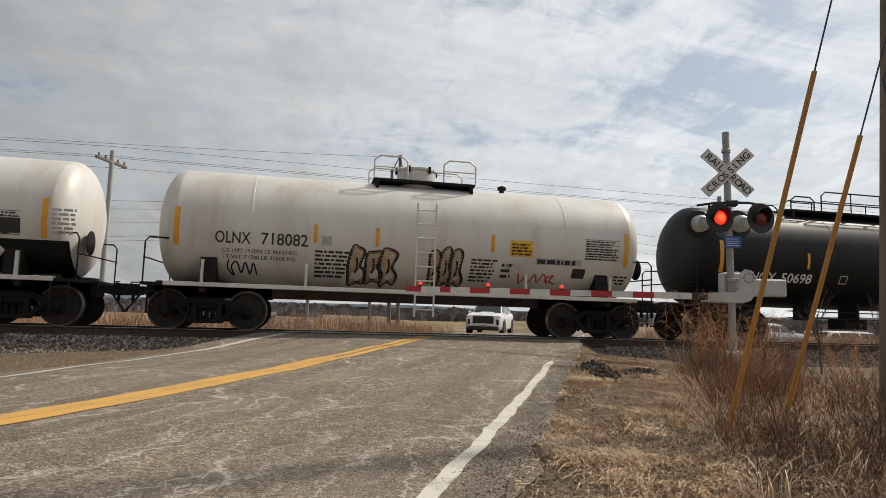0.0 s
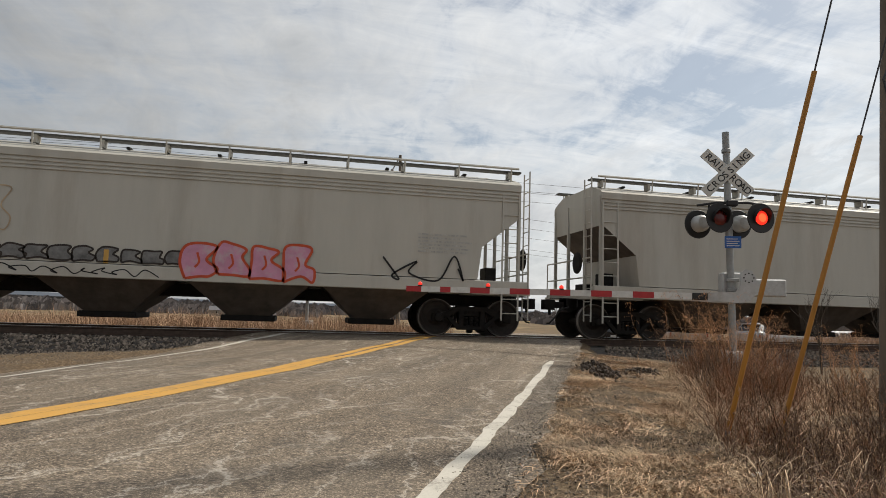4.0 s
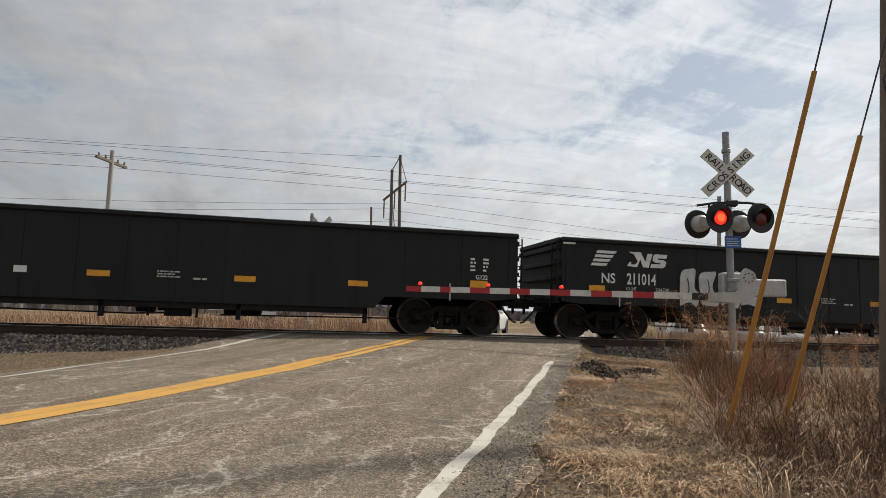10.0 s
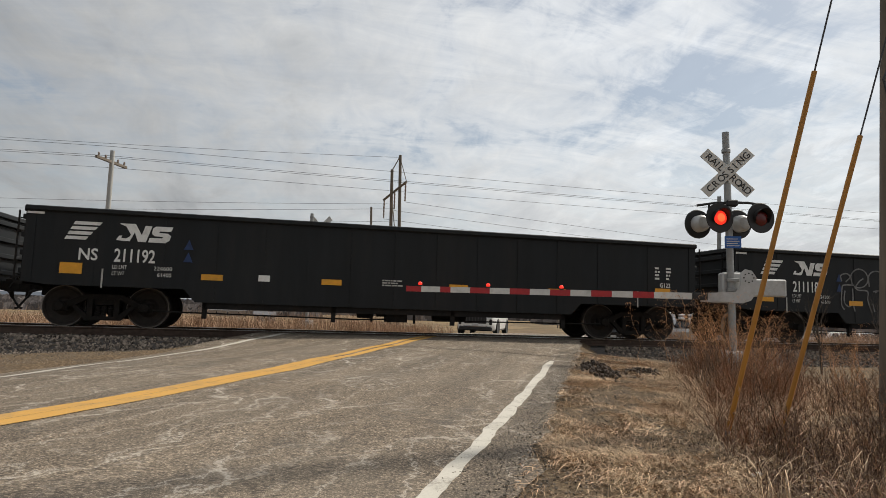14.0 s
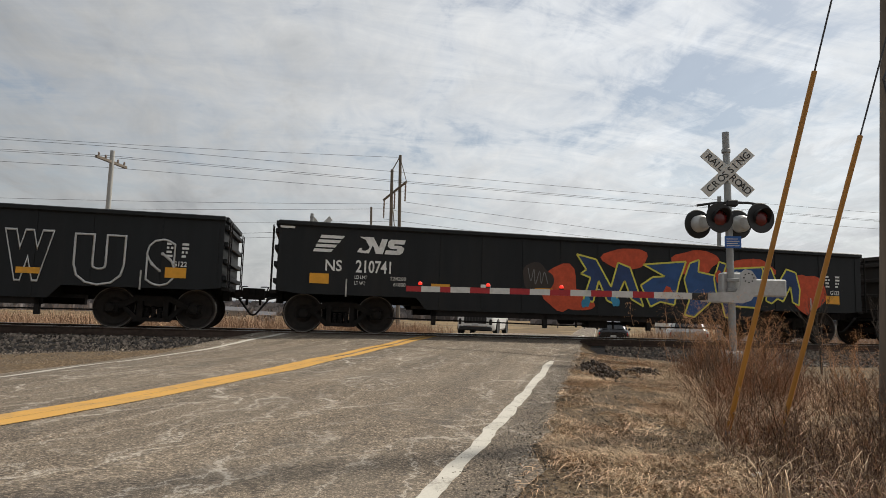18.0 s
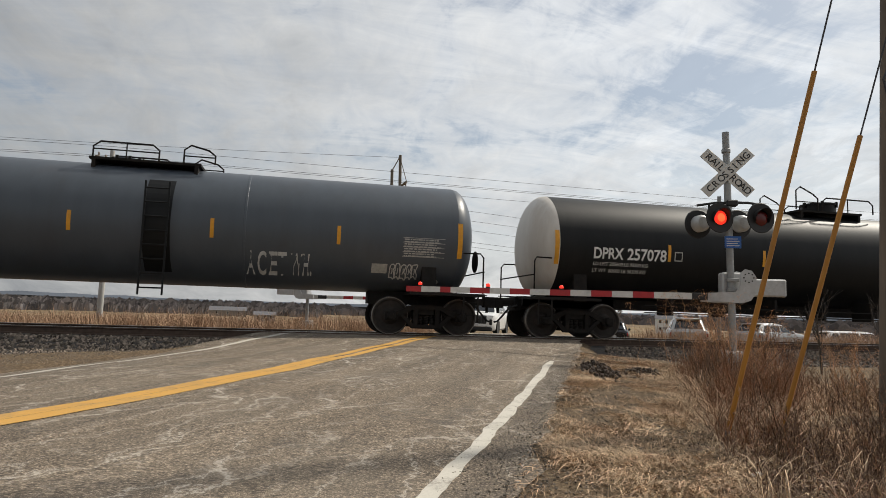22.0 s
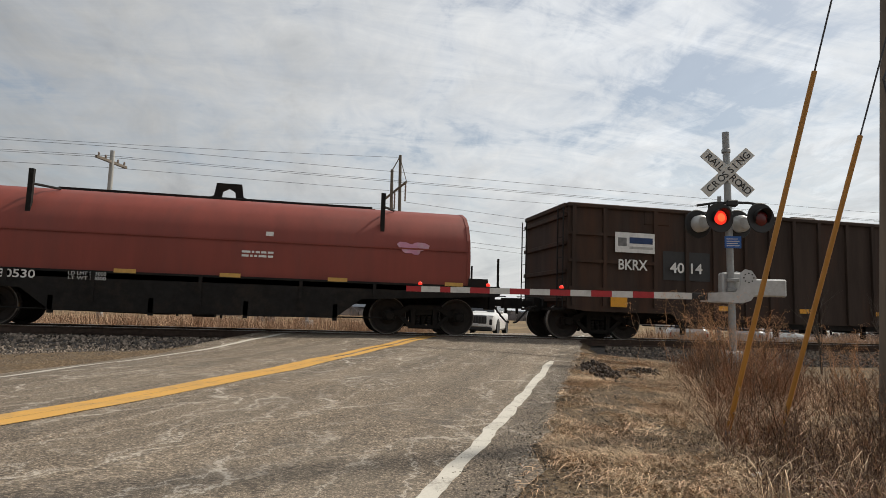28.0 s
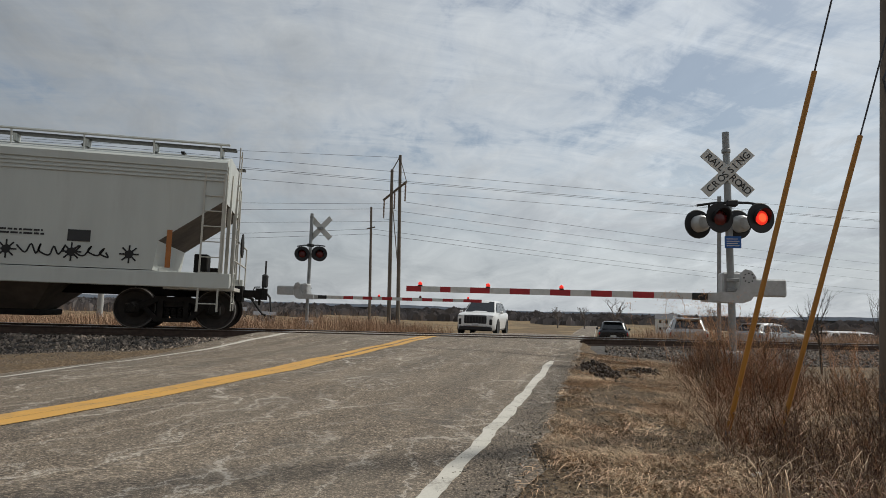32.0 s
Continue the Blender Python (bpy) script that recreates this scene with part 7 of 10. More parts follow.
def valve_dome(car, x, r, z1, M, label=""):
    bm = bmesh.new()
    lathe(bm, [(3.75, r), (z1 - 0.05, r), (z1 - 0.05, r * 1.06), (z1, r * 1.06), (z1 + 0.02, r * 0.5)], "z", 24, (x, 0, 0))
    d = smooth(part("valve_dome", bm, M, car, label), 0.7)
    for k in range(6):
        a = k * math.tau / 6
        part("dome_bolt", bx(x + r * 1.04 * math.cos(a) - 0.03, x + r * 1.04 * math.cos(a) + 0.03, r * 1.04 * math.sin(a) - 0.03, r * 1.04 * math.sin(a) + 0.03, z1 - 0.13, z1 + 0.04), M_STEEL, d)


def top_deck(car, x0, x1, M, z=3.92):
    part("top_walkway", bx(x0, x1, -0.75, 0.75, z - 0.06, z), M, car, "open steel walkway")
    for x in (x0 + 0.1, x1 - 0.1):
        part("walkway_bracket", bx(x - 0.04, x + 0.04, -0.75, 0.75, z - 0.32, z - 0.06), M, car)


def loop_rail(car, x0, x1, z1, M, z0=3.92, ys=(-0.75, 0.75), mid=True, slope=0.0):
    for yy in ys:
        bm = bmesh.new()
        tube(bm, [(x0, yy, z0), (x0, yy, z1 - 0.12 - slope), (x0 + 0.15, yy, z1 - slope), (x1 - 0.15, yy, z1), (x1, yy, z1 - 0.12), (x1, yy, z0)], 0.022, 6)
        if mid:
            zm = (z0 + z1) / 2
            tube(bm, [(x0, yy, zm), (x1, yy, zm)], 0.016, 6)
        n = int((x1 - x0) / 1.3)
        for k in range(1, n + 1):
            x = x0 + (x1 - x0) * k / (n + 1)
            tube(bm, [(x, yy, z0), (x, yy, z1 - slope * 0.5)], 0.018, 6)
        part("handrail", bm, M, car)


# ---- covered hoppers ----
def hopper(name, label, P, M, bays, x0=0.92, slope=((1.0, 3.2), (1.8, 2.16), (1.9, 1.40)), sill=(1.08, 1.38), roof=4.24, tc=1.97, seams=(), lines=3, M_low=None, M_sill=None):
    """A covered hopper: body with sloped ends, trough roof, discharge bays and open end platforms."""
    car = new_car(name, label)
    left = list(slope)
    right = [(P - a, b) for a, b in reversed(slope)]
    outline = [(x0, 3.62)] + left + right + [(P - x0, 3.62)]
    bm = bmesh.new()
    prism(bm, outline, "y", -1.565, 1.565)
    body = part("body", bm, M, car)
    body.data.materials.append(M_GRIMESHADE)       # brake dust plus shade put into the colour, on sheets sloping over the trucks
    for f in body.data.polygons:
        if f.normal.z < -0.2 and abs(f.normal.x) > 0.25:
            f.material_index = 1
    bm = bmesh.new()
    prism(bm, [(-1.565, 3.622), (-1.60, 3.64), (-1.60, 3.80), (-1.50, 3.88), (-0.95, 4.06), (0.95, 4.06), (1.50, 3.88), (1.60, 3.80), (1.60, 3.64), (1.565, 3.622)], "x", x0, P - x0)
    part("roof", bm, M, car)
    for k in range(lines):
        z = 3.56 - k * 0.085
        for s in (-1, 1):
            part("side_stringer", bx(x0 + 0.02, P - x0 - 0.02, min(s * 1.565, s * 1.59), max(s * 1.565, s * 1.59), z - 0.022, z + 0.022, 0.006), M, car)
    for x in seams:
        part("side_seam", bx(x - 0.02, x + 0.02, -1.571, -1.5655, sill[1] + 0.02, 3.35), M_HOPSEAM, car)
    for s in (-1, 1):
        a, b = sorted((s * 1.36, s * 1.60))
        part("side_sill", bx(0.72, P - 0.72, a, b, sill[0], sill[1], 0.012), M_sill or M, car)
        a, b = sorted((s * 0.98, s * 1.22))
        part("running_board", bx(x0 - 0.12, P - x0 + 0.12, a, b, roof - 0.04, roof), M_GRATE, car, "open steel running board")
        for k in range(13):
            x = x0 + 0.2 + k * (P - 2 * x0 - 0.4) / 12
            part("board_bracket", bx(x - 0.03, x + 0.03, a, b, 4.03, roof - 0.04), M, car)
        bm = bmesh.new()
        for k in range(13):
            x = x0 + 0.2 + k * (P - 2 * x0 - 0.4) / 12
            tube(bm, [(x, s * 1.34, 3.92), (x, s * 1.38, roof + 0.02)], 0.02, 5)
        tube(bm, [(x0, s * 1.38, roof + 0.03), (P - x0, s * 1.38, roof + 0.03)], 0.03, 5)
        part("edge_rail", bm, M, car)
    bm = bmesh.new()
    box(bm, x0 + 0.5, P - x0 - 0.5, -0.42, 0.42, 4.06, 4.20, 0.03)
    hatch = part("hatch_cover", bm, M, car)
    for k in range(8):
        x = x0 + 1.2 + k * (P - 2 * x0 - 2.4) / 7
        part("hatch_bar", bx(x - 0.04, x + 0.04, -0.5, 0.5, 4.20, 4.25), M_STEEL, hatch)
    Ml = M_low or M
    for (a, b, c, d) in bays:
        bm = bmesh.new()
        top = [bm.verts.new(v) for v in ((a, -1.42, sill[0] + 0.02), (b, -1.42, sill[0] + 0.02), (b, 1.42, sill[0] + 0.02), (a, 1.42, sill[0] + 0.02))]
        low = [bm.verts.new(v) for v in ((c, -0.62, 0.36), (d, -0.62, 0.36), (d, 0.62, 0.36), (c, 0.62, 0.36))]
        for i in range(4):
            bm.faces.new((top[i], top[(i + 1) % 4], low[(i + 1) % 4], low[i]))
        bm.faces.new(top), bm.faces.new(low[::-1])
        bmesh.ops.recalc_face_normals(bm, faces=bm.faces[:])
        bay = part("discharge_bay", bm, M_GRIMESHADE, car, "brown discharge bay, grime and shade in its colour")
        part("outlet_gate", bx(c - 0.12, d + 0.12, -0.68, 0.68, 0.22, 0.36, 0.02), M_STEEL, bay)
    part("centre_sill", bx(0.55, P - 0.55, -0.24, 0.24, 0.76, 1.06), M_STEEL, car)
    for ex, d in ((0.62, 1), (P - 0.62, -1)):
        part("end_platform", bx(*sorted((ex, ex + d * 1.5)), -1.52, 1.52, sill[0] - 0.04, sill[0] + 0.04), Ml, car)
        for yy in (-1.5, -0.55, 0.55, 1.5):
            part("end_post", bx(*sorted((ex + d * 0.28, ex + d * 0.36)), yy - 0.035, yy + 0.035, sill[0], 3.72), Ml, car)
        bm = bmesh.new()
        tube(bm, [(ex + d * 0.06, -1.5, 1.6), (ex + d * 0.06, 1.5, 1.6)], 0.02, 6)
        tube(bm, [(ex + d * 0.06, -1.5, 2.1), (ex + d * 0.06, 1.5, 2.1)], 0.02, 6)
        for yy in (-1.5, 0, 1.5):
            tube(bm, [(ex + d * 0.06, yy, 1.1), (ex + d * 0.06, yy, 2.1)], 0.018, 6)
        part("end_rail", bm, Ml, car)
        part("ladder", cached("hopper_ladder_" + Ml.name, lambda: make_ladder(0.42, 0.45, 4.2, 11), Ml), None, car, "", pose(ex + d * 0.05, -1.30, 0, 0, 0, 90))
        part("side_ladder", cached("hopper_side_ladder_" + Ml.name, lambda: make_ladder(0.42, 0.42, 3.55, 9), Ml), None, car, "", pose(ex + d * 0.55, -1.585, 0))
        part("brake_cylinder", bx(*sorted((ex + d * 0.7, ex + d * 1.0)), -0.9, -0.4, sill[0] + 0.04, 1.75, 0.02), M_STEEL, car)
        part("air_reservoir", bx(*sorted((ex + d * 0.6, ex + d * 0.95)), 0.2, 0.7, sill[0] + 0.04, 1.5, 0.02), M_STEEL, car)
        bm = bmesh.new()
        lathe(bm, [(0, 0.2), (0.02, 0.29), (0.04, 0.29), (0.05, 0.2)], "x", 18, (ex - d * 0.02, -0.75, 2.0))
        part("brake_wheel", bm, M_STEEL, car)
    add_truck(car, tc), add_truck(car, P - tc), add_ends(car, P)
    return car


M_GRATE = mat("running_board_steel", (0.10, 0.10, 0.095), 0.6, 0.4, 0.25, 14.0, 0.2)

# ---- the train, car by car ----
TRAIN = []


def placard(car, x, z, r, material, bar):
    bm = bmesh.new()
    bm.faces.new([bm.verts.new((x + a * r, 0, z + b * r)) for a, b in ((-1, 0), (0, -1), (1, 0), (0, 1))])
    bend_on(bm, TR + 0.02, TZ)
    p_ = part("hazard_placard", bm, material, car, "diamond hazard placard")
    on_tank(car, "placard_bar", x - r * 0.45, x + r * 0.45, z - r * 0.14, z + r * 0.14, bar, lift=0.03)


def build_white_tanks():
    # leading white tank with a black lower half, seen from its trailing end
    for name, c in (("tank_car", -125.3), ("tank_car", -111.55)):
        second = c > -118
        car = tank(name, "dirty white tank car with graffiti and a centre ladder" if second else "white tank car with a black lower belly", 13.75, 0.72, M_TANKWHITE, seams=(2.9, 10.7))
        Mw = M_TANKWHITE
        valve_dome(car, 6.95, 0.52, 4.32, Mw, "white valve dome with bolts")
        top_deck(car, 5.75, 8.4, M_STEEL)
        for a, b in ((5.75, 6.6), (7.55, 8.4)):
            loop_rail(car, a, b, 4.50, Mw)
        bm = make_ladder(0.46, 0.45, 3.2, 8, 0.018)
        part("ladder", bm, Mw, car, "white side ladder", pose(7.0, -1.52, 0))
        bm = make_ladder(0.40, 3.2, 4.0, 3, 0.018)
        part("ladder", bm, Mw, car, "", pose(7.0, -1.05, 0, -35))
        bm = bmesh.new()
        lathe(bm, [(3.82, 0.07), (3.98, 0.07), (3.98, 0.12), (4.06, 0.12), (4.09, 0.04)], "z", 12, (9.35, 0, 0))
        part("vent_valve", bm, M_STEEL, car)
        for s in (-1, 1):
            part("side_sill", bx(1.1, 12.65, *sorted((s * 1.28, s * 1.46)), 0.98, 1.08, 0.01), Mw, car, "white running board along the side")
        for x in (1.9, 4.2, 9.6, 11.9):
            part("sill_bracket", bx(x - 0.03, x + 0.03, -1.42, -1.34, 1.05, 1.6), Mw, car)
            part("under_beam", bx(x - 0.06, x + 0.06, -1.3, 1.3, 0.86, 0.98), M_RUSTBRN, car)
        part("centre_sill", bx(0.7, 13.05, -0.3, 0.3, 0.78, 1.12), M_RUSTBRN, car)
        reflectors(car, (4.33, 5.79, 8.68), big=(1.24, 12.30))
        if second:
            tank_words(car, "OLNX", 2.12, 2.01, 0.26, M_BLACKPT, 0.78, 0.004)
            tank_words(car, "718082", 3.13, 2.01, 0.27, M_BLACKPT, 1.06, 0.004)
            tank_words(car, "LD LMT 191000 LB 86600 KG", 2.29, 1.80, 0.09, M_BLACKPT, 1.66)
            tank_words(car, "LT WT 71700 LB 32600 KG", 2.29, 1.66, 0.09, M_BLACKPT, 1.62)
            for x0, x1, z0, z1, r in ((4.38, 5.25, 1.33, 1.98, 7), (8.2, 8.9, 1.38, 1.96, 7), (9.0, 9.3, 1.5, 1.9, 3), (12.1, 12.5, 1.45, 1.7, 3)):
                dashes(car, x0, x1, z0, z1, r, M_BLACKPT, seed=int(x0 * 10), bend=BEND)
            on_tank(car, "caution_sign", 9.17, 9.78, 2.03, 2.43, M_YELSIGN, "yellow caution sign")
            dashes(car, 9.22, 9.74, 2.07, 2.39, 4, M_BLACKPT, seed=9, bend=(TR + 0.011, TZ))
            data_table(car, 11.19, 12.17, 2.05, 2.56, M_BLACKPT, 11)
            on_tank(car, "commodity_panel", 9.88, 11.12, 1.86, 2.02, M_DIMWHITE)
            dashes(car, 9.92, 11.1, 1.88, 2.0, 1, M_BLACKPT, seed=12, gap=0.1, bend=(TR + 0.011, TZ))
            on_tank(car, "stencil_panel", 10.92, 11.28, 1.56, 1.80, M_BLACKPT)
            on_tank(car, "stencil_panel", 4.52, 4.76, 2.05, 2.28, M_DIMWHITE)
            throw_up(car, 5.2, 6.35, 1.2, 2.08, 3, M_SPRAYBLK, M_SPRAYTAN, 4, 0.07, bend=BEND)
            throw_up(car, 7.15, 8.0, 1.2, 2.12, 3, M_SPRAYBLK, M_SPRAYTAN, 5, 0.07, bend=BEND)
            scrawl(car, 2.4, 3.1, 1.25, 1.68, M_SPRAYBLK, 3, 0.035, bend=BEND)
            scrawl(car, 9.4, 10.6, 1.36, 1.64, M_SPRAYRED, 6, 0.04, bend=BEND, n=10)
            scrawl(car, 9.05, 9.5, 1.70, 1.85, M_DIMWHITE, 16, 0.025, bend=BEND)
            placard(car, 12.05, 1.42, 0.2, M_WHITE, M_BLACKPT)
        else:
            on_tank(car, "black_belly", 0.9, 12.85, 1.06, 1.86, M_TANKBLK, "black painted belly", lift=0.004)
            data_table(car, 10.9, 11.9, 1.95, 2.45, M_BLACKPT, 13)
            on_tank(car, "stencil_panel", 10.9, 11.9, 1.98, 2.30, M_BLACKPT)
            dashes(car, 12.5, 13.0, 2.0, 2.6, 6, M_DIMWHITE, seed=14, bend=BEND)
            placard(car, 11.35, 1.62, 0.22, M_WHITE, M_BLACKPT)
        TRAIN.append((car, c))


def lpg_tank(c, label, M, mark, number, col, P=20.7, xs=(4.9, 7.58, 10.26, 12.76, 15.6), big=(1.38, 19.2)):
    car = tank("tank_car", label, P, 0.78, M, seams=(5.2, P - 5.3))
    tank_words(car, mark, 2.26, 1.71, 0.25, col, 0.95, 0.006)
    tank_words(car, number, 3.37, 1.71, 0.25, col, 1.0, 0.006)
    dashes(car, 2.27, 3.8, 1.46, 1.64, 2, M_DIMWHITE, seed=int(P * 10), bend=BEND)
    reflectors(car, xs, big=big)
    under_rail(car, 3.6, P - 3.6, 8)
    TRAIN.append((car, c))
    return car


def build_black_tanks():
    car = lpg_tank(-97.8, "long black pressure tank car with a roof walkway", M_TANKBLK, "SHQX", "50698", M_WHITE, P=19.6, xs=(4.15, 7.18, 9.72, 12.35, 15.04), big=(1.38, 18.3))
    valve_dome(car, 9.89, 0.45, 4.42, M_TANKBLK)
    top_deck(car, 4.23, 10.93, M_STEEL)
    loop_rail(car, 4.23, 5.03, 4.3, M_STEEL)
    loop_rail(car, 5.28, 9.47, 4.50, M_STEEL)
    loop_rail(car, 10.07, 10.97, 4.45, M_STEEL, slope=-0.05)
    on_tank(car, "stencil_panel", 5.30, 5.56, 1.73, 1.97, M_DIMWHITE)
    on_tank(car, "stencil_panel", 5.33, 5.53, 1.76, 1.94, M_TANKBLK, lift=0.009)
    on_tank(car, "caution_sign", 11.83, 12.56, 1.48, 1.74, M_ORGDARK, "dull orange caution sign")
    tank_words(car, "NON-ODORIZED", 12.85, 1.80, 0.10, M_WHITE, 0.72)
    tank_words(car, "LIQUEFIED PETROLEUM GAS", 12.85, 1.63, 0.10, M_WHITE, 1.12)
    data_table(car, 16.84, 17.91, 1.98, 2.42, M_DIMWHITE, 21)
    on_tank(car, "white_plate", 10.23, 10.56, 3.45, 3.54, M_WHITE)
    on_tank(car, "stencil_panel", 15.23, 15.79, 1.42, 1.66, M_DIMWHITE)
    on_tank(car, "stencil_panel", 15.26, 15.76, 1.45, 1.63, M_TANKBLK, lift=0.009)
    placard(car, 16.03, 1.42, 0.17, M_SPRAYPINK, M_REDSIGN)
    part("equipment_box", bx(5.6, 6.4, -1.1, -0.5, 0.45, 0.75, 0.02), M_STEEL, car)

    car = lpg_tank(-78.2, "long slate-grey pressure tank car with full-length roof rail", M_TANKDARK, "GATX", "75237", M_WHITE, P=20.3, xs=(4.6, 7.27, 10.0, 12.45, 15.3), big=(1.6, 18.9))
    valve_dome(car, 10.25, 0.44, 4.36, M_TANKDARK)
    top_deck(car, 8.96, 11.36, M_STEEL)
    loop_rail(car, 9.01, 9.91, 4.50, M_STEEL)
    loop_rail(car, 10.43, 11.33, 4.48, M_STEEL)
    loop_rail(car, 1.20, 8.91, 4.10, M_STEEL, ys=(-0.55,), mid=False)
    loop_rail(car, 11.41, 19.01, 4.10, M_STEEL, ys=(-0.55,), mid=False)
    part("roof_walk", bx(1.2, 19.0, -0.7, -0.35, 3.80, 3.84), M_STEEL, car)
    tank_words(car, "LD LMT 163000 LBS 73930 KGS", 2.26, 1.52, 0.085, M_DIMWHITE, 1.9)
    on_tank(car, "caution_sign", 14.41, 15.15, 1.80, 2.08, M_YELSIGN, "yellow caution sign")
    dashes(car, 14.46, 15.10, 1.84, 2.05, 3, M_BLACKPT, seed=23, bend=(TR + 0.011, TZ))
    tank_words(car, "LIQUEFIED", 16.07, 2.40, 0.10, M_WHITE, 0.55)
    tank_words(car, "PETROLEUM GAS", 15.91, 2.26, 0.10, M_WHITE, 0.85)
    tank_words(car, "NON-ODORIZED", 15.93, 2.12, 0.10, M_WHITE, 0.8)
    data_table(car, 17.62, 18.69, 1.85, 2.4, M_DIMWHITE, 24)
    on_tank(car, "stencil_panel", 4.5, 4.72, 1.72, 1.95, M_DIMWHITE)
    on_tank(car, "stencil_panel", 4.53, 4.69, 1.75, 1.92, M_TANKDARK, lift=0.009)
    dashes(car, 12.63, 13.26, 1.97, 2.03, 1, M_DIMWHITE, seed=25, bend=BEND)

    car = lpg_tank(-57.9, "long black pressure tank car with white sprayed tags", M_TANKBLK, "TEIX", "163336", M_OLDYEL, 20.2, xs=(4.4, 7.23, 9.9, 12.45, 15.3), big=(1.38, 18.9))
    valve_dome(car, 10.21, 0.46, 4.38, M_STEEL)
    top_deck(car, 9.03, 15.51, M_STEEL)
    loop_rail(car, 9.08, 9.72, 4.48, M_STEEL, slope=-0.08)
    loop_rail(car, 10.68, 14.53, 4.50, M_STEEL)
    loop_rail(car, 14.93, 15.57, 4.45, M_STEEL, mid=False, slope=0.15)
    scrawl(car, 4.7, 5.4, 1.6, 1.95, M_CHALK, 31, 0.03, bend=BEND)
    scrawl(car, 5.6, 6.3, 1.35, 1.9, M_CHALKDIM, 32, 0.05, bend=BEND)
    scrawl(car, 6.5, 8.2, 1.45, 1.85, M_CHALKDIM, 33, 0.035, bend=BEND, n=14)
    throw_up(car, 8.44, 9.88, 1.35, 1.95, 8, M_CHALK, None, 34, 0.03, bend=BEND)
    bm = bmesh.new()
    for cx in (10.22, 10.95):
        for k in range(3):
            r = 0.34 - 0.1 * k
            stroke(bm, [(cx + r * math.cos(a * 0.7), 1.80 + r * math.sin(a * 0.7)) for a in range(10)], 0.03, 0)
    for k in range(6):
        stroke(bm, [(10.08 + k * 0.18, 1.40), (10.13 + k * 0.18, 1.30), (10.23 + k * 0.18, 1.40)], 0.025, 0)
    bend_on(bm, *BEND)
    part("graffiti_face", bm, M_CHALK, car, "white sprayed goggle-eyed doodle")
    tank_words(car, "3/20", 11.31, 1.70, 0.2, M_CHALK, 0.55)
    scrawl(car, 11.23, 12.09, 1.38, 1.55, M_CHALK, 35, 0.025, bend=BEND)
    scrawl(car, 13.23, 14.33, 1.5, 1.85, M_CHALKDIM, 36, 0.03, bend=BEND)
    on_tank(car, "caution_sign", 15.38, 16.06, 1.92, 2.35, M_YELSIGN, "yellow caution sign")
    dashes(car, 15.43, 16.01, 1.97, 2.3, 4, M_BLACKPT, seed=26, bend=(TR + 0.011, TZ))
    on_tank(car, "caution_sign", 17.72, 18.81, 1.92, 2.42, M_ORGDARK, "rusted orange table")
    dashes(car, 17.75, 18.78, 1.95, 2.4, 6, M_TANKBLK, seed=27, bend=(TR + 0.011, TZ))
    on_tank(car, "stencil_panel", 15.74, 16.27, 1.32, 1.6, M_SPRAYPINK)
    on_tank(car, "stencil_panel", 17.01, 17.45, 1.5, 1.74, M_DIMWHITE)
    placard(car, 18.13, 1.4, 0.18, M_SPRAYPINK, M_REDSIGN)


def build_lead_hoppers():
    bays = [(3.2, 6.0, 4.1, 5.1), (6.9, 9.6, 7.7, 8.7), (10.0, 12.7, 10.8, 11.8), (13.0, 15.6, 13.8, 14.7)]
    car = hopper("covered_hopper", "dusty pale grey covered hopper with faded graffiti", 18.7, M_HOPTAN, bays, slope=((0.95, 2.95), (1.9, 2.2), (2.0, 1.40)), M_low=M_HOPTAN)
    decal(car, "number_panel", 2.75, 3.75, 2.35, 2.66, M_WHITE, label="white painted number panel")
    words(car, "ASOX", 2.85, 2.40, 0.2, M_BLACKPT, y=-1.58, fit=0.75, bold=0.008)
    words(car, "21225", 2.72, 1.92, 0.24, M_BLACKPT, fit=1.05, bold=0.010, space=1.15)
    dashes(car, 2.7, 3.6, 1.48, 1.70, 2, M_BLACKPT, seed=41)
    for x, z0, z1 in ((2.2, 1.42, 2.25), (5.3, 1.40, 1.75), (8.3, 1.40, 1.7), (11.4, 1.4, 1.7)):
        decal(car, "reflector", x, x + 0.1, z0, z1, M_OLDYEL)
    throw_up(car, 4.0, 6.4, 2.0, 2.95, 5, M_SPRAYTAN, None, 42, 0.03)
    throw_up(car, 4.9, 10.0, 1.42, 1.75, 11, M_COAL, M_CHALKDIM, 43, 0.04, inner=False)
    throw_up(car, 9.9, 12.8, 1.15, 1.98, 4, M_SPRAYRED, M_SPRAYPINK, 44, 0.06, y=-1.604)
    scrawl(car, 2.0, 3.6, 1.12, 1.35, M_SPRAYBLK, 45, 0.03, y=-1.604, n=12)
    scrawl(car, 5.5, 9.5, 1.12, 1.32, M_SPRAYBLK, 46, 0.025, y=-1.604, n=20)
    scrawl(car, 14.2, 16.6, 1.2, 1.95, M_SPRAYBLK, 47, 0.045, y=-1.604, n=6)
    decal(car, "stencil_panel", 4.55, 4.78, 2.05, 2.28, M_DIMWHITE)
    dashes(car, 15.2, 16.6, 2.0, 2.5, 6, M_DIMWHITE, seed=48)
    TRAIN.append((car, -37.75))
    car = hopper("covered_hopper", "dusty pale grey covered hopper with open end platforms", 18.7, M_HOPTAN, bays, slope=((0.95, 2.95), (1.9, 2.2), (2.0, 1.40)), M_low=M_HOPTAN)
    TRAIN.append((car, -18.7))


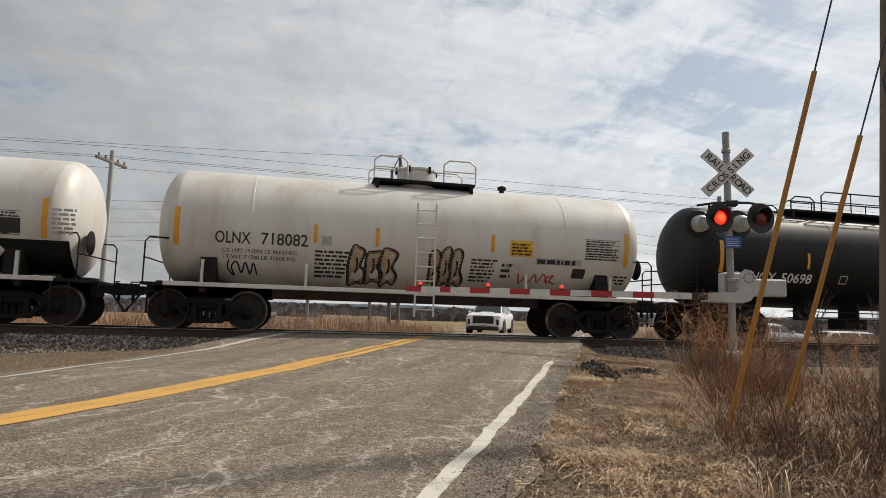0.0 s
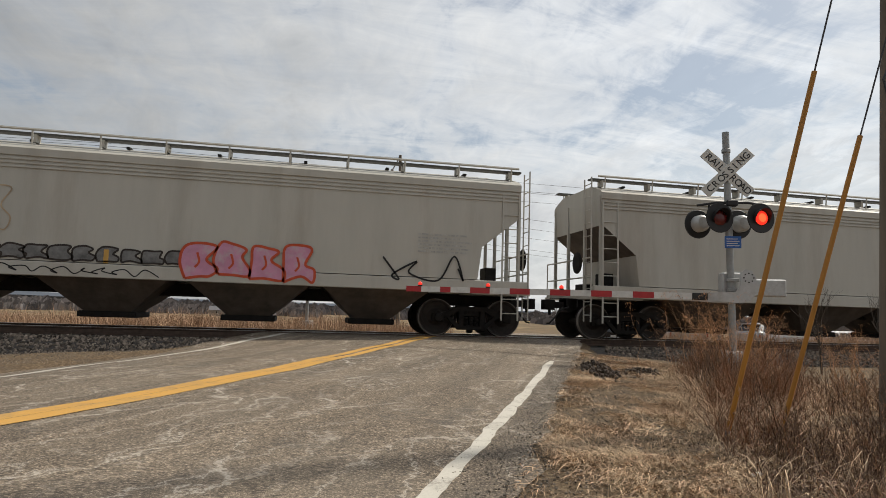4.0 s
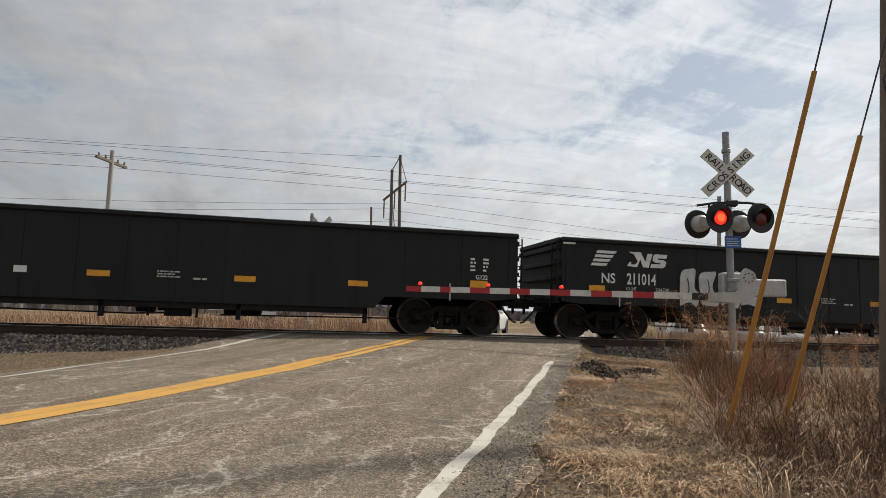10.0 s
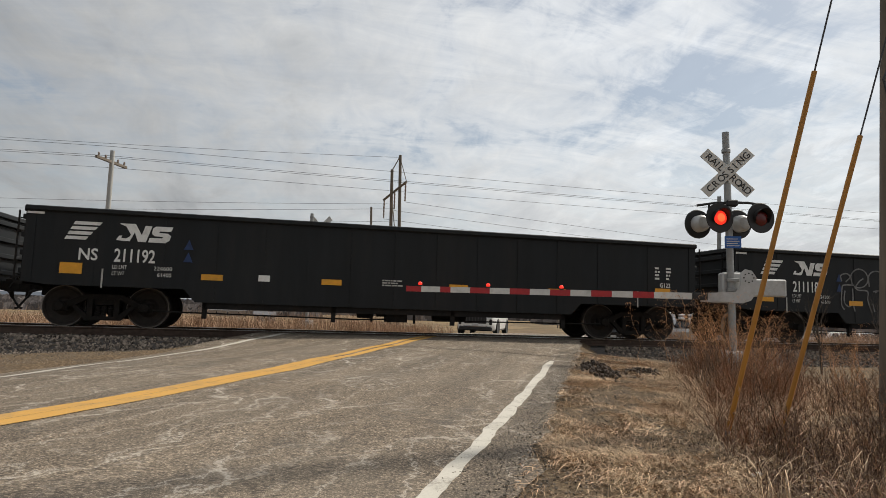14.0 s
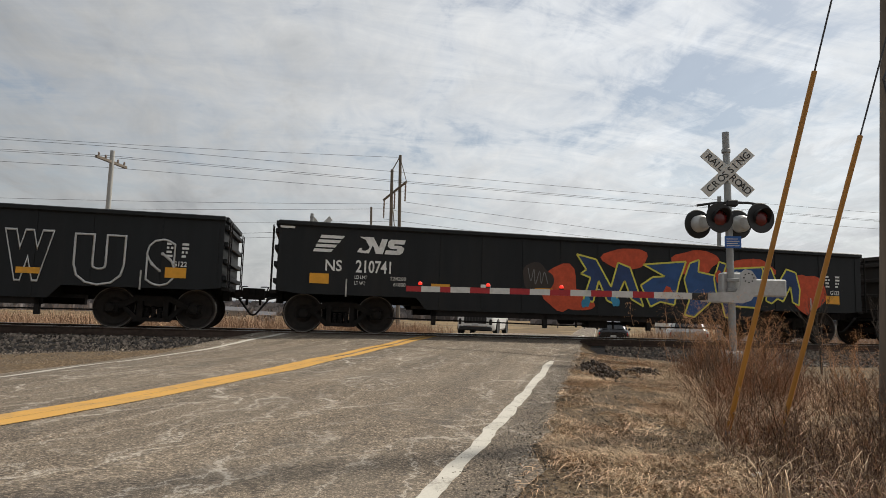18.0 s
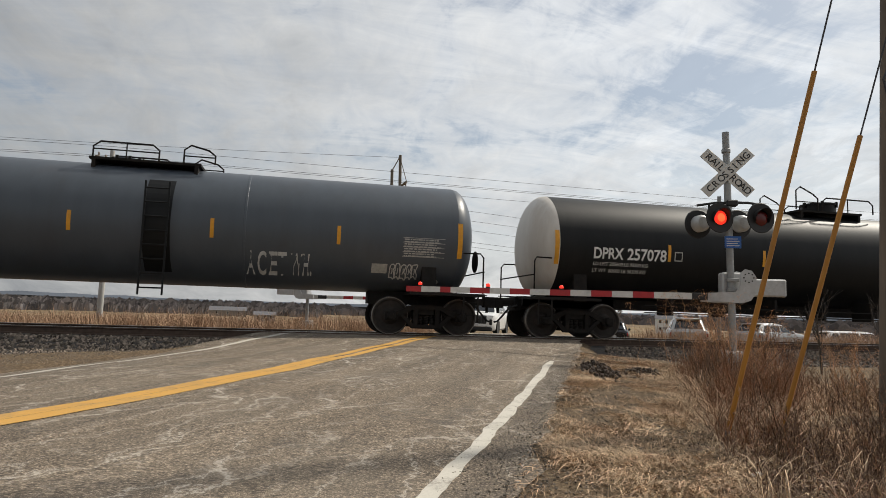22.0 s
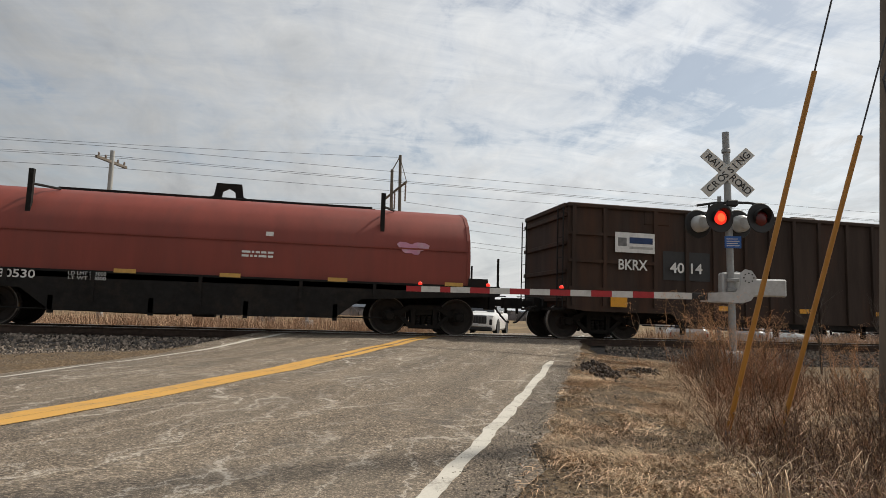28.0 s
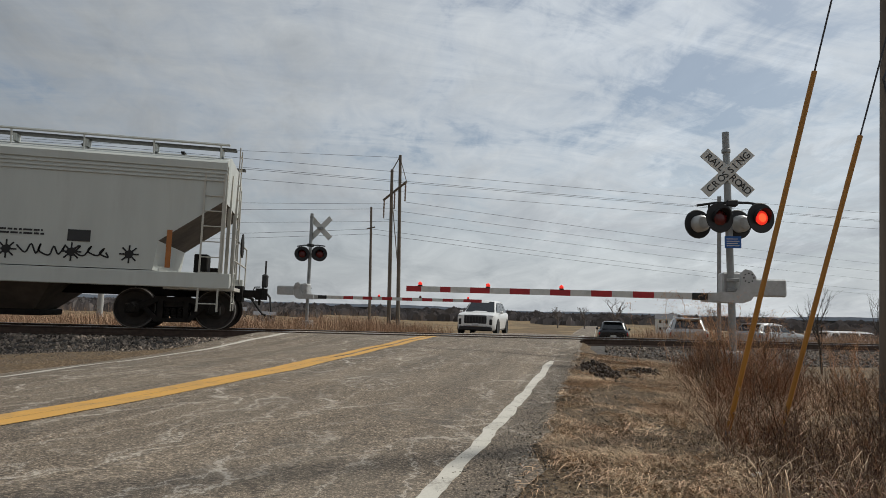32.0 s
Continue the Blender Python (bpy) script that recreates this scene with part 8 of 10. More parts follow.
def build_gondolas():
    base = gon_standard()
    cars = [base] + [copy_thing(base, pose(0, 0, 0)) for _ in range(13)]
    info = [(0, "211129", "224300", "61700"), (17.15, "210789", "224300", "61700"), (51.45, "210732", "224300", "61700"), (68.6, "211272", "224600", "61400"),
            (85.75, "211094", "224200", "61800"), (102.9, "211014", "224200", "61800"), (120.05, "211471", "224000", "62000"), (137.2, "210979", "224200", "61800"),
            (154.35, "211315", "224800", "61200"), (171.5, "211192", "224600", "61400"), (188.65, "211118", "224500", "61500"), (205.8, None, None, None),
            (222.95, "211207", "224500", "61500"), (240.1, "211119", "224300", "61700")]
    by = {}
    for car, (c, num, ld, lt) in zip(cars, info):
        if num:
            gon_marks(car, num, ld, lt)
        else:
            logo_shapes(car)
        TRAIN.append((car, c))
        by[num] = car
    for num, c, ld, lt in (("210741", 257.25, "224200", "61800"), ("211062", 308.65, "224500", "61500")):
        car = copy_thing(base, pose(0, 0, 0))
        for ch in [o for o in car.children if o.name.split(".")[0] in ("lettering", "emblem_bar", "emblem_plate")]:
            bpy.data.objects.remove(ch)
        gon_marks(car, num, ld, lt)
        TRAIN.append((car, c))
        by[num] = car
    # what sets them apart: sprayed tags and pieces
    for x0, x1, z0, z1, sd in ((11.19, 11.85, 1.0, 1.5, 1), (13.43, 14.43, 1.1, 1.62, 2), (9.34, 9.9, 1.02, 1.4, 3)):
        throw_up(by["211129"], x0, x1, z0, z1, 4, M_TEAL, None, sd, 0.028)
    throw_up(by["210732"], 6.5, 7.5, 1.25, 1.65, 4, M_SPRAYNAVY, M_SPRAYNAVY, 4, 0.03)
    scrawl(by["210732"], 13.0, 14.6, 1.05, 1.4, M_CHALK, 5, 0.03, n=12)
    throw_up(by["210732"], 10.5, 11.3, 1.2, 1.6, 3, M_TEAL, None, 6, 0.025)
    spray(by["211272"], [[(0, 12), (0, 35), (8, 58), (18, 62), (22, 40), (22, 18)], [(22, 50), (25, 98), (36, 97)], [(28, 4), (34, 20), (38, 60), (40, 90)], [(40, 90), (48, 100), (56, 85)],
                         [(34, 55), (42, 62), (50, 45), (56, 25), (60, 5)], [(56, 85), (64, 98), (72, 90)], [(72, 90), (61, 72), (56, 55), (60, 40)], [(64, 52), (74, 52), (80, 35), (80, 8)]],
          3.9, 7.05, 0.9, 2.15, M_CHALK)
    spray(by["211272"], [[(72, 85), (82, 98), (92, 82), (94, 96)], [(86, 70), (94, 74), (100, 60), (96, 42), (88, 32), (97, 28), (98, 14), (87, 2)], [(6, 45), (6, 18)], [(4, 38), (20, 38)], [(13, 50), (13, 5)], [(18, 48), (18, 18)]],
          3.9, 7.05, 0.9, 2.15, M_CHALK)
    swollen_word(by["211272"], 11.1, 14.6, 0.92, 2.35, M_CHALK)
    scrawl(by["211272"], 8.6, 9.3, 1.45, 1.8, M_CHALKDIM, 9, 0.025)
    throw_up(by["211014"], 3.85, 6.28, 0.9, 2.0, 4, M_SPRAYBLK, M_CHALK, 10, 0.035)
    words(by["211014"], "WH", 6.46, 1.32, 0.2, M_CHALK, fit=0.42)
    scrawl(by["211014"], 13.4, 14.6, 1.25, 1.72, M_CHALK, 11, 0.03, n=12)
    spray(by["211471"], [[(2, 76), (22, 82)], [(22, 82), (30, 52), (48, 62)], [(48, 62), (44, 86), (62, 90)], [(62, 90), (70, 74), (98, 100)], [(98, 100), (80, 58), (90, 30), (78, 4)], [(78, 4), (50, 10), (26, 2)], [(26, 2), (2, 76)],
                         [(42, 26), (46, 42), (60, 40), (56, 22), (42, 26)]], 13.45, 14.6, 1.0, 2.1, M_CHALK, 0.075)
    scrawl(by["211471"], 9.8, 10.7, 1.25, 1.55, M_CHALKDIM, 13, 0.03)
    swollen_word(by["210979"], 4.9, 8.9, 0.95, 2.25, M_CHALK)
    swollen_word(by["211118"], 3.95, 7.1, 0.9, 2.18, M_CHALKDIM)
    bm = bmesh.new()
    blob(bm, 9.08, 1.45, 0.42, 0.38, -1.574, 3, 0.05)
    part("graffiti_blob", bm, M_SPRAYPINK, by["211118"], "faded pink sprayed disc")
    bm = bmesh.new()
    for k in range(2):
        bm.faces.new([bm.verts.new((3.8 + a, -1.574, 1.5 + k * 0.28 + b)) for a, b in ((0, 0), (0.2, 0), (0.1, 0.22))])
    tri = part("stencil_mark", bm, M_SPRAYNAVY, by["211315"], "blue triangle marks")
    part("stencil_mark", tri.data, None, by["211192"], "blue triangle marks")
    part("stencil_mark", tri.data, None, by["211118"], "blue triangle marks")
    # a long run of outlined capitals
    for ch, x0, x1, z0, z1 in (("T", 3.95, 4.75, 0.97, 2.06), ("H", 5.04, 5.94, 0.92, 2.06), ("E", 6.2, 7.04, 0.9, 2.05), ("Y", 7.38, 8.31, 0.94, 2.08), ("K", 8.53, 9.46, 0.92, 2.06),
                               ("N", 9.69, 10.63, 0.96, 1.98), ("O", 10.86, 11.66, 0.93, 1.95), ("W", 12.05, 13.02, 0.98, 2.06), ("U", 13.40, 14.45, 0.95, 2.03), ("S", 14.85, 15.5, 0.98, 1.98)):
        part("graffiti_letter", outline_mesh(ch, (z1 - z0 - 0.22) / 0.7, 0.115, 0.024, M_CHALK, x1 - x0), None, by["211119"], "white outlined sprayed capital", pose(x0 + 0.09, -1.576, z0 + 0.11))
    # a red, navy and yellow piece
    car = by["210741"]
    bm = bmesh.new()
    for k, (cx, cz, rx, rz) in enumerate(((7.5, 1.3, 0.5, 0.55), (9.3, 2.1, 0.6, 0.3), (11.3, 2.1, 0.7, 0.33), (13.0, 2.0, 0.7, 0.3), (14.8, 1.4, 0.5, 0.6), (7.9, 1.0, 0.6, 0.25))):
        blob(bm, cx, cz, rx, rz, -1.573 - k * 0.0004, k, 0.2)
    part("graffiti_cloud", bm, M_SPRAYRED, car, "red sprayed cloud")
    jag_m = ((2, 98), (30, 90), (52, 40), (62, 86), (80, 78), (100, 5), (82, 18), (72, 52), (56, 8), (46, 14), (34, 50), (26, 10), (12, 14), (22, 55), (8, 62), (16, 70))
    jag_a = ((5, 85), (95, 95), (80, 55), (70, 10), (40, 15), (20, 5), (0, 45), (25, 62), (50, 64))
    jag_b = ((20, 92), (45, 100), (42, 76), (90, 70), (100, 40), (70, 15), (30, -12), (5, -8), (18, 20), (5, 60))
    jag_i = ((0, 65), (30, 98), (70, 94), (50, 70), (88, 20), (100, -12), (60, -10), (40, 20), (10, 40))
    jag_z = ((0, 85), (100, 92), (90, 60), (52, 42), (100, 42), (85, 10), (10, 12), (0, 30), (42, 60), (5, 62))
    jag_n = ((0, 92), (25, 90), (40, 58), (65, 90), (90, 84), (100, 50), (96, 18), (80, 24), (75, 55), (55, 25), (40, 30), (25, 20), (10, 25), (15, 60))
    for k, (shape, xa, xb) in enumerate(((jag_m, 7.90, 9.80), (jag_a, 9.72, 11.10), (jag_b, 10.92, 12.05), (jag_i, 11.86, 12.40), (jag_z, 12.28, 13.40), (jag_n, 13.32, 14.52))):
        block_letter(car, shape, xa, xb, 0.82, 2.18, (M_SPRAYNAVY, M_SPRAYDEEP)[k in (1, 2, 4)], M_SPRAYYEL, 0.045, -1.578 - 0.004 * (k % 2))
    for cx, cz in ((8.2, 0.95), (10.5, 1.3), (9.0, 1.0), (12.0, 1.75)):
        bm = bmesh.new()
        blob(bm, cx, cz, 0.11, 0.15, -1.588, int(cx * 7), 0.4)
        part("graffiti_blob", bm, M_SPRAYRED if cz > 1 else M_SPRAYBLUE, car)
    bm = bmesh.new()
    blob(bm, 6.9, 1.5, 0.4, 0.38, -1.574, 9, 0.2)
    part("graffiti_blob", bm, M_COAL, car)
    scrawl(car, 6.6, 7.2, 1.3, 1.75, M_CHALKDIM, 53, 0.02, y=-1.578)
    # block letters that fade from yellow to blue
    car = by["211062"]
    m, N, L, b = node_mat("spray_yellow_to_blue")
    tc_ = N.new("ShaderNodeTexCoord")
    sp = N.new("ShaderNodeSeparateXYZ")
    L.new(tc_.outputs["Object"], sp.inputs[0])
    L.new(ramp(N, L, sp.outputs[2], [(0.05, (0.62, 0.48, 0.40)), (0.30, (0.62, 0.55, 0.08)), (0.52, (0.42, 0.52, 0.07)), (0.70, (0.06, 0.36, 0.28)), (0.85, (0.03, 0.32, 0.38)), (1.0, (0.03, 0.20, 0.40))]), b.inputs["Base Color"])
    b.inputs["Roughness"].default_value = 0.7
    x = 4.42
    for ch, w in (("M", 1.25), ("E", 0.85), ("C", 0.85), ("R", 0.95), ("O", 0.95)):
        words(car, ch, x - 0.03, 1.10, 1.2, M_SPRAYBLK, y=-1.576, fit=w * 1.06, bold=0.09, name="graffiti_letter", label="black sprayed letter shadow")
        words(car, ch, x, 1.16, 1.1, m, y=-1.580, fit=w * 0.99, bold=0.055 if ch != "M" else 0.03, name="graffiti_letter", label="yellow to blue sprayed letter")
        x += w * 1.05
    for sx, sz in ((3.75, 1.6), (10.0, 1.65), (10.6, 1.9)):
        bm = bmesh.new()
        for k in range(4):
            a = k * math.pi / 4
            stroke(bm, [(sx - 0.14 * math.cos(a), sz - 0.14 * math.sin(a)), (sx, sz), (sx + 0.14 * math.cos(a), sz + 0.14 * math.sin(a))], 0.02, -1.578)
        part("graffiti_star", bm, M_SPRAYPINK, car)
    scrawl(car, 11.15, 11.7, 1.28, 1.65, M_CHALK, 54, 0.03)
    scrawl(car, 2.65, 3.12, 1.0, 1.22, M_CHALK, 55, 0.02, y=-1.578)


def build_other_gondolas():
    # taller plain black one
    car = gondola("gondola_car", "tall plain black gondola car with yellow strips", 17.15, 0.6, 2.85, M_GONBLK, [0.75, 2.0, 3.5, 4.75, 6.0, 7.1, 8.2, 9.3, 10.4, 11.6, 12.7, 13.9, 15.2, 16.4], sill=(0.80, 0.52), chord=0.05)
    words(car, "AOKX", 2.31, 1.82, 0.29, M_WHITE, fit=0.80, bold=0.006)
    words(car, "43333", 2.22, 1.39, 0.27, M_WHITE, fit=0.96, bold=0.008)
    words(car, "LD LMT  215300", 2.18, 0.98, 0.10, M_WHITE, fit=0.97)
    words(car, "LT WT   70700", 2.18, 0.80, 0.10, M_WHITE, fit=0.97)
    dashes(car, 0.65, 1.44, 0.84, 0.9, 1, M_DIMWHITE, seed=61)
    for x, z0, z1 in ((1.28, 0.99, 1.85), (4.54, 0.95, 1.40), (6.82, 0.98, 1.42), (9.86, 0.96, 1.39), (12.18, 0.96, 1.40), (15.6, 0.96, 1.8)):
        decal(car, "reflector", x, x + 0.11, z0, z1, M_YEL, label="yellow reflective strip")
    for q in (0, 1):
        decal(car, "stencil_panel", 3.80 + 0.03 * q, 4.03 - 0.03 * q, 1.63 + 0.03 * q, 1.87 - 0.03 * q, M_GONBLK if q else M_WHITE, y=-1.574 - 0.005 * q)
    TRAIN.append((car, 34.3))
    # weathered ribbed one with repainted patches
    car = gondola("gondola_car", "weathered ribbed dark gondola car with repainted white patches", 17.1, 0.6, 2.62, M_GONOLD, [0.8, 2.0, 3.34, 4.34, 5.37, 6.39, 7.37, 8.39, 9.38, 10.4, 11.42, 12.43, 13.45, 14.5, 16.3], 0.09, 0.11, sill=(0.72, 0.55))
    decal(car, "number_patch", 2.14, 3.14, 1.80, 2.10, M_WHITE, label="white paint patch")
    decal(car, "number_patch", 2.12, 3.22, 1.36, 1.68, M_WHITE, label="white paint patch")
    words(car, "NS", 2.45, 1.84, 0.22, M_BLACKPT, y=-1.580, fit=0.45, bold=0.02)
    words(car, "217067", 2.16, 1.41, 0.23, M_BLACKPT, y=-1.580, fit=1.0, bold=0.03)
    bm = bmesh.new()
    blob(bm, 3.86, 1.54, 0.2, 0.19, -1.574, 5, 0.25)
    blob(bm, 10.9, 1.84, 0.15, 0.1, -1.574, 6, 0.4)
    part("graffiti_blob", bm, M_SPRAYRED, car, "red sprayed blot")
    for x, w, z0, z1 in ((1.28, 0.17, 0.93, 1.39), (4.82, 0.09, 0.95, 1.34), (6.8, 0.11, 0.92, 1.38), (9.82, 0.1, 0.8, 1.38), (11.83, 0.1, 0.93, 1.07), (15.5, 0.17, 0.95, 1.4)):
        decal(car, "reflector", x, x + w, z0, z1, M_YEL, label="yellow reflective strip")
    dashes(car, 2.15, 3.1, 0.95, 1.2, 2, M_DIMWHITE, seed=62)
    for x in (0.75, 3.75, 12.3):
        decal(car, "paper_plate", x, x + 0.16, 0.85, 0.97, M_WHITE)
    TRAIN.append((car, 274.4))
    car = gondola("gondola_car", "weathered ribbed brown-black gondola car with scrawled tags", 17.15, 0.6, 2.60, M_GONOLD, [0.8, 2.0, 3.38, 4.43, 5.41, 6.41, 7.43, 8.42, 9.41, 10.41, 11.45, 12.5, 13.55, 14.6, 16.3], 0.09, 0.11, sill=(0.80, 0.60))
    decal(car, "number_patch", 2.73, 3.79, 1.15, 2.26, M_BLACKPT, label="black repainted number panel")
    words(car, "NS", 3.05, 1.89, 0.24, M_WHITE, y=-1.580, fit=0.43, bold=0.006)
    words(car, "210162", 2.75, 1.50, 0.28, M_WHITE, y=-1.580, fit=1.02, bold=0.008)
    words(car, "LD LMT", 2.77, 1.25, 0.08, M_DIMWHITE, y=-1.580, fit=0.3)
    for x0, x1, z0, z1 in ((1.86, 2.30, 1.24, 1.46), (4.15, 4.60, 1.05, 1.16), (15.3, 15.8, 1.2, 1.4)):
        decal(car, "reflector", x0, x1, z0, z1, M_YEL, label="yellow reflective plate")
    for k, (x0, x1, z0, z1) in enumerate(((7.6, 8.2, 0.75, 1.2), (9.6, 10.6, 0.9, 1.6), (10.7, 12.2, 1.3, 2.0), (9.3, 9.9, 0.7, 1.0), (13.0, 13.6, 0.7, 1.1), (12.0, 12.8, 0.75, 1.1))):
        scrawl(car, x0, x1, z0, z1, M_CHALKDIM if k % 2 else M_SPRAYTAN, 63 + k, 0.03, n=6)
    bm = bmesh.new()
    for k, (cx, cz, rx, rz) in enumerate(((3.9, 1.65, 0.3, 0.25), (5.0, 1.5, 0.32, 0.45), (8.9, 1.5, 0.3, 0.3), (1.6, 1.9, 0.3, 0.3))):
        blob(bm, cx, cz, rx, rz, -1.5725, k + 3, 0.5)
    part("rust_patch", bm, M_RUSTBRN, car, "rusty scraped patches")
    TRAIN.append((car, 291.5))
    # long ribbed dark green one
    ribs = [0.95, 2.58, 3.68] + [4.4 + 0.92 * k for k in range(14)] + [18.0, 20.2]
    car = gondola("gondola_car", "long ribbed dark green gondola car with chalk doodles", 21.15, 0.75, 2.62, M_GONGREEN, ribs, 0.09, 0.11, sill=(0.76, 0.52), tc=2.3)
    words(car, "3786", 2.82, 1.62, 0.26, M_WHITE, fit=0.68, bold=0.01)
    dashes(car, 3.0, 3.6, 2.04, 2.24, 1, M_DIMWHITE, seed=71, gap=0.1)
    words(car, "LD LMT 213600", 2.75, 0.98, 0.10, M_WHITE, fit=0.76)
    words(car, "LT WT 72400", 2.75, 0.83, 0.10, M_WHITE, fit=0.76)
    for x0, x1 in ((1.4, 2.3), (4.6, 5.02), (7.35, 7.8), (10.15, 10.66), (13.1, 13.55), (18.7, 19.7)):
        decal(car, "reflector", x0, x1, 0.81, 0.94, M_YEL, label="yellow reflective plate")
    for q in (0, 1):
        decal(car, "stencil_panel", 5.66 + 0.03 * q, 5.90 - 0.03 * q, 1.79 + 0.03 * q, 2.05 - 0.03 * q, M_GONGREEN if q else M_WHITE, y=-1.574 - 0.005 * q)
    bm = bmesh.new()
    stroke(bm, [(11.0, 1.0), (10.9, 1.5), (11.2, 1.75), (11.5, 1.45), (12.6, 1.3), (13.3, 1.1), (14.0, 1.25), (14.5, 1.9), (14.2, 2.0), (14.7, 1.6), (15.0, 1.65), (14.6, 1.35)], 0.018, -1.66)
    stroke(bm, [(11.0, 1.0), (11.8, 0.9), (12.3, 1.1), (12.7, 0.95), (13.4, 1.1)], 0.018, -1.66)
    stroke(bm, [(11.1, 1.75), (11.3, 2.1), (11.05, 2.2), (11.5, 2.1), (11.2, 1.8), (12.2, 1.7)], 0.018, -1.66)
    part("graffiti_tag", bm, M_CHALKDIM, car, "chalked whale doodle")
    scrawl(car, 9.9, 10.7, 1.0, 1.7, M_CHALKDIM, 72, 0.03, y=-1.66, n=12)
    scrawl(car, 12.8, 13.6, 1.45, 1.7, M_CHALK, 73, 0.02, y=-1.66, n=9)
    part("equipment_box", bx(5.3, 6.0, -1.4, -0.8, 0.30, 0.62, 0.02), M_STEEL, car)
    TRAIN.append((car, 363.65))


def build_grey_tanks():
    car = tank("tank_car", "blue-grey tank car with gold numbers and black ladder", 19.0, 0.75, M_TANKGREY, seams=(6.3, 12.6))
    tank_words(car, "UTLX", 2.55, 1.84, 0.25, M_OLDYEL, 0.95, 0.012)
    tank_words(car, "660946", 3.68, 1.81, 0.25, M_OLDYEL, 1.03, 0.006)
    dashes(car, 2.56, 3.95, 1.38, 1.68, 3, M_DIMWHITE, seed=81, bend=BEND)
    reflectors(car, (5.9, 8.88, 11.85, 14.71), big=(1.5, 17.66))
    part("ladder", make_ladder(0.5, 0.75, 3.3, 8, 0.018), M_TANKBLK, car, "black side ladder", pose(10.7, -1.50, 0))
    on_tank(car, "ladder_backing", 10.42, 11.0, 1.3, 3.4, M_TANKBLK, "black painted ladder backing")
    valve_dome(car, 9.6, 0.28, 4.05, M_TANKGREY)
    top_deck(car, 9.0, 11.45, M_STEEL)
    loop_rail(car, 9.08, 10.51, 4.28, M_STEEL)
    loop_rail(car, 11.06, 11.77, 4.25, M_STEEL, slope=-0.1)
    for k, ch in enumerate("ACET"):
        tank_words(car, ch, 12.67 + k * 0.235, 1.34, 0.52, M_CHALK, 0.2, 0.012)
    tank_words(car, "WH.", 13.67, 1.36, 0.48, M_CHALK, 0.5, 0.012)
    on_tank(car, "stencil_panel", 15.58, 15.96, 1.48, 1.70, M_DIMWHITE)
    throw_up(car, 16.02, 16.71, 1.36, 1.72, 5, M_CHALK, None, 82, 0.025, bend=BEND)
    data_table(car, 16.3, 17.34, 1.9, 2.35, M_DIMWHITE, 83)
    placard(car, 17.1, 1.32, 0.2, M_DIMWHITE, M_TANKGREY)
    TRAIN.append((car, 325.8))
    car = tank("tank_car", "black tank car with dusty cream ends and white numbers", 18.85, 0.79, M_TANKBLK, M_TANKWHITE, seams=())
    tank_words(car, "DPRX", 2.27, 2.10, 0.28, M_WHITE, 0.84, 0.010)
    tank_words(car, "257078", 3.23, 2.10, 0.29, M_WHITE, 1.13, 0.010)
    tank_words(car, "LD LMT 205600 LB 93200 KG", 2.29, 1.92, 0.09, M_WHITE, 1.55)
    tank_words(car, "LT WT  80600 LB 36500 KG", 2.29, 1.75, 0.09, M_WHITE, 1.52)
    reflectors(car, (4.41, 7.3, 11.63, 14.45), big=(1.21, 17.67))
    for q in (0, 1):
        on_tank(car, "stencil_panel", 4.60 + 0.03 * q, 4.84 - 0.03 * q, 2.12 + 0.03 * q, 2.37 - 0.03 * q, M_TANKBLK if q else M_DIMWHITE, lift=0.006 + 0.004 * q)
    on_tank(car, "caution_sign", 13.58, 14.26, 1.94, 2.33, M_YELSIGN, "yellow caution sign")
    dashes(car, 13.63, 14.21, 2.0, 2.29, 4, M_OLDYEL, seed=91, bend=(TR + 0.011, TZ))
    data_table(car, 16.53, 17.56, 2.1, 2.58, M_WHITE, 92)
    for x0, x1, z0, z1 in ((12.95, 14.75, 1.42, 1.74), (12.72, 12.95, 1.50, 1.70), (13.2, 14.3, 1.34, 1.42)):
        on_tank(car, "graffiti_patch", x0, x1, z0, z1, M_SPRAYHAZE, "grey sprayed patch")
    scrawl(car, 13.1, 14.5, 1.42, 1.75, M_TEAL, 93, 0.06, bend=(TR + 0.012, TZ), n=12)
    dashes(car, 11.72, 12.45, 1.62, 2.05, 5, M_DIMWHITE, seed=94, bend=BEND)
    dashes(car, 12.58, 13.19, 1.98, 2.08, 2, M_DIMWHITE, seed=95, bend=BEND)
    on_tank(car, "stencil_panel", 16.05, 16.48, 1.40, 1.64, M_WHITE)
    on_tank(car, "stencil_panel", 16.08, 16.25, 1.43, 1.61, M_TANKBLK, lift=0.01)
    on_tank(car, "stencil_panel", 16.28, 16.45, 1.43, 1.61, M_TANKBLK, lift=0.01)
    valve_dome(car, 10.46, 0.48, 4.26, M_TANKBLK)
    top_deck(car, 9.1, 11.3, M_STEEL)
    loop_rail(car, 9.0, 9.75, 4.4, M_STEEL, slope=-0.2)
    loop_rail(car, 9.9, 11.7, 4.32, M_STEEL, mid=False)
    part("centre_sill", bx(0.7, 18.1, -0.3, 0.3, 0.8, 1.08), M_STEEL, car)
    under_rail(car, 3.8, 15.0, 7)
    TRAIN.append((car, 344.8))
    tank_size(1.55, 2.60)
    car = tank("tank_car", "plain black tank car with white block numbers", 19.1, 0.75, M_TANKBLK, seams=())
    tank_words(car, "SHPX", 1.87, 1.67, 0.25, M_WHITE, 0.81, 0.012)
    tank_words(car, "222622", 3.01, 1.67, 0.25, M_WHITE, 1.21, 0.010)
    dashes(car, 1.84, 3.74, 1.42, 1.60, 2, M_DIMWHITE, seed=96, bend=BEND)
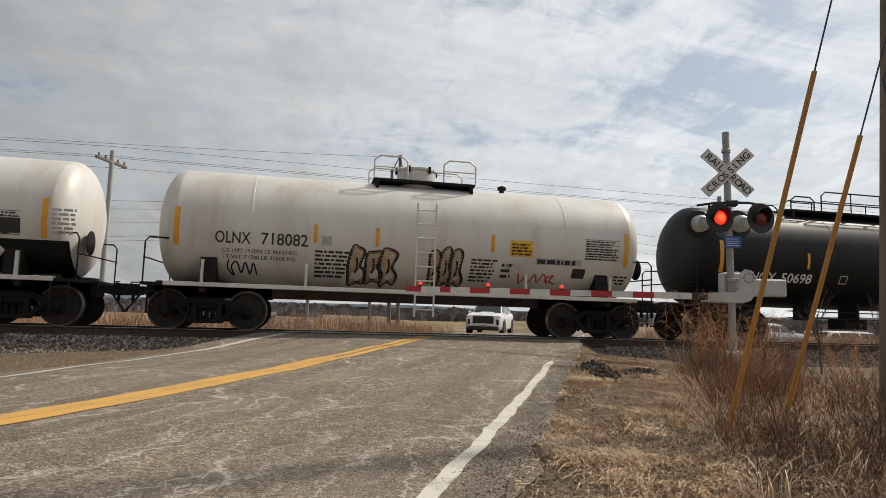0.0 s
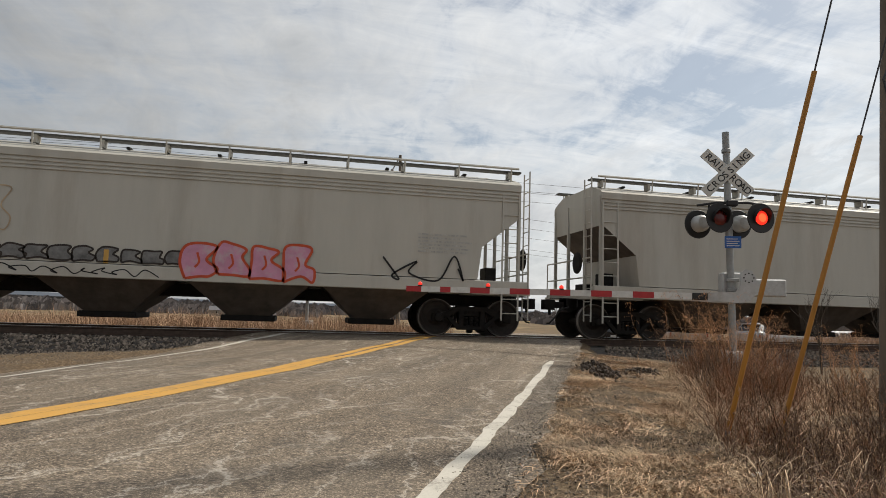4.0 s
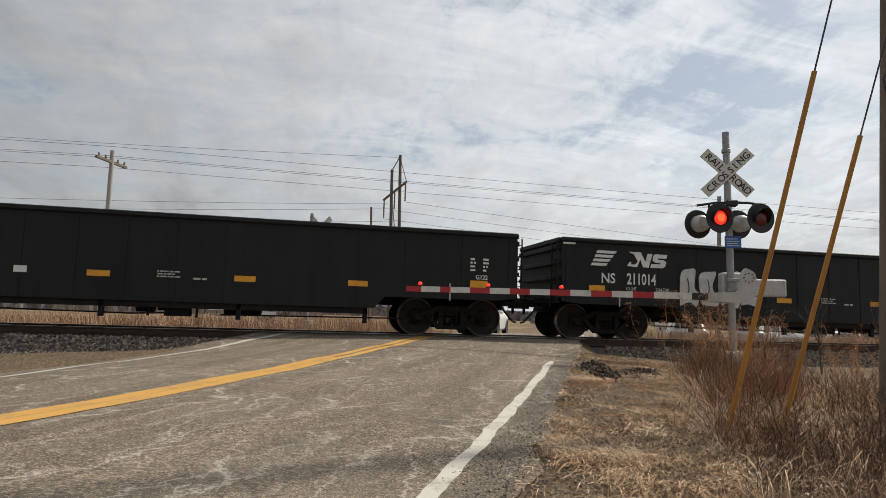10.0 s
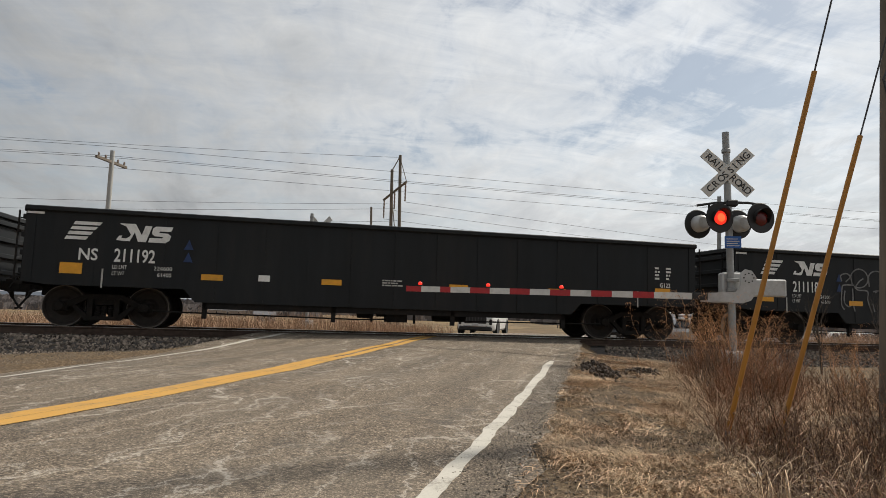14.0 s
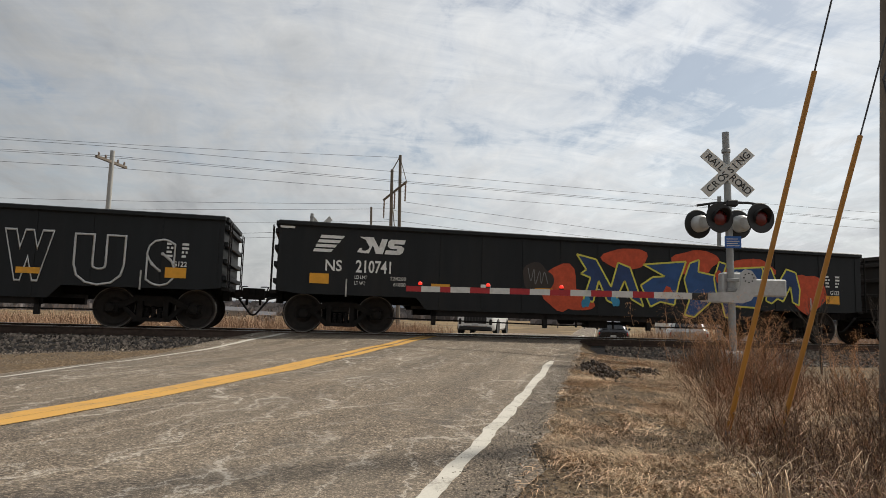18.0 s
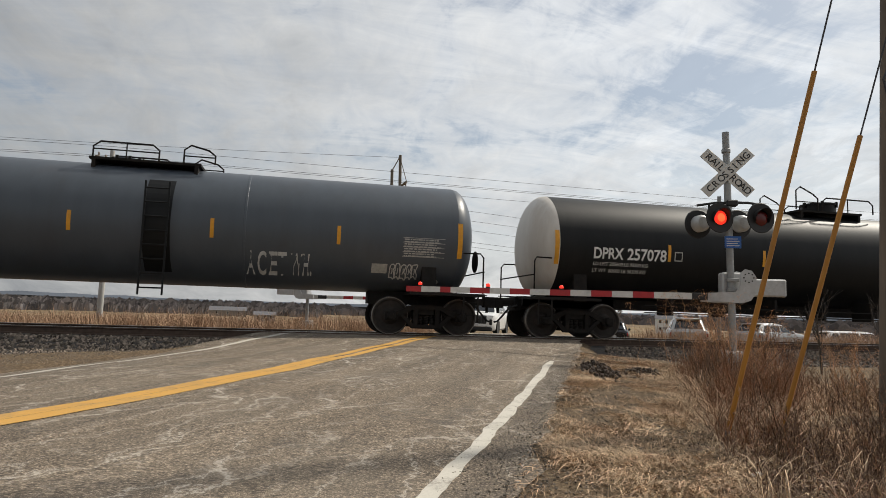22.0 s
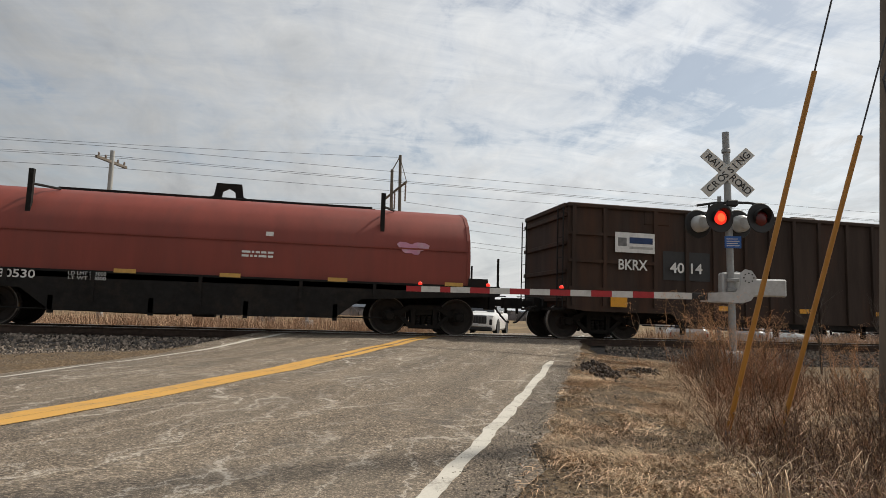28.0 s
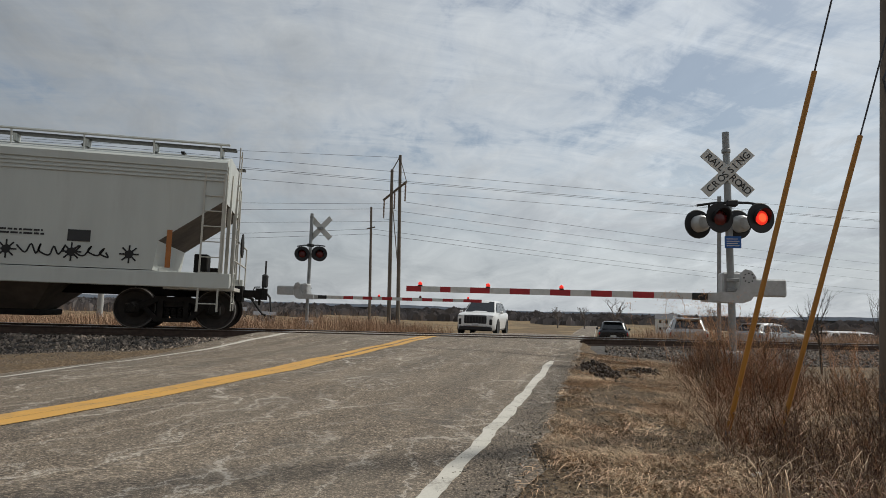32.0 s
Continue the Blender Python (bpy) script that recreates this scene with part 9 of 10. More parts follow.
    for q in (0, 1):
        on_tank(car, "stencil_panel", 4.57 + 0.03 * q, 4.84 - 0.03 * q, 1.72 + 0.03 * q, 1.98 - 0.03 * q, M_TANKBLK if q else M_DIMWHITE, lift=0.006 + 0.004 * q)
    reflectors(car, (4.01, 7.2, 10.1, 13.1), big=(1.37, 17.5))
    on_tank(car, "caution_sign", 10.9, 11.7, 1.4, 1.62, M_ORGDARK, "dull orange caution sign")
    on_tank(car, "stencil_panel", 14.0, 14.5, 1.35, 1.55, M_DIMWHITE)
    data_table(car, 15.4, 16.6, 1.95, 2.5, M_DIMWHITE, 97)
    valve_dome(car, 9.6, 0.42, 4.3, M_STEEL)
    top_deck(car, 8.0, 10.6, M_STEEL, 4.17)
    loop_rail(car, 7.5, 8.3, 4.6, M_STEEL, slope=0.2)
    loop_rail(car, 8.95, 10.5, 4.55, M_STEEL, slope=-0.05)
    under_rail(car, 4.0, 15.2, 7)
    tank_size(1.42, 2.45)
    TRAIN.append((car, 402.6))


def build_boxcar():
    P, top, zs = 17.0, 4.02, 0.62
    car = new_car("boxcar", "oxide-red steel boxcar with large letters and graffiti")
    x0, x1 = 0.78, P - 0.78
    M = M_BOXRED
    for s in (-1, 1):
        side = part("side", bx(x0, x1, *sorted((s * 1.50, s * 1.54)), zs, top), M, car)
        for rx in (1.38, 2.43, 3.55, 4.70, 5.83, 6.70, 9.75, 10.69, 11.78, 12.90, 14.05, 15.1):
            part("rib", bx(rx - 0.05, rx + 0.05, *sorted((s * 1.54, s * 1.585)), zs + 0.12, top - 0.06, 0.008), M, side)
        part("side_sill", bx(x0, x1, *sorted((s * 1.52, s * 1.60)), zs - 0.02, zs + 0.12), M, car)
        part("top_rail", bx(x0, x1, *sorted((s * 1.50, s * 1.60)), top - 0.06, top + 0.05, 0.01), M, car)
    door = part("sliding_door", bx(6.95, 9.62, -1.615, -1.545, zs + 0.1, top - 0.12), M, car, "ribbed sliding door with locking bars")
    for z in (1.05, 1.6, 2.15, 2.7, 3.2, 3.65):
        part("door_rib", bx(7.0, 9.57, -1.65, -1.615, z - 0.035, z + 0.035, 0.01), M, door)
    for x in (8.15, 8.55):
        bm = bmesh.new()
        tube(bm, [(x, -1.67, zs + 0.15), (x, -1.67, top - 0.2)], 0.022, 6)
        part("lock_bar", bm, M, door)
    part("door_track", bx(5.2, 11.2, -1.63, -1.56, top - 0.12, top - 0.06), M, car)
    part("door_track", bx(6.6, 12.0, -1.64, -1.56, zs - 0.02, zs + 0.07), M, car)
    for ex, d in ((x0, -1), (x1, 1)):
        end = part("end_panel", bx(*sorted((ex, ex - d * 0.04)), -1.50, 1.50, zs, top), M, car)
        for k in range(10):
            z = zs + 0.3 + k * 0.33
            part("end_rib", bx(*sorted((ex, ex + d * 0.09)), -1.42, 1.42, z - 0.08, z + 0.08, 0.03), M, end)
        part("ladder", cached("box_ladder", lambda: make_ladder(0.42, 0.5, 2.0, 5), M_STEEL), None, end, "", pose(ex + d * 0.14, -1.22, 0, 0, 0, 90))
    bm = bmesh.new()
    prism(bm, [(-1.60, top + 0.05), (-1.55, top + 0.10), (0, top + 0.24), (1.55, top + 0.10), (1.60, top + 0.05), (1.5, top), (-1.5, top)], "x", x0, x1)
    roof = part("roof", bm, M_HOPGREY, car, "galvanised ribbed roof")
    for k in range(13):
        x = x0 + 0.6 + k * 1.2
        bm = bmesh.new()
        prism(bm, [(-1.56, top + 0.11), (0, top + 0.245), (1.56, top + 0.11), (1.56, top + 0.15), (0, top + 0.29), (-1.56, top + 0.15)], "x", x - 0.05, x + 0.05)
        part("roof_rib", bm, M_HOPGREY, roof)
    part("floor", bx(x0, x1, -1.5, 1.5, zs + 0.25, zs + 0.35), M_STEEL, car)
    underframe(car, P, 2.2, zs)
    add_truck(car, 2.2), add_truck(car, P - 2.2), add_ends(car, P)
    yb = -1.546
    # shield outline and the owner's name as plain letter-sized blocks
    bm = bmesh.new()
    stroke(bm, [(3.05, 3.45), (3.1, 3.7), (3.35, 3.66), (3.62, 3.78), (3.9, 3.66), (4.15, 3.7), (4.2, 3.45), (4.08, 3.3), (4.16, 2.95), (3.9, 2.6), (3.62, 2.42), (3.34, 2.6), (3.08, 2.95), (3.16, 3.3), (3.05, 3.45)], 0.032, -1.59, 4)
    part("emblem_outline", bm, M_CREAM, car, "cream shield outline")
    bm = bmesh.new()
    for z, xs in ((3.40, (3.2, 4.08)), (3.05, (3.2, 4.05)), (2.72, (3.42, 3.84))):
        x = xs[0]
        while x < xs[1]:
            box(bm, x, x + 0.04, -1.592, -1.589, z, z + 0.11)
            x += 0.105
    part("emblem_blocks", bm, M_CREAM, car, "cream letter-sized blocks")
    for z, ends in ((3.02, (10.79, 11.12, 11.49, 11.6, 12.04, 12.24, 12.55, 12.79, 13.07, 13.31, 13.7, 13.91, 14.21, 14.42, 14.76, 14.87, 15.19, 15.42)),
                    (2.50, (11.45, 11.66, 12.0, 12.19, 12.57, 12.8, 12.99, 13.23, 13.66, 13.93, 14.12, 14.34, 14.79, 14.99))):
        for k in range(0, len(ends), 2):
            a, b = ends[k], ends[k + 1]
            bm = bmesh.new()
            for q in ((a, min(a + 0.055, b), z, z + 0.33), (max(b - 0.055, a), b, z, z + 0.33), (a, b, z + 0.275, z + 0.33)):
                if q[1] - q[0] > 0.06 or q[0] == a or b - a > 0.12:
                    box(bm, q[0], q[1], -1.593 - 0.001 * (q[2] > z), -1.589, q[2], q[3])
            part("name_block", bm, M_CREAM, car, "cream letter-sized shape")
    words(car, "WC", 1.70, 2.02, 0.25, M_WHITE, y=yb, fit=0.42, bold=0.008)
    words(car, "273426", 1.62, 1.58, 0.24, M_CREAM, y=-1.592, fit=1.35, bold=0.004, space=1.3)
    words(car, "CLOSE AND LOCK", 7.12, 3.02, 0.085, M_WHITE, y=-1.622, fit=0.85)
    words(car, "DOORS BEFORE", 7.2, 2.90, 0.085, M_WHITE, y=-1.622, fit=0.72)
    words(car, "MOVING CAR", 7.26, 2.78, 0.085, M_WHITE, y=-1.622, fit=0.62)
    for x, z0, z1 in ((0.80, 1.06, 2.0), (3.47, 1.2, 1.66), (6.45, 1.3, 1.78), (9.70, 1.35, 1.8), (12.86, 1.24, 1.72), (15.95, 1.1, 1.9)):
        decal(car, "reflector", x, x + 0.11, z0, z1, M_YEL, y=-1.588, label="yellow reflective strip")
    for k, (x, w_) in enumerate(((5.9, 0.28), (4.9, 0.1))):
        decal(car, "paper_plate", x, x + w_, 2.35, 2.45, M_WHITE, y=yb)
    for k, (a, b, z0, z1, line, fill) in enumerate(((1.25, 6.7, 0.95, 1.85, M_SPRAYTAN, M_SPRAYTAN), (1.5, 6.5, 0.72, 1.72, M_SPRAYBLK, M_SPRAYBLK), (9.9, 15.3, 0.95, 1.85, M_SPRAYTAN, M_SPRAYTAN), (10.0, 12.6, 0.75, 1.62, M_SPRAYBLK, M_CHALK), (12.8, 15.2, 0.68, 1.5, M_SPRAYTAN, M_SPRAYPINK))):
        throw_up(car, a, b, z0, z1, (8, 7, 8, 3, 4)[k], line, fill, 100 + k, 0.06, y=-1.590 - 0.006 * (k % 2))
    throw_up(car, 1.6, 6.4, 0.85, 1.6, 7, M_CHALKDIM, None, 120, 0.05, y=-1.604, inner=False)
    scrawl(car, 2.6, 3.6, 1.95, 2.15, M_CREAM, 106, 0.03, y=-1.59, n=10)
    scrawl(car, 3.8, 4.5, 1.85, 2.2, M_CREAM, 107, 0.035, y=-1.59, n=7)
    scrawl(car, 4.7, 5.3, 1.85, 2.12, M_CREAM, 108, 0.035, y=-1.59, n=7)
    scrawl(car, 0.9, 1.5, 1.95, 2.25, M_CREAM, 109, 0.025, y=yb, n=9)
    throw_up(car, 7.1, 9.4, 0.8, 1.6, 4, M_SPRAYBLK, M_SPRAYNAVY, 110, 0.04, y=-1.655)
    scrawl(car, 8.6, 9.3, 1.4, 1.65, M_CHALK, 111, 0.025, y=-1.662, n=8)
    scrawl(car, 13.0, 13.6, 1.55, 1.75, M_CHALK, 112, 0.025, y=-1.59)
    TRAIN.append((car, 384.9))


def build_tail():
    # short cement hopper
    car = hopper("covered_hopper", "short pale grey two-bay covered hopper", 12.8, M_HOPTAN, [(2.9, 6.1, 3.9, 5.1), (6.7, 9.9, 7.7, 8.9)], slope=((1.0, 3.0), (2.0, 2.2), (2.1, 1.40)))
    words(car, "NYCX", 2.6, 3.0, 0.2, M_BLACKPT, fit=0.6)
    words(car, "30785", 2.6, 2.7, 0.2, M_BLACKPT, fit=0.6)
    TRAIN.append((car, 421.7))
    # dark coal hopper
    car = gondola("open_hopper", "tall dark brown open hopper with turquoise graffiti", 15.2, 0.62, 3.58, M_COAL, [0.8] + [1.4 + 1.55 * k for k in range(9)], 0.03, 0.12, sill=(0.86, 0.42), tc=2.0, reach=3.5)
    decal(car, "warning_sign", 10.16, 10.62, 2.63, 3.03, M_REDSIGN, y=-1.595, label="red warning sign")
    words(car, "DO NOT", 10.2, 2.87, 0.10, M_WHITE, y=-1.602, fit=0.36)
    words(car, "TAMP", 10.24, 2.70, 0.10, M_WHITE, y=-1.602, fit=0.28)
    throw_up(car, 6.4, 13.1, 0.85, 2.1, 7, M_SPRAYBLK, M_SPRAYTURQ, 121, 0.05, y=-1.596)
    throw_up(car, 9.8, 13.0, 1.9, 2.3, 4, M_SPRAYPINK, M_SPRAYPINK, 122, 0.03, y=-1.592, inner=False)
    for x, z0, z1 in ((13.44, 1.25, 2.16), (10.2, 1.25, 1.77)):
        decal(car, "reflector", x, x + 0.1, z0, z1, M_YEL, y=-1.602, label="yellow reflective strip")
    for a, b, c_, d in ((3.7, 6.9, 4.8, 5.8), (8.3, 11.5, 9.4, 10.4)):
        bm = bmesh.new()
        prism(bm, [(a, 0.5), (b, 0.5), (d, 0.28), (c_, 0.28)], "y", -1.1, 1.1)
        part("discharge_bay", bm, M_STEEL, car)
    TRAIN.append((car, 434.5))
    # coil car
    P = 15.6
    car = new_car("coil_car", "flat coil car under a faded red rounded hood")
    part("deck", bx(0.75, P - 0.75, -1.5, 1.5, 1.06, 1.20, 0.01), M_STEEL, car)
    for s in (-1, 1):
        bm = bmesh.new()
        prism(bm, [(0.8, 1.0), (4.2, 0.82), (4.8, 0.36), (10.8, 0.36), (11.4, 0.82), (P - 0.8, 1.0), (P - 0.8, 1.24), (0.8, 1.24)], "y", s * 1.50, s * 1.44)
        part("side_sill", bm, M_STEEL, car)
        for x in (3.9, 5.6, 7.8, 10.0, 11.7):
            part("sill_stiffener", bx(x - 0.04, x + 0.04, *sorted((s * 1.50, s * 1.53)), 0.5 if 4.8 < x < 10.8 else 0.9, 1.2), M_STEEL, car)
    prof = [(-1.42, 1.24), (-1.44, 1.9), (-1.38, 2.35), (-1.20, 2.72), (-0.9, 2.98), (-0.45, 3.14), (0, 3.19), (0.45, 3.14), (0.9, 2.98), (1.20, 2.72), (1.38, 2.35), (1.44, 1.9), (1.42, 1.24)]
    bm = bmesh.new()
    prism(bm, prof, "x", 1.92, 14.02)
    hood = smooth(part("hood", bm, M_HOOD, car, "faded red steel hood with scuffed end"), 0.5)
    for x in (1.90, 13.96):
        bm = bmesh.new()
        prism(bm, [(a * 1.012, 2.2 + (b - 2.2) * 1.012) for a, b in prof], "x", x, x + 0.08)
        part("hood_rim", bm, M_HOOD, hood)
    part("hood_seam", bx(1.95, 14.0, -1.452, -1.425, 2.06, 2.10), M_HOOD, hood)
    part("hood_ridge", bx(4.25, 11.7, -0.10, 0.10, 3.16, 3.26, 0.01), M_STEEL, hood)
    bm = bmesh.new()
    prism(bm, [(7.45, 3.18), (7.75, 3.30), (7.80, 3.62), (8.40, 3.62), (8.45, 3.30), (8.75, 3.18), (8.28, 3.22), (8.25, 3.42), (8.1, 3.50), (7.95, 3.42), (7.92, 3.22)], "y", -0.06, 0.06)
    part("lifting_bracket", bm, M_STEEL, hood)
    for x in (4.13, 11.85):
        for s in (-1, 1):
            bm = bmesh.new()
            box(bm, x - 0.05, x + 0.05, *sorted((s * 1.22, s * 1.32)), 2.45, 3.42)
            tube(bm, [(x, s * 1.27, 3.1), (x + 0.35, s * 0.6, 3.12)], 0.03, 5)
            part("stacking_post", bm, M_STEEL, hood)
    for ex, d in ((0.8, 1), (P - 0.8, -1)):
        for yy in (-1.3, 1.3):
            bm = bmesh.new()
            tube(bm, [(ex, yy, 1.2), (ex, yy, 1.95)], 0.03, 6)
            part("end_post", bm, M_STEEL, car)
        part("end_step", bx(*sorted((ex + d * 0.3, ex + d * 0.8)), -1.46, 1.46, 1.2, 1.42), M_STEEL, car)
    words(car, "WFRX", 2.94, 1.02, 0.17, M_WHITE, y=-1.506, fit=0.54, bold=0.004)
    words(car, "380530", 3.59, 1.03, 0.17, M_WHITE, y=-1.506, fit=0.87, bold=0.004)
    words(car, "LD LMT 233000", 5.1, 1.13, 0.075, M_WHITE, y=-1.506, fit=0.75)
    words(car, "LT WT 53000", 5.1, 1.03, 0.075, M_WHITE, y=-1.506, fit=0.75)
    dashes(car, 8.64, 9.40, 1.70, 1.88, 2, M_WHITE, y=-1.446, seed=131)
    decal(car, "paper_plate", 9.15, 9.32, 2.2, 2.3, M_WHITE, y=-1.446)
    for x in (1.8, 6.0, 8.2, 10.6, 13.4):
        decal(car, "reflector", x, x + 0.45, 1.21, 1.30, M_OLDYEL, y=-1.506, label="dull yellow reflective plate")
    bm = bmesh.new()
    blob(bm, 12.6, 2.1, 0.28, 0.18, -1.448, 8, 0.6)
    part("paint_scuff", bm, M_SPRAYPINK, hood, "scuffed pale paint")
    underframe(car, P, 2.6, 0.66)
    add_truck(car, 2.6), add_truck(car, P - 2.6), add_ends(car, P)
    TRAIN.append((car, 449.7))
    # tall scrap gondola
    car = gondola("gondola_car", "tall rusty brown scrap gondola with a white sign", 17.0, 0.95, 3.48, M_RUSTBRN, [1.1, 1.95, 3.38, 4.3, 5.12, 6.08, 6.85, 7.6, 8.42, 9.34, 10.2, 11.1, 12.0, 13.0, 14.4, 15.9], 0.07, 0.1, sill=(0.72, 0.55), tc=2.05)
    for z in (1.3, 2.0, 2.7):
        for a, b in ((0.96, 3.35), (13.05, 16.0)):
            part("side_bar", bx(a, b, -1.62, -1.56, z - 0.04, z + 0.04), M_RUSTBRN, car)
    decal(car, "owner_sign", 2.22, 3.34, 2.26, 2.78, M_WHITE, y=-1.632, label="white owner's sign")
    decal(car, "sign_mark", 2.62, 3.28, 2.50, 2.66, M_SPRAYNAVY, y=-1.638)
    decal(car, "sign_mark", 2.62, 3.28, 2.36, 2.42, M_DIMWHITE, y=-1.638)
    decal(car, "sign_mark", 2.30, 2.54, 2.42, 2.64, M_CHALKDIM, y=-1.638)
    words(car, "BKRX", 2.30, 1.82, 0.26, M_WHITE, y=-1.632, fit=0.82, bold=0.008)
    decal(car, "number_patch", 3.62, 5.0, 1.60, 2.36, M_BLACKPT, y=-1.570, label="black repainted patch")
    words(car, "40 14", 3.78, 1.80, 0.26, M_WHITE, y=-1.640, fit=0.95, bold=0.008)
    for x in (2.1, 5.22, 7.7, 10.2, 13.2, 15.3):
        decal(car, "reflector", x, x + 0.46, 0.85, 0.97 if 3 < x < 14 else 1.1, M_YEL, y=-1.632, label="yellow reflective plate")
    for x0, x1 in ((14.78, 15.72), (15.76, 16.1)):
        part("rust_panel", bx(x0, x1, -1.600, -1.566, 0.72, 3.22, 0.006), M_RUSTPANEL, car, "bare rust-orange end panel")
    part("ladder", make_ladder(0.42, 0.6, 3.4, 8), M_RUSTPANEL, car, "rusty ladder", pose(15.3, -1.66, 0))
    rnd = random.Random(5)
    bm = bmesh.new()
    for k in range(60):
        x = rnd.uniform(1.3, 15.7)
        a, b, h = rnd.uniform(0.15, 0.5), rnd.uniform(0.15, 0.5), rnd.uniform(0.02, 0.16)
        y = rnd.uniform(-1.2, 1.2)
        box(bm, x - a, x + a, y - b, y + b, 3.0, 3.42 + h, 0.04)
    part("scrap_load", bm, M_RUSTBRN, car, "heap of rusty scrap")
    TRAIN.append((car, 465.3))
    # grey, brown and pale covered hoppers
    bays3 = [(3.0, 6.1, 3.95, 5.0), (6.8, 10.2, 7.95, 9.1), (10.7, 14.6, 11.95, 13.1)]
    car = hopper("covered_hopper", "grey covered hopper with black numbers on a white patch", 18.3, M_HOPGREY, bays3, x0=0.76, slope=((0.78, 3.22), (1.85, 2.12), (1.95, 1.40)), seams=(2.67, 3.96, 5.68, 7.29, 8.84, 10.48, 12.17, 13.82, 15.3), M_low=M_HOPGREY)
    decal(car, "number_patch", 2.78, 3.60, 2.55, 2.88, M_WHITE, label="white number patch")
    words(car, "CEFX", 2.82, 2.59, 0.24, M_BLACKPT, y=-1.580, fit=0.74)
    words(car, "319505", 2.78, 2.08, 0.29, M_BLACKPT, fit=1.08, bold=0.014, space=1.1)
    words(car, "LD LMT 224100", 2.75, 1.72, 0.10, M_BLACKPT, fit=0.86)
    words(car, "LT WT 61900", 2.75, 1.56, 0.10, M_BLACKPT, fit=0.86)
    words(car, "DO NOT HAMMER ON CAR", 7.05, 2.34, 0.12, M_SPRAYRED, fit=1.78)
    for q in (0, 1):
        decal(car, "stencil_panel", 4.36 + 0.03 * q, 4.60 - 0.03 * q, 2.38 + 0.03 * q, 2.64 - 0.03 * q, M_HOPGREY if q else M_BLACKPT, y=-1.574 - 0.005 * q)
    decal(car, "stencil_panel", 13.07, 13.62, 1.60, 1.92, M_BLACKPT)
    dashes(car, 7.35, 8.7, 1.5, 1.7, 2, M_BLACKPT, seed=141)
    dashes(car, 14.0, 15.6, 2.3, 2.5, 2, M_BLACKPT, seed=142)
    dashes(car, 14.0, 14.8, 1.6, 1.8, 2, M_BLACKPT, seed=143)
    for x in (2.07, 5.2, 7.6, 9.8, 12.0, 15.0):
        decal(car, "reflector", x, x + (0.95 if x < 3 or x > 14 else 0.5), 1.27, 1.37, M_YEL, y=-1.606, label="yellow reflective plate")
    TRAIN.append((car, 482.3))
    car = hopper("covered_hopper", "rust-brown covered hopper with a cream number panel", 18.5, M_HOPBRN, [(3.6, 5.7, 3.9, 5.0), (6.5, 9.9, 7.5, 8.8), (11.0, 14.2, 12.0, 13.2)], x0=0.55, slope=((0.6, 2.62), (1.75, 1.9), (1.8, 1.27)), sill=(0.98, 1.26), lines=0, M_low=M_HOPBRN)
    decal(car, "number_panel", 2.08, 3.53, 1.68, 2.52, M_CREAM, label="stained cream number panel")
    words(car, "NAHX", 2.18, 2.24, 0.23, M_BLACKPT, y=-1.580, fit=0.75, bold=0.008)
    words(car, "61579", 2.18, 1.75, 0.22, M_BLACKPT, y=-1.580, fit=0.72, bold=0.008)
    throw_up(car, 3.0, 3.86, 1.25, 1.6, 4, M_CHALK, None, 151, 0.035)
    scrawl(car, 5.0, 8.6, 1.3, 1.7, M_CHALKDIM, 152, 0.02, n=22)
    scrawl(car, 10.5, 13.2, 1.3, 1.6, M_CHALKDIM, 153, 0.02, n=18)
    for x in (1.9, 4.42, 9.8, 12.8, 15.4):
        decal(car, "reflector", x, x + 0.55, 0.99, 1.17, M_YEL, y=-1.606, label="yellow reflective plate")
    for k in range(4):
        decal(car, "panel_edge", 8.9, 9.9, 1.36 + 0.24 * (k % 2), 1.375 + 0.24 * (k % 2), M_SPRAYBLK)
    TRAIN.append((car, 500.4))
    car = hopper("covered_hopper", "pale grey covered hopper with blue and pink graffiti", 19.6, M_HOPPALE, [(3.5, 5.15, 3.85, 4.75), (6.8, 8.4, 7.15, 8.05), (10.15, 11.9, 10.65, 11.45), (13.1, 15.2, 13.7, 14.65)], x0=0.92, slope=((0.94, 2.93), (2.28, 1.95), (2.36, 1.30)), sill=(0.94, 1.28), M_low=M_HOPTAN, M_sill=M_HOPPALE)
    words(car, "OCPX", 2.43, 2.30, 0.25, M_BLACKPT, fit=0.92, bold=0.012, space=1.15)
    words(car, "62560", 2.40, 1.90, 0.26, M_BLACKPT, fit=0.96, bold=0.012, space=1.15)
    words(car, "LD LMT 187000", 2.4, 1.60, 0.09, M_BLACKPT, fit=0.62)
    words(car, "LT WT 66500", 2.4, 1.46, 0.09, M_BLACKPT, fit=0.58)
    for q in (0, 1):
        decal(car, "stencil_panel", 3.61 + 0.03 * q, 3.83 - 0.03 * q, 2.09 + 0.03 * q, 2.34 - 0.03 * q, M_HOPPALE if q else M_BLACKPT, y=-1.574 - 0.005 * q)
    bm = bmesh.new()
    for k in range(11):
        blob(bm, 3.6 + k * 0.5, 1.55 + 0.28 * math.sin(k * 1.9), 0.55, 0.62, -1.569 - 0.0003 * k, k, 0.25)
    part("graffiti_cloud", bm, M_SPRAYPINK, car, "soft pink sprayed cloud")
    fat_a = ((4, 70), (2, 92), (40, 100), (78, 96), (100, 90), (92, 60), (86, 40), (100, 10), (70, 0), (40, 6), (30, 34), (14, 45))
    fat_b = ((0, 88), (20, 100), (45, 94), (60, 66), (80, 100), (100, 96), (96, 50), (100, 6), (60, 0), (30, 2), (10, 10), (6, 50))
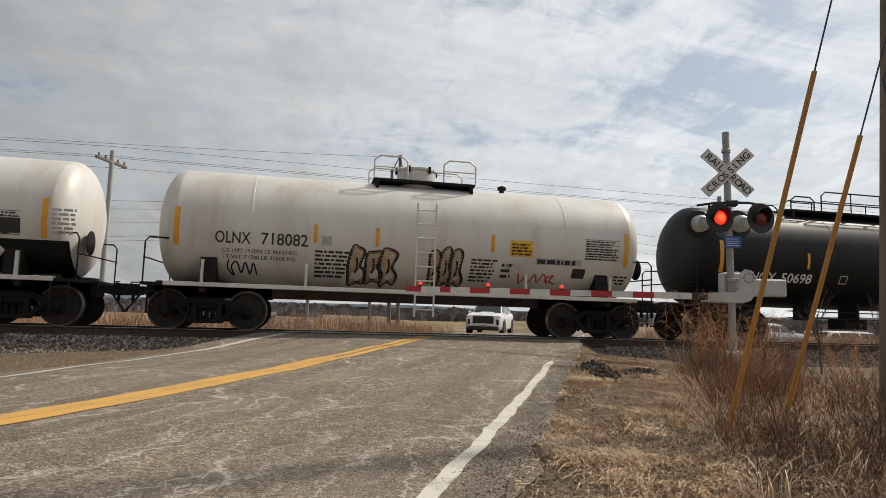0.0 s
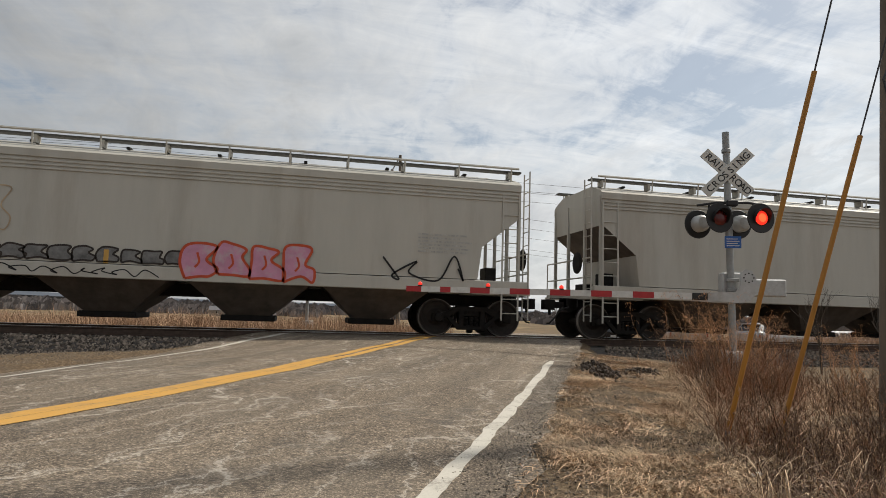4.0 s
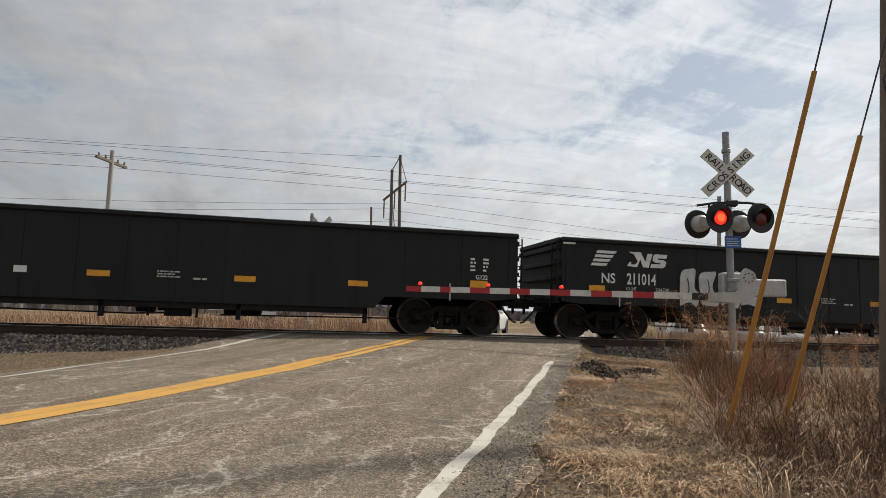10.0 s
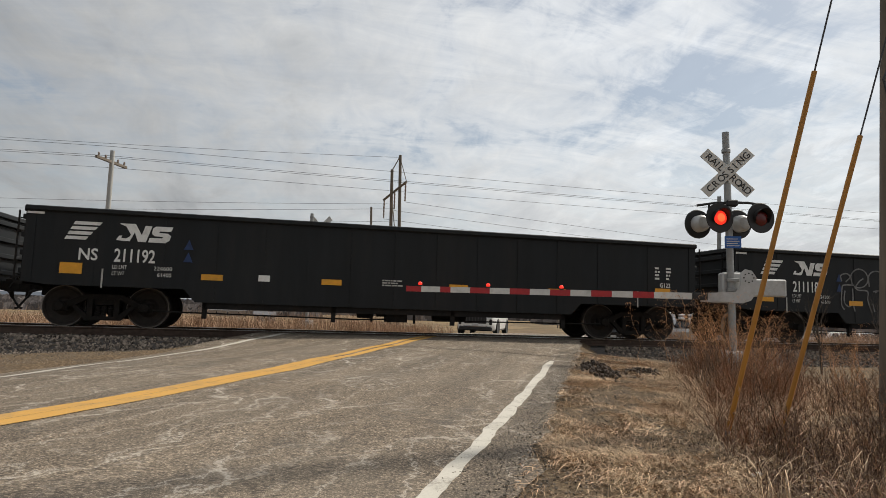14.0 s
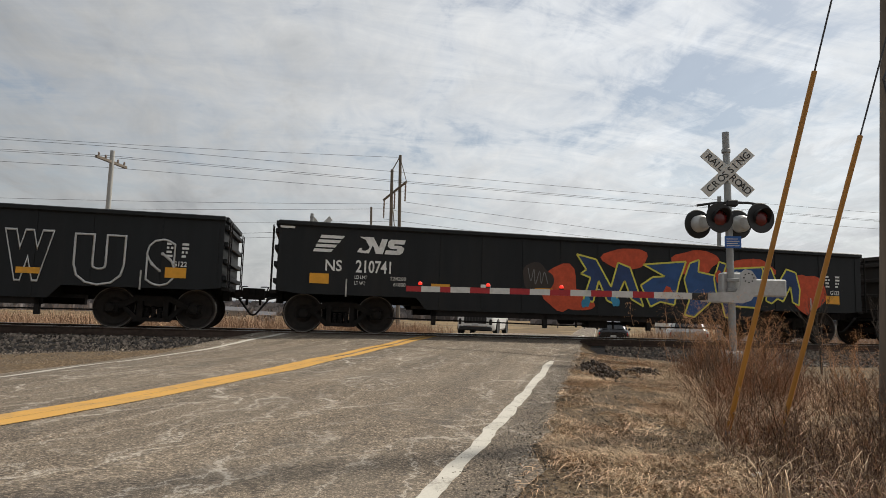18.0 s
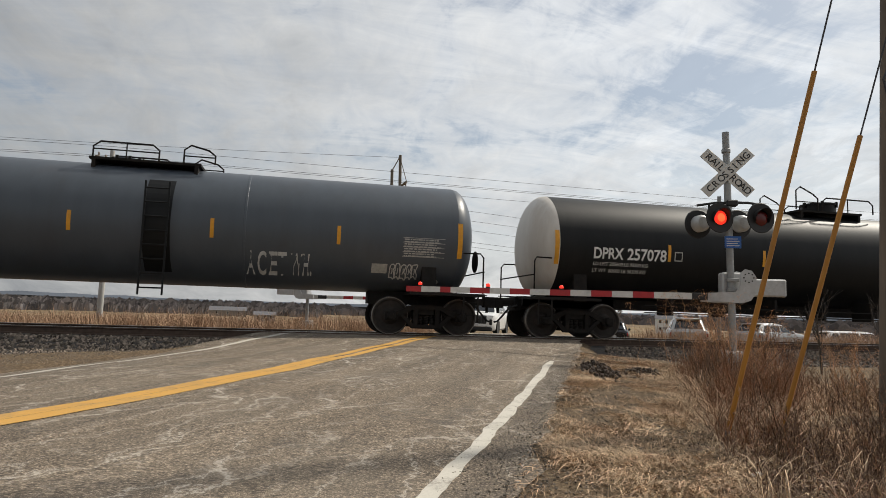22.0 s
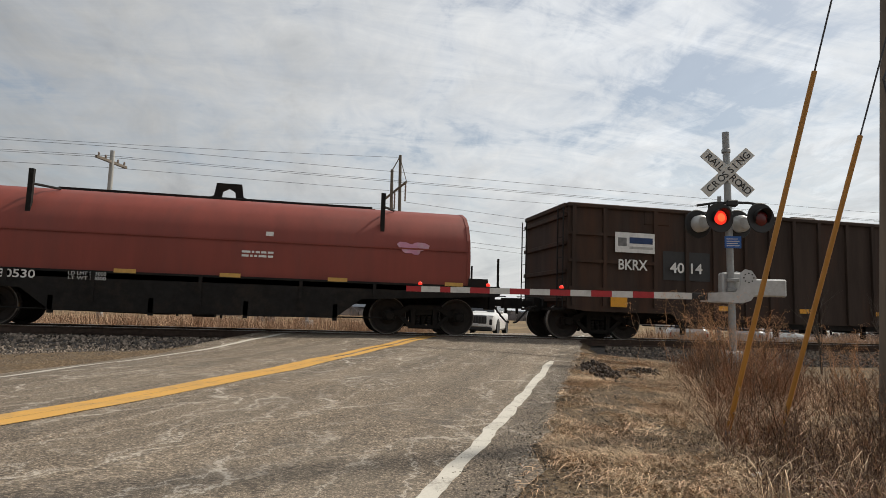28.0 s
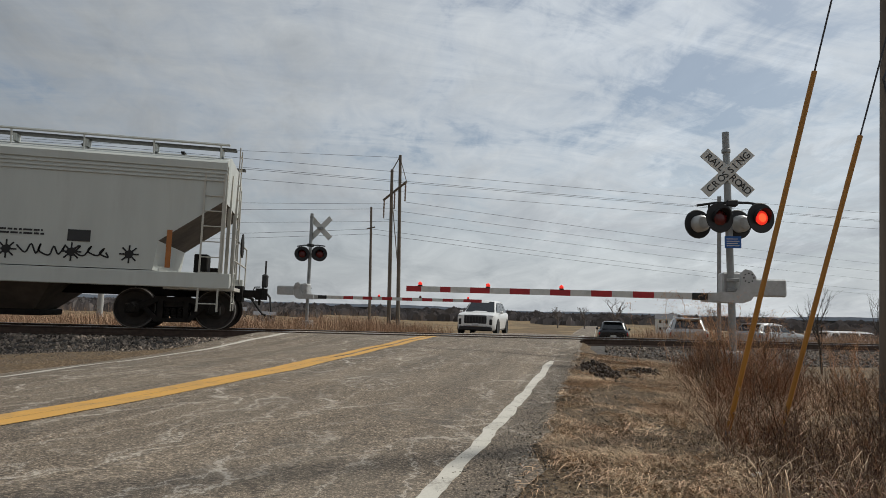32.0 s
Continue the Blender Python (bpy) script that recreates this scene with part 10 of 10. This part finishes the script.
    fat_o = ((6, 50), (16, 84), (50, 100), (84, 86), (98, 52), (92, 22), (70, 2), (30, 0), (12, 16))
    for k, (shape, xa, xb, za, zb, fill) in enumerate(((fat_a, 3.70, 4.95, 1.02, 2.14, M_SPRAYBLUE), (fat_b, 4.75, 5.75, 1.0, 2.22, M_SPRAYBLUE), (fat_b, 5.60, 6.50, 1.0, 2.16, M_SPRAYBLUE),
                                                       (fat_o, 6.38, 7.35, 0.98, 2.10, M_SPRAYGRN), (fat_a, 7.25, 8.45, 0.98, 2.0, M_SPRAYBLUE))):
        pts = crom([(xa + (xb - xa) * a / 100, za + (zb - za) * b / 100) for a, b in shape + shape[:1]], 5)
        y = -1.6045 - 0.003 * (k % 2)
        bm = bmesh.new()
        bm.faces.new([bm.verts.new((a, y, b)) for a, b in pts[:-1]])
        part("graffiti_fill", bm, fill, car, "sprayed graffiti letter")
        bm = bmesh.new()
        stroke(bm, [(xa + (xb - xa) * a / 100, za + (zb - za) * b / 100) for a, b in shape + shape[:1]], 0.045, y - 0.002, 5)
        stroke(bm, [(xa + (xb - xa) * a, za + (zb - za) * b) for a, b in ((0.45, 0.35), (0.5, 0.5), (0.46, 0.62))], 0.04, y - 0.002)
        part("graffiti_outline", bm, M_SPRAYNAVY, car, "dark blue sprayed outline")
    dashes(car, 9.2, 10.1, 1.45, 1.86, 5, M_SPRAYRED, seed=164)
    throw_up(car, 10.75, 12.2, 0.98, 2.1, 3, M_SPRAYBLK, None, 165, 0.05, y=-1.606)
    scrawl(car, 12.3, 13.15, 1.5, 1.9, M_SPRAYBLK, 166, 0.035, n=7)
    scrawl(car, 14.5, 16.4, 1.5, 1.78, M_SPRAYBLK, 167, 0.035, n=16)
    for sx in (14.35, 15.6, 16.75):
        bm = bmesh.new()
        for k in range(4):
            a = k * math.pi / 4
            stroke(bm, [(sx - 0.2 * math.cos(a), 1.62 - 0.2 * math.sin(a)), (sx, 1.62), (sx + 0.2 * math.cos(a), 1.62 + 0.2 * math.sin(a))], 0.035, -1.575)
        blob(bm, sx, 1.62, 0.09, 0.09, -1.577, 2, 0.1)
        part("graffiti_star", bm, M_SPRAYBLK, car)
    decal(car, "stencil_panel", 15.5, 15.95, 1.85, 2.1, M_BLACKPT)
    dashes(car, 14.2, 15.2, 1.95, 2.1, 2, M_BLACKPT, seed=168)
    for x, z0, z1 in ((2.03, 1.36, 2.21), (5.5, 1.4, 1.8), (8.35, 1.4, 1.8), (11.2, 1.4, 1.8), (14.0, 1.4, 1.8), (17.5, 1.36, 2.2)):
        decal(car, "reflector", x, x + 0.11, z0, z1, M_HOPORANGE, y=-1.612, label="orange-brown reflective strip")
    # end of train device
    bm = bmesh.new()
    box(bm, 19.48, 19.62, -0.14, 0.14, 1.05, 1.38, 0.03)
    tube(bm, [(19.55, 0, 1.38), (19.55, 0, 1.72)], 0.025, 6)
    tube(bm, [(19.5, -0.1, 1.05), (19.7, -0.15, 0.8), (19.75, -0.2, 0.45)], 0.028, 6)
    part("end_of_train_device", bm, M_BLACKPT, car, "black end-of-train device on the last coupler")
    TRAIN.append((car, 518.7))


M_HOPORANGE = mat("reflector_orange", (0.36, 0.13, 0.03), 0.55, 0, 0.12, 9.0)
build_white_tanks()
build_black_tanks()
build_lead_hoppers()
build_gondolas()
build_other_gondolas()
build_grey_tanks()
build_boxcar()
build_tail()

# ---- how far the train has come: seconds, metres ----
S_ROWS = [(0.0, 107.3), (1.0, 85.98), (2.0, 65.6), (3.0, 45.4), (6.0, -15.7), (7.0, -36.06), (8.0, -56.3), (9.0, -76.74), (10.0, -97.25), (11.0, -117.52), (12.0, -137.73), (13.0, -157.85),
          (14.0, -178.03), (17.0, -238.66), (18.0, -258.55), (19.0, -279.04), (20.0, -299.32), (21.0, -319.05), (22.0, -339.89), (23.0, -360.9), (24.0, -379.75), (25.0, -399.7), (28.0, -459.85), (29.0, -480.3), (30.0, -499.85), (31.0, -520.1), (32.0, -539.3)]


def run_at(t):
    for (a, p_), (b, q) in zip(S_ROWS, S_ROWS[1:]):
        if t <= b:
            return p_ + (q - p_) * (t - a) / (b - a)
    return S_ROWS[-1][1]


def roll_wheels(car, c):
    """Each wheelset turns while it rolls past; its poses are in its truck's space."""
    for truck in car.children:
        if not truck.name.startswith("truck"):
            continue
        for w in truck.children:
            if not w.name.startswith("wheelset"):
                continue
            x0 = truck.location.x + w.location.x + c
            at = w.location.copy()
            rows = []
            for k in range(0, 961):
                t = k / 30
                run = run_at(t)
                if k in (0, 960) or -10.0 < x0 + run < 21.0:
                    rows.append((t, pose(at.x, at.y, at.z, 0, math.degrees(math.fmod(run / 0.457, math.tau)), 0)))
            walk(w, rows)


# the lamps flash in turn, and fade out for a moment every six seconds
FLASH_PERIOD, FLASH_RIGHT, FLASH_LEFT = 1.177, 1.21, 0.578
FADED = ((0.15, 0.9), (5.75, 6.75), (11.6, 12.45), (17.7, 18.9), (24.25, 25.1), (30.65, 31.75))


def lamp_on(side, t):
    if any(a < t < b for a, b in FADED):
        return False
    right = (t - FLASH_RIGHT) % FLASH_PERIOD < FLASH_LEFT + FLASH_PERIOD - FLASH_RIGHT
    return right == (side == 2)


def flash(plate, side):
    """The glowing cluster comes forward into the lens while its lamp is on."""
    rows, was = [], None
    for k in range(961):
        on = lamp_on(side, k / 30)
        if on != was or k == 960:
            if was is not None:
                rows.append(((k - 1) / 30, pose(0, 0.0 if was else 0.09, 0)))
            rows.append((k / 30, pose(0, 0.0 if on else 0.09, 0)))
        was = on
    for ob in plate.children:
        if ob.name.startswith(("led_cluster", "lamp_core")):
            walk(ob, rows)


def motions():
    for plate, side in FLASHERS:
        flash(plate, side)
    for ob, c in TRAIN:
        walk(ob, [(t, pose(c + x, 0, 0)) for t, x in S_ROWS])
        roll_wheels(ob, c)
    # the white car rolls up to its gate
    walk(suv_white, [(t, road_pose(33.6 + d, -5.95, 63.97)) for t, d in ((0.0, 2.2), (3.6, 2.2), (5.5, 1.35), (7.2, 0.1), (8.0, 0.0), (32.0, 0.0))])


motions()
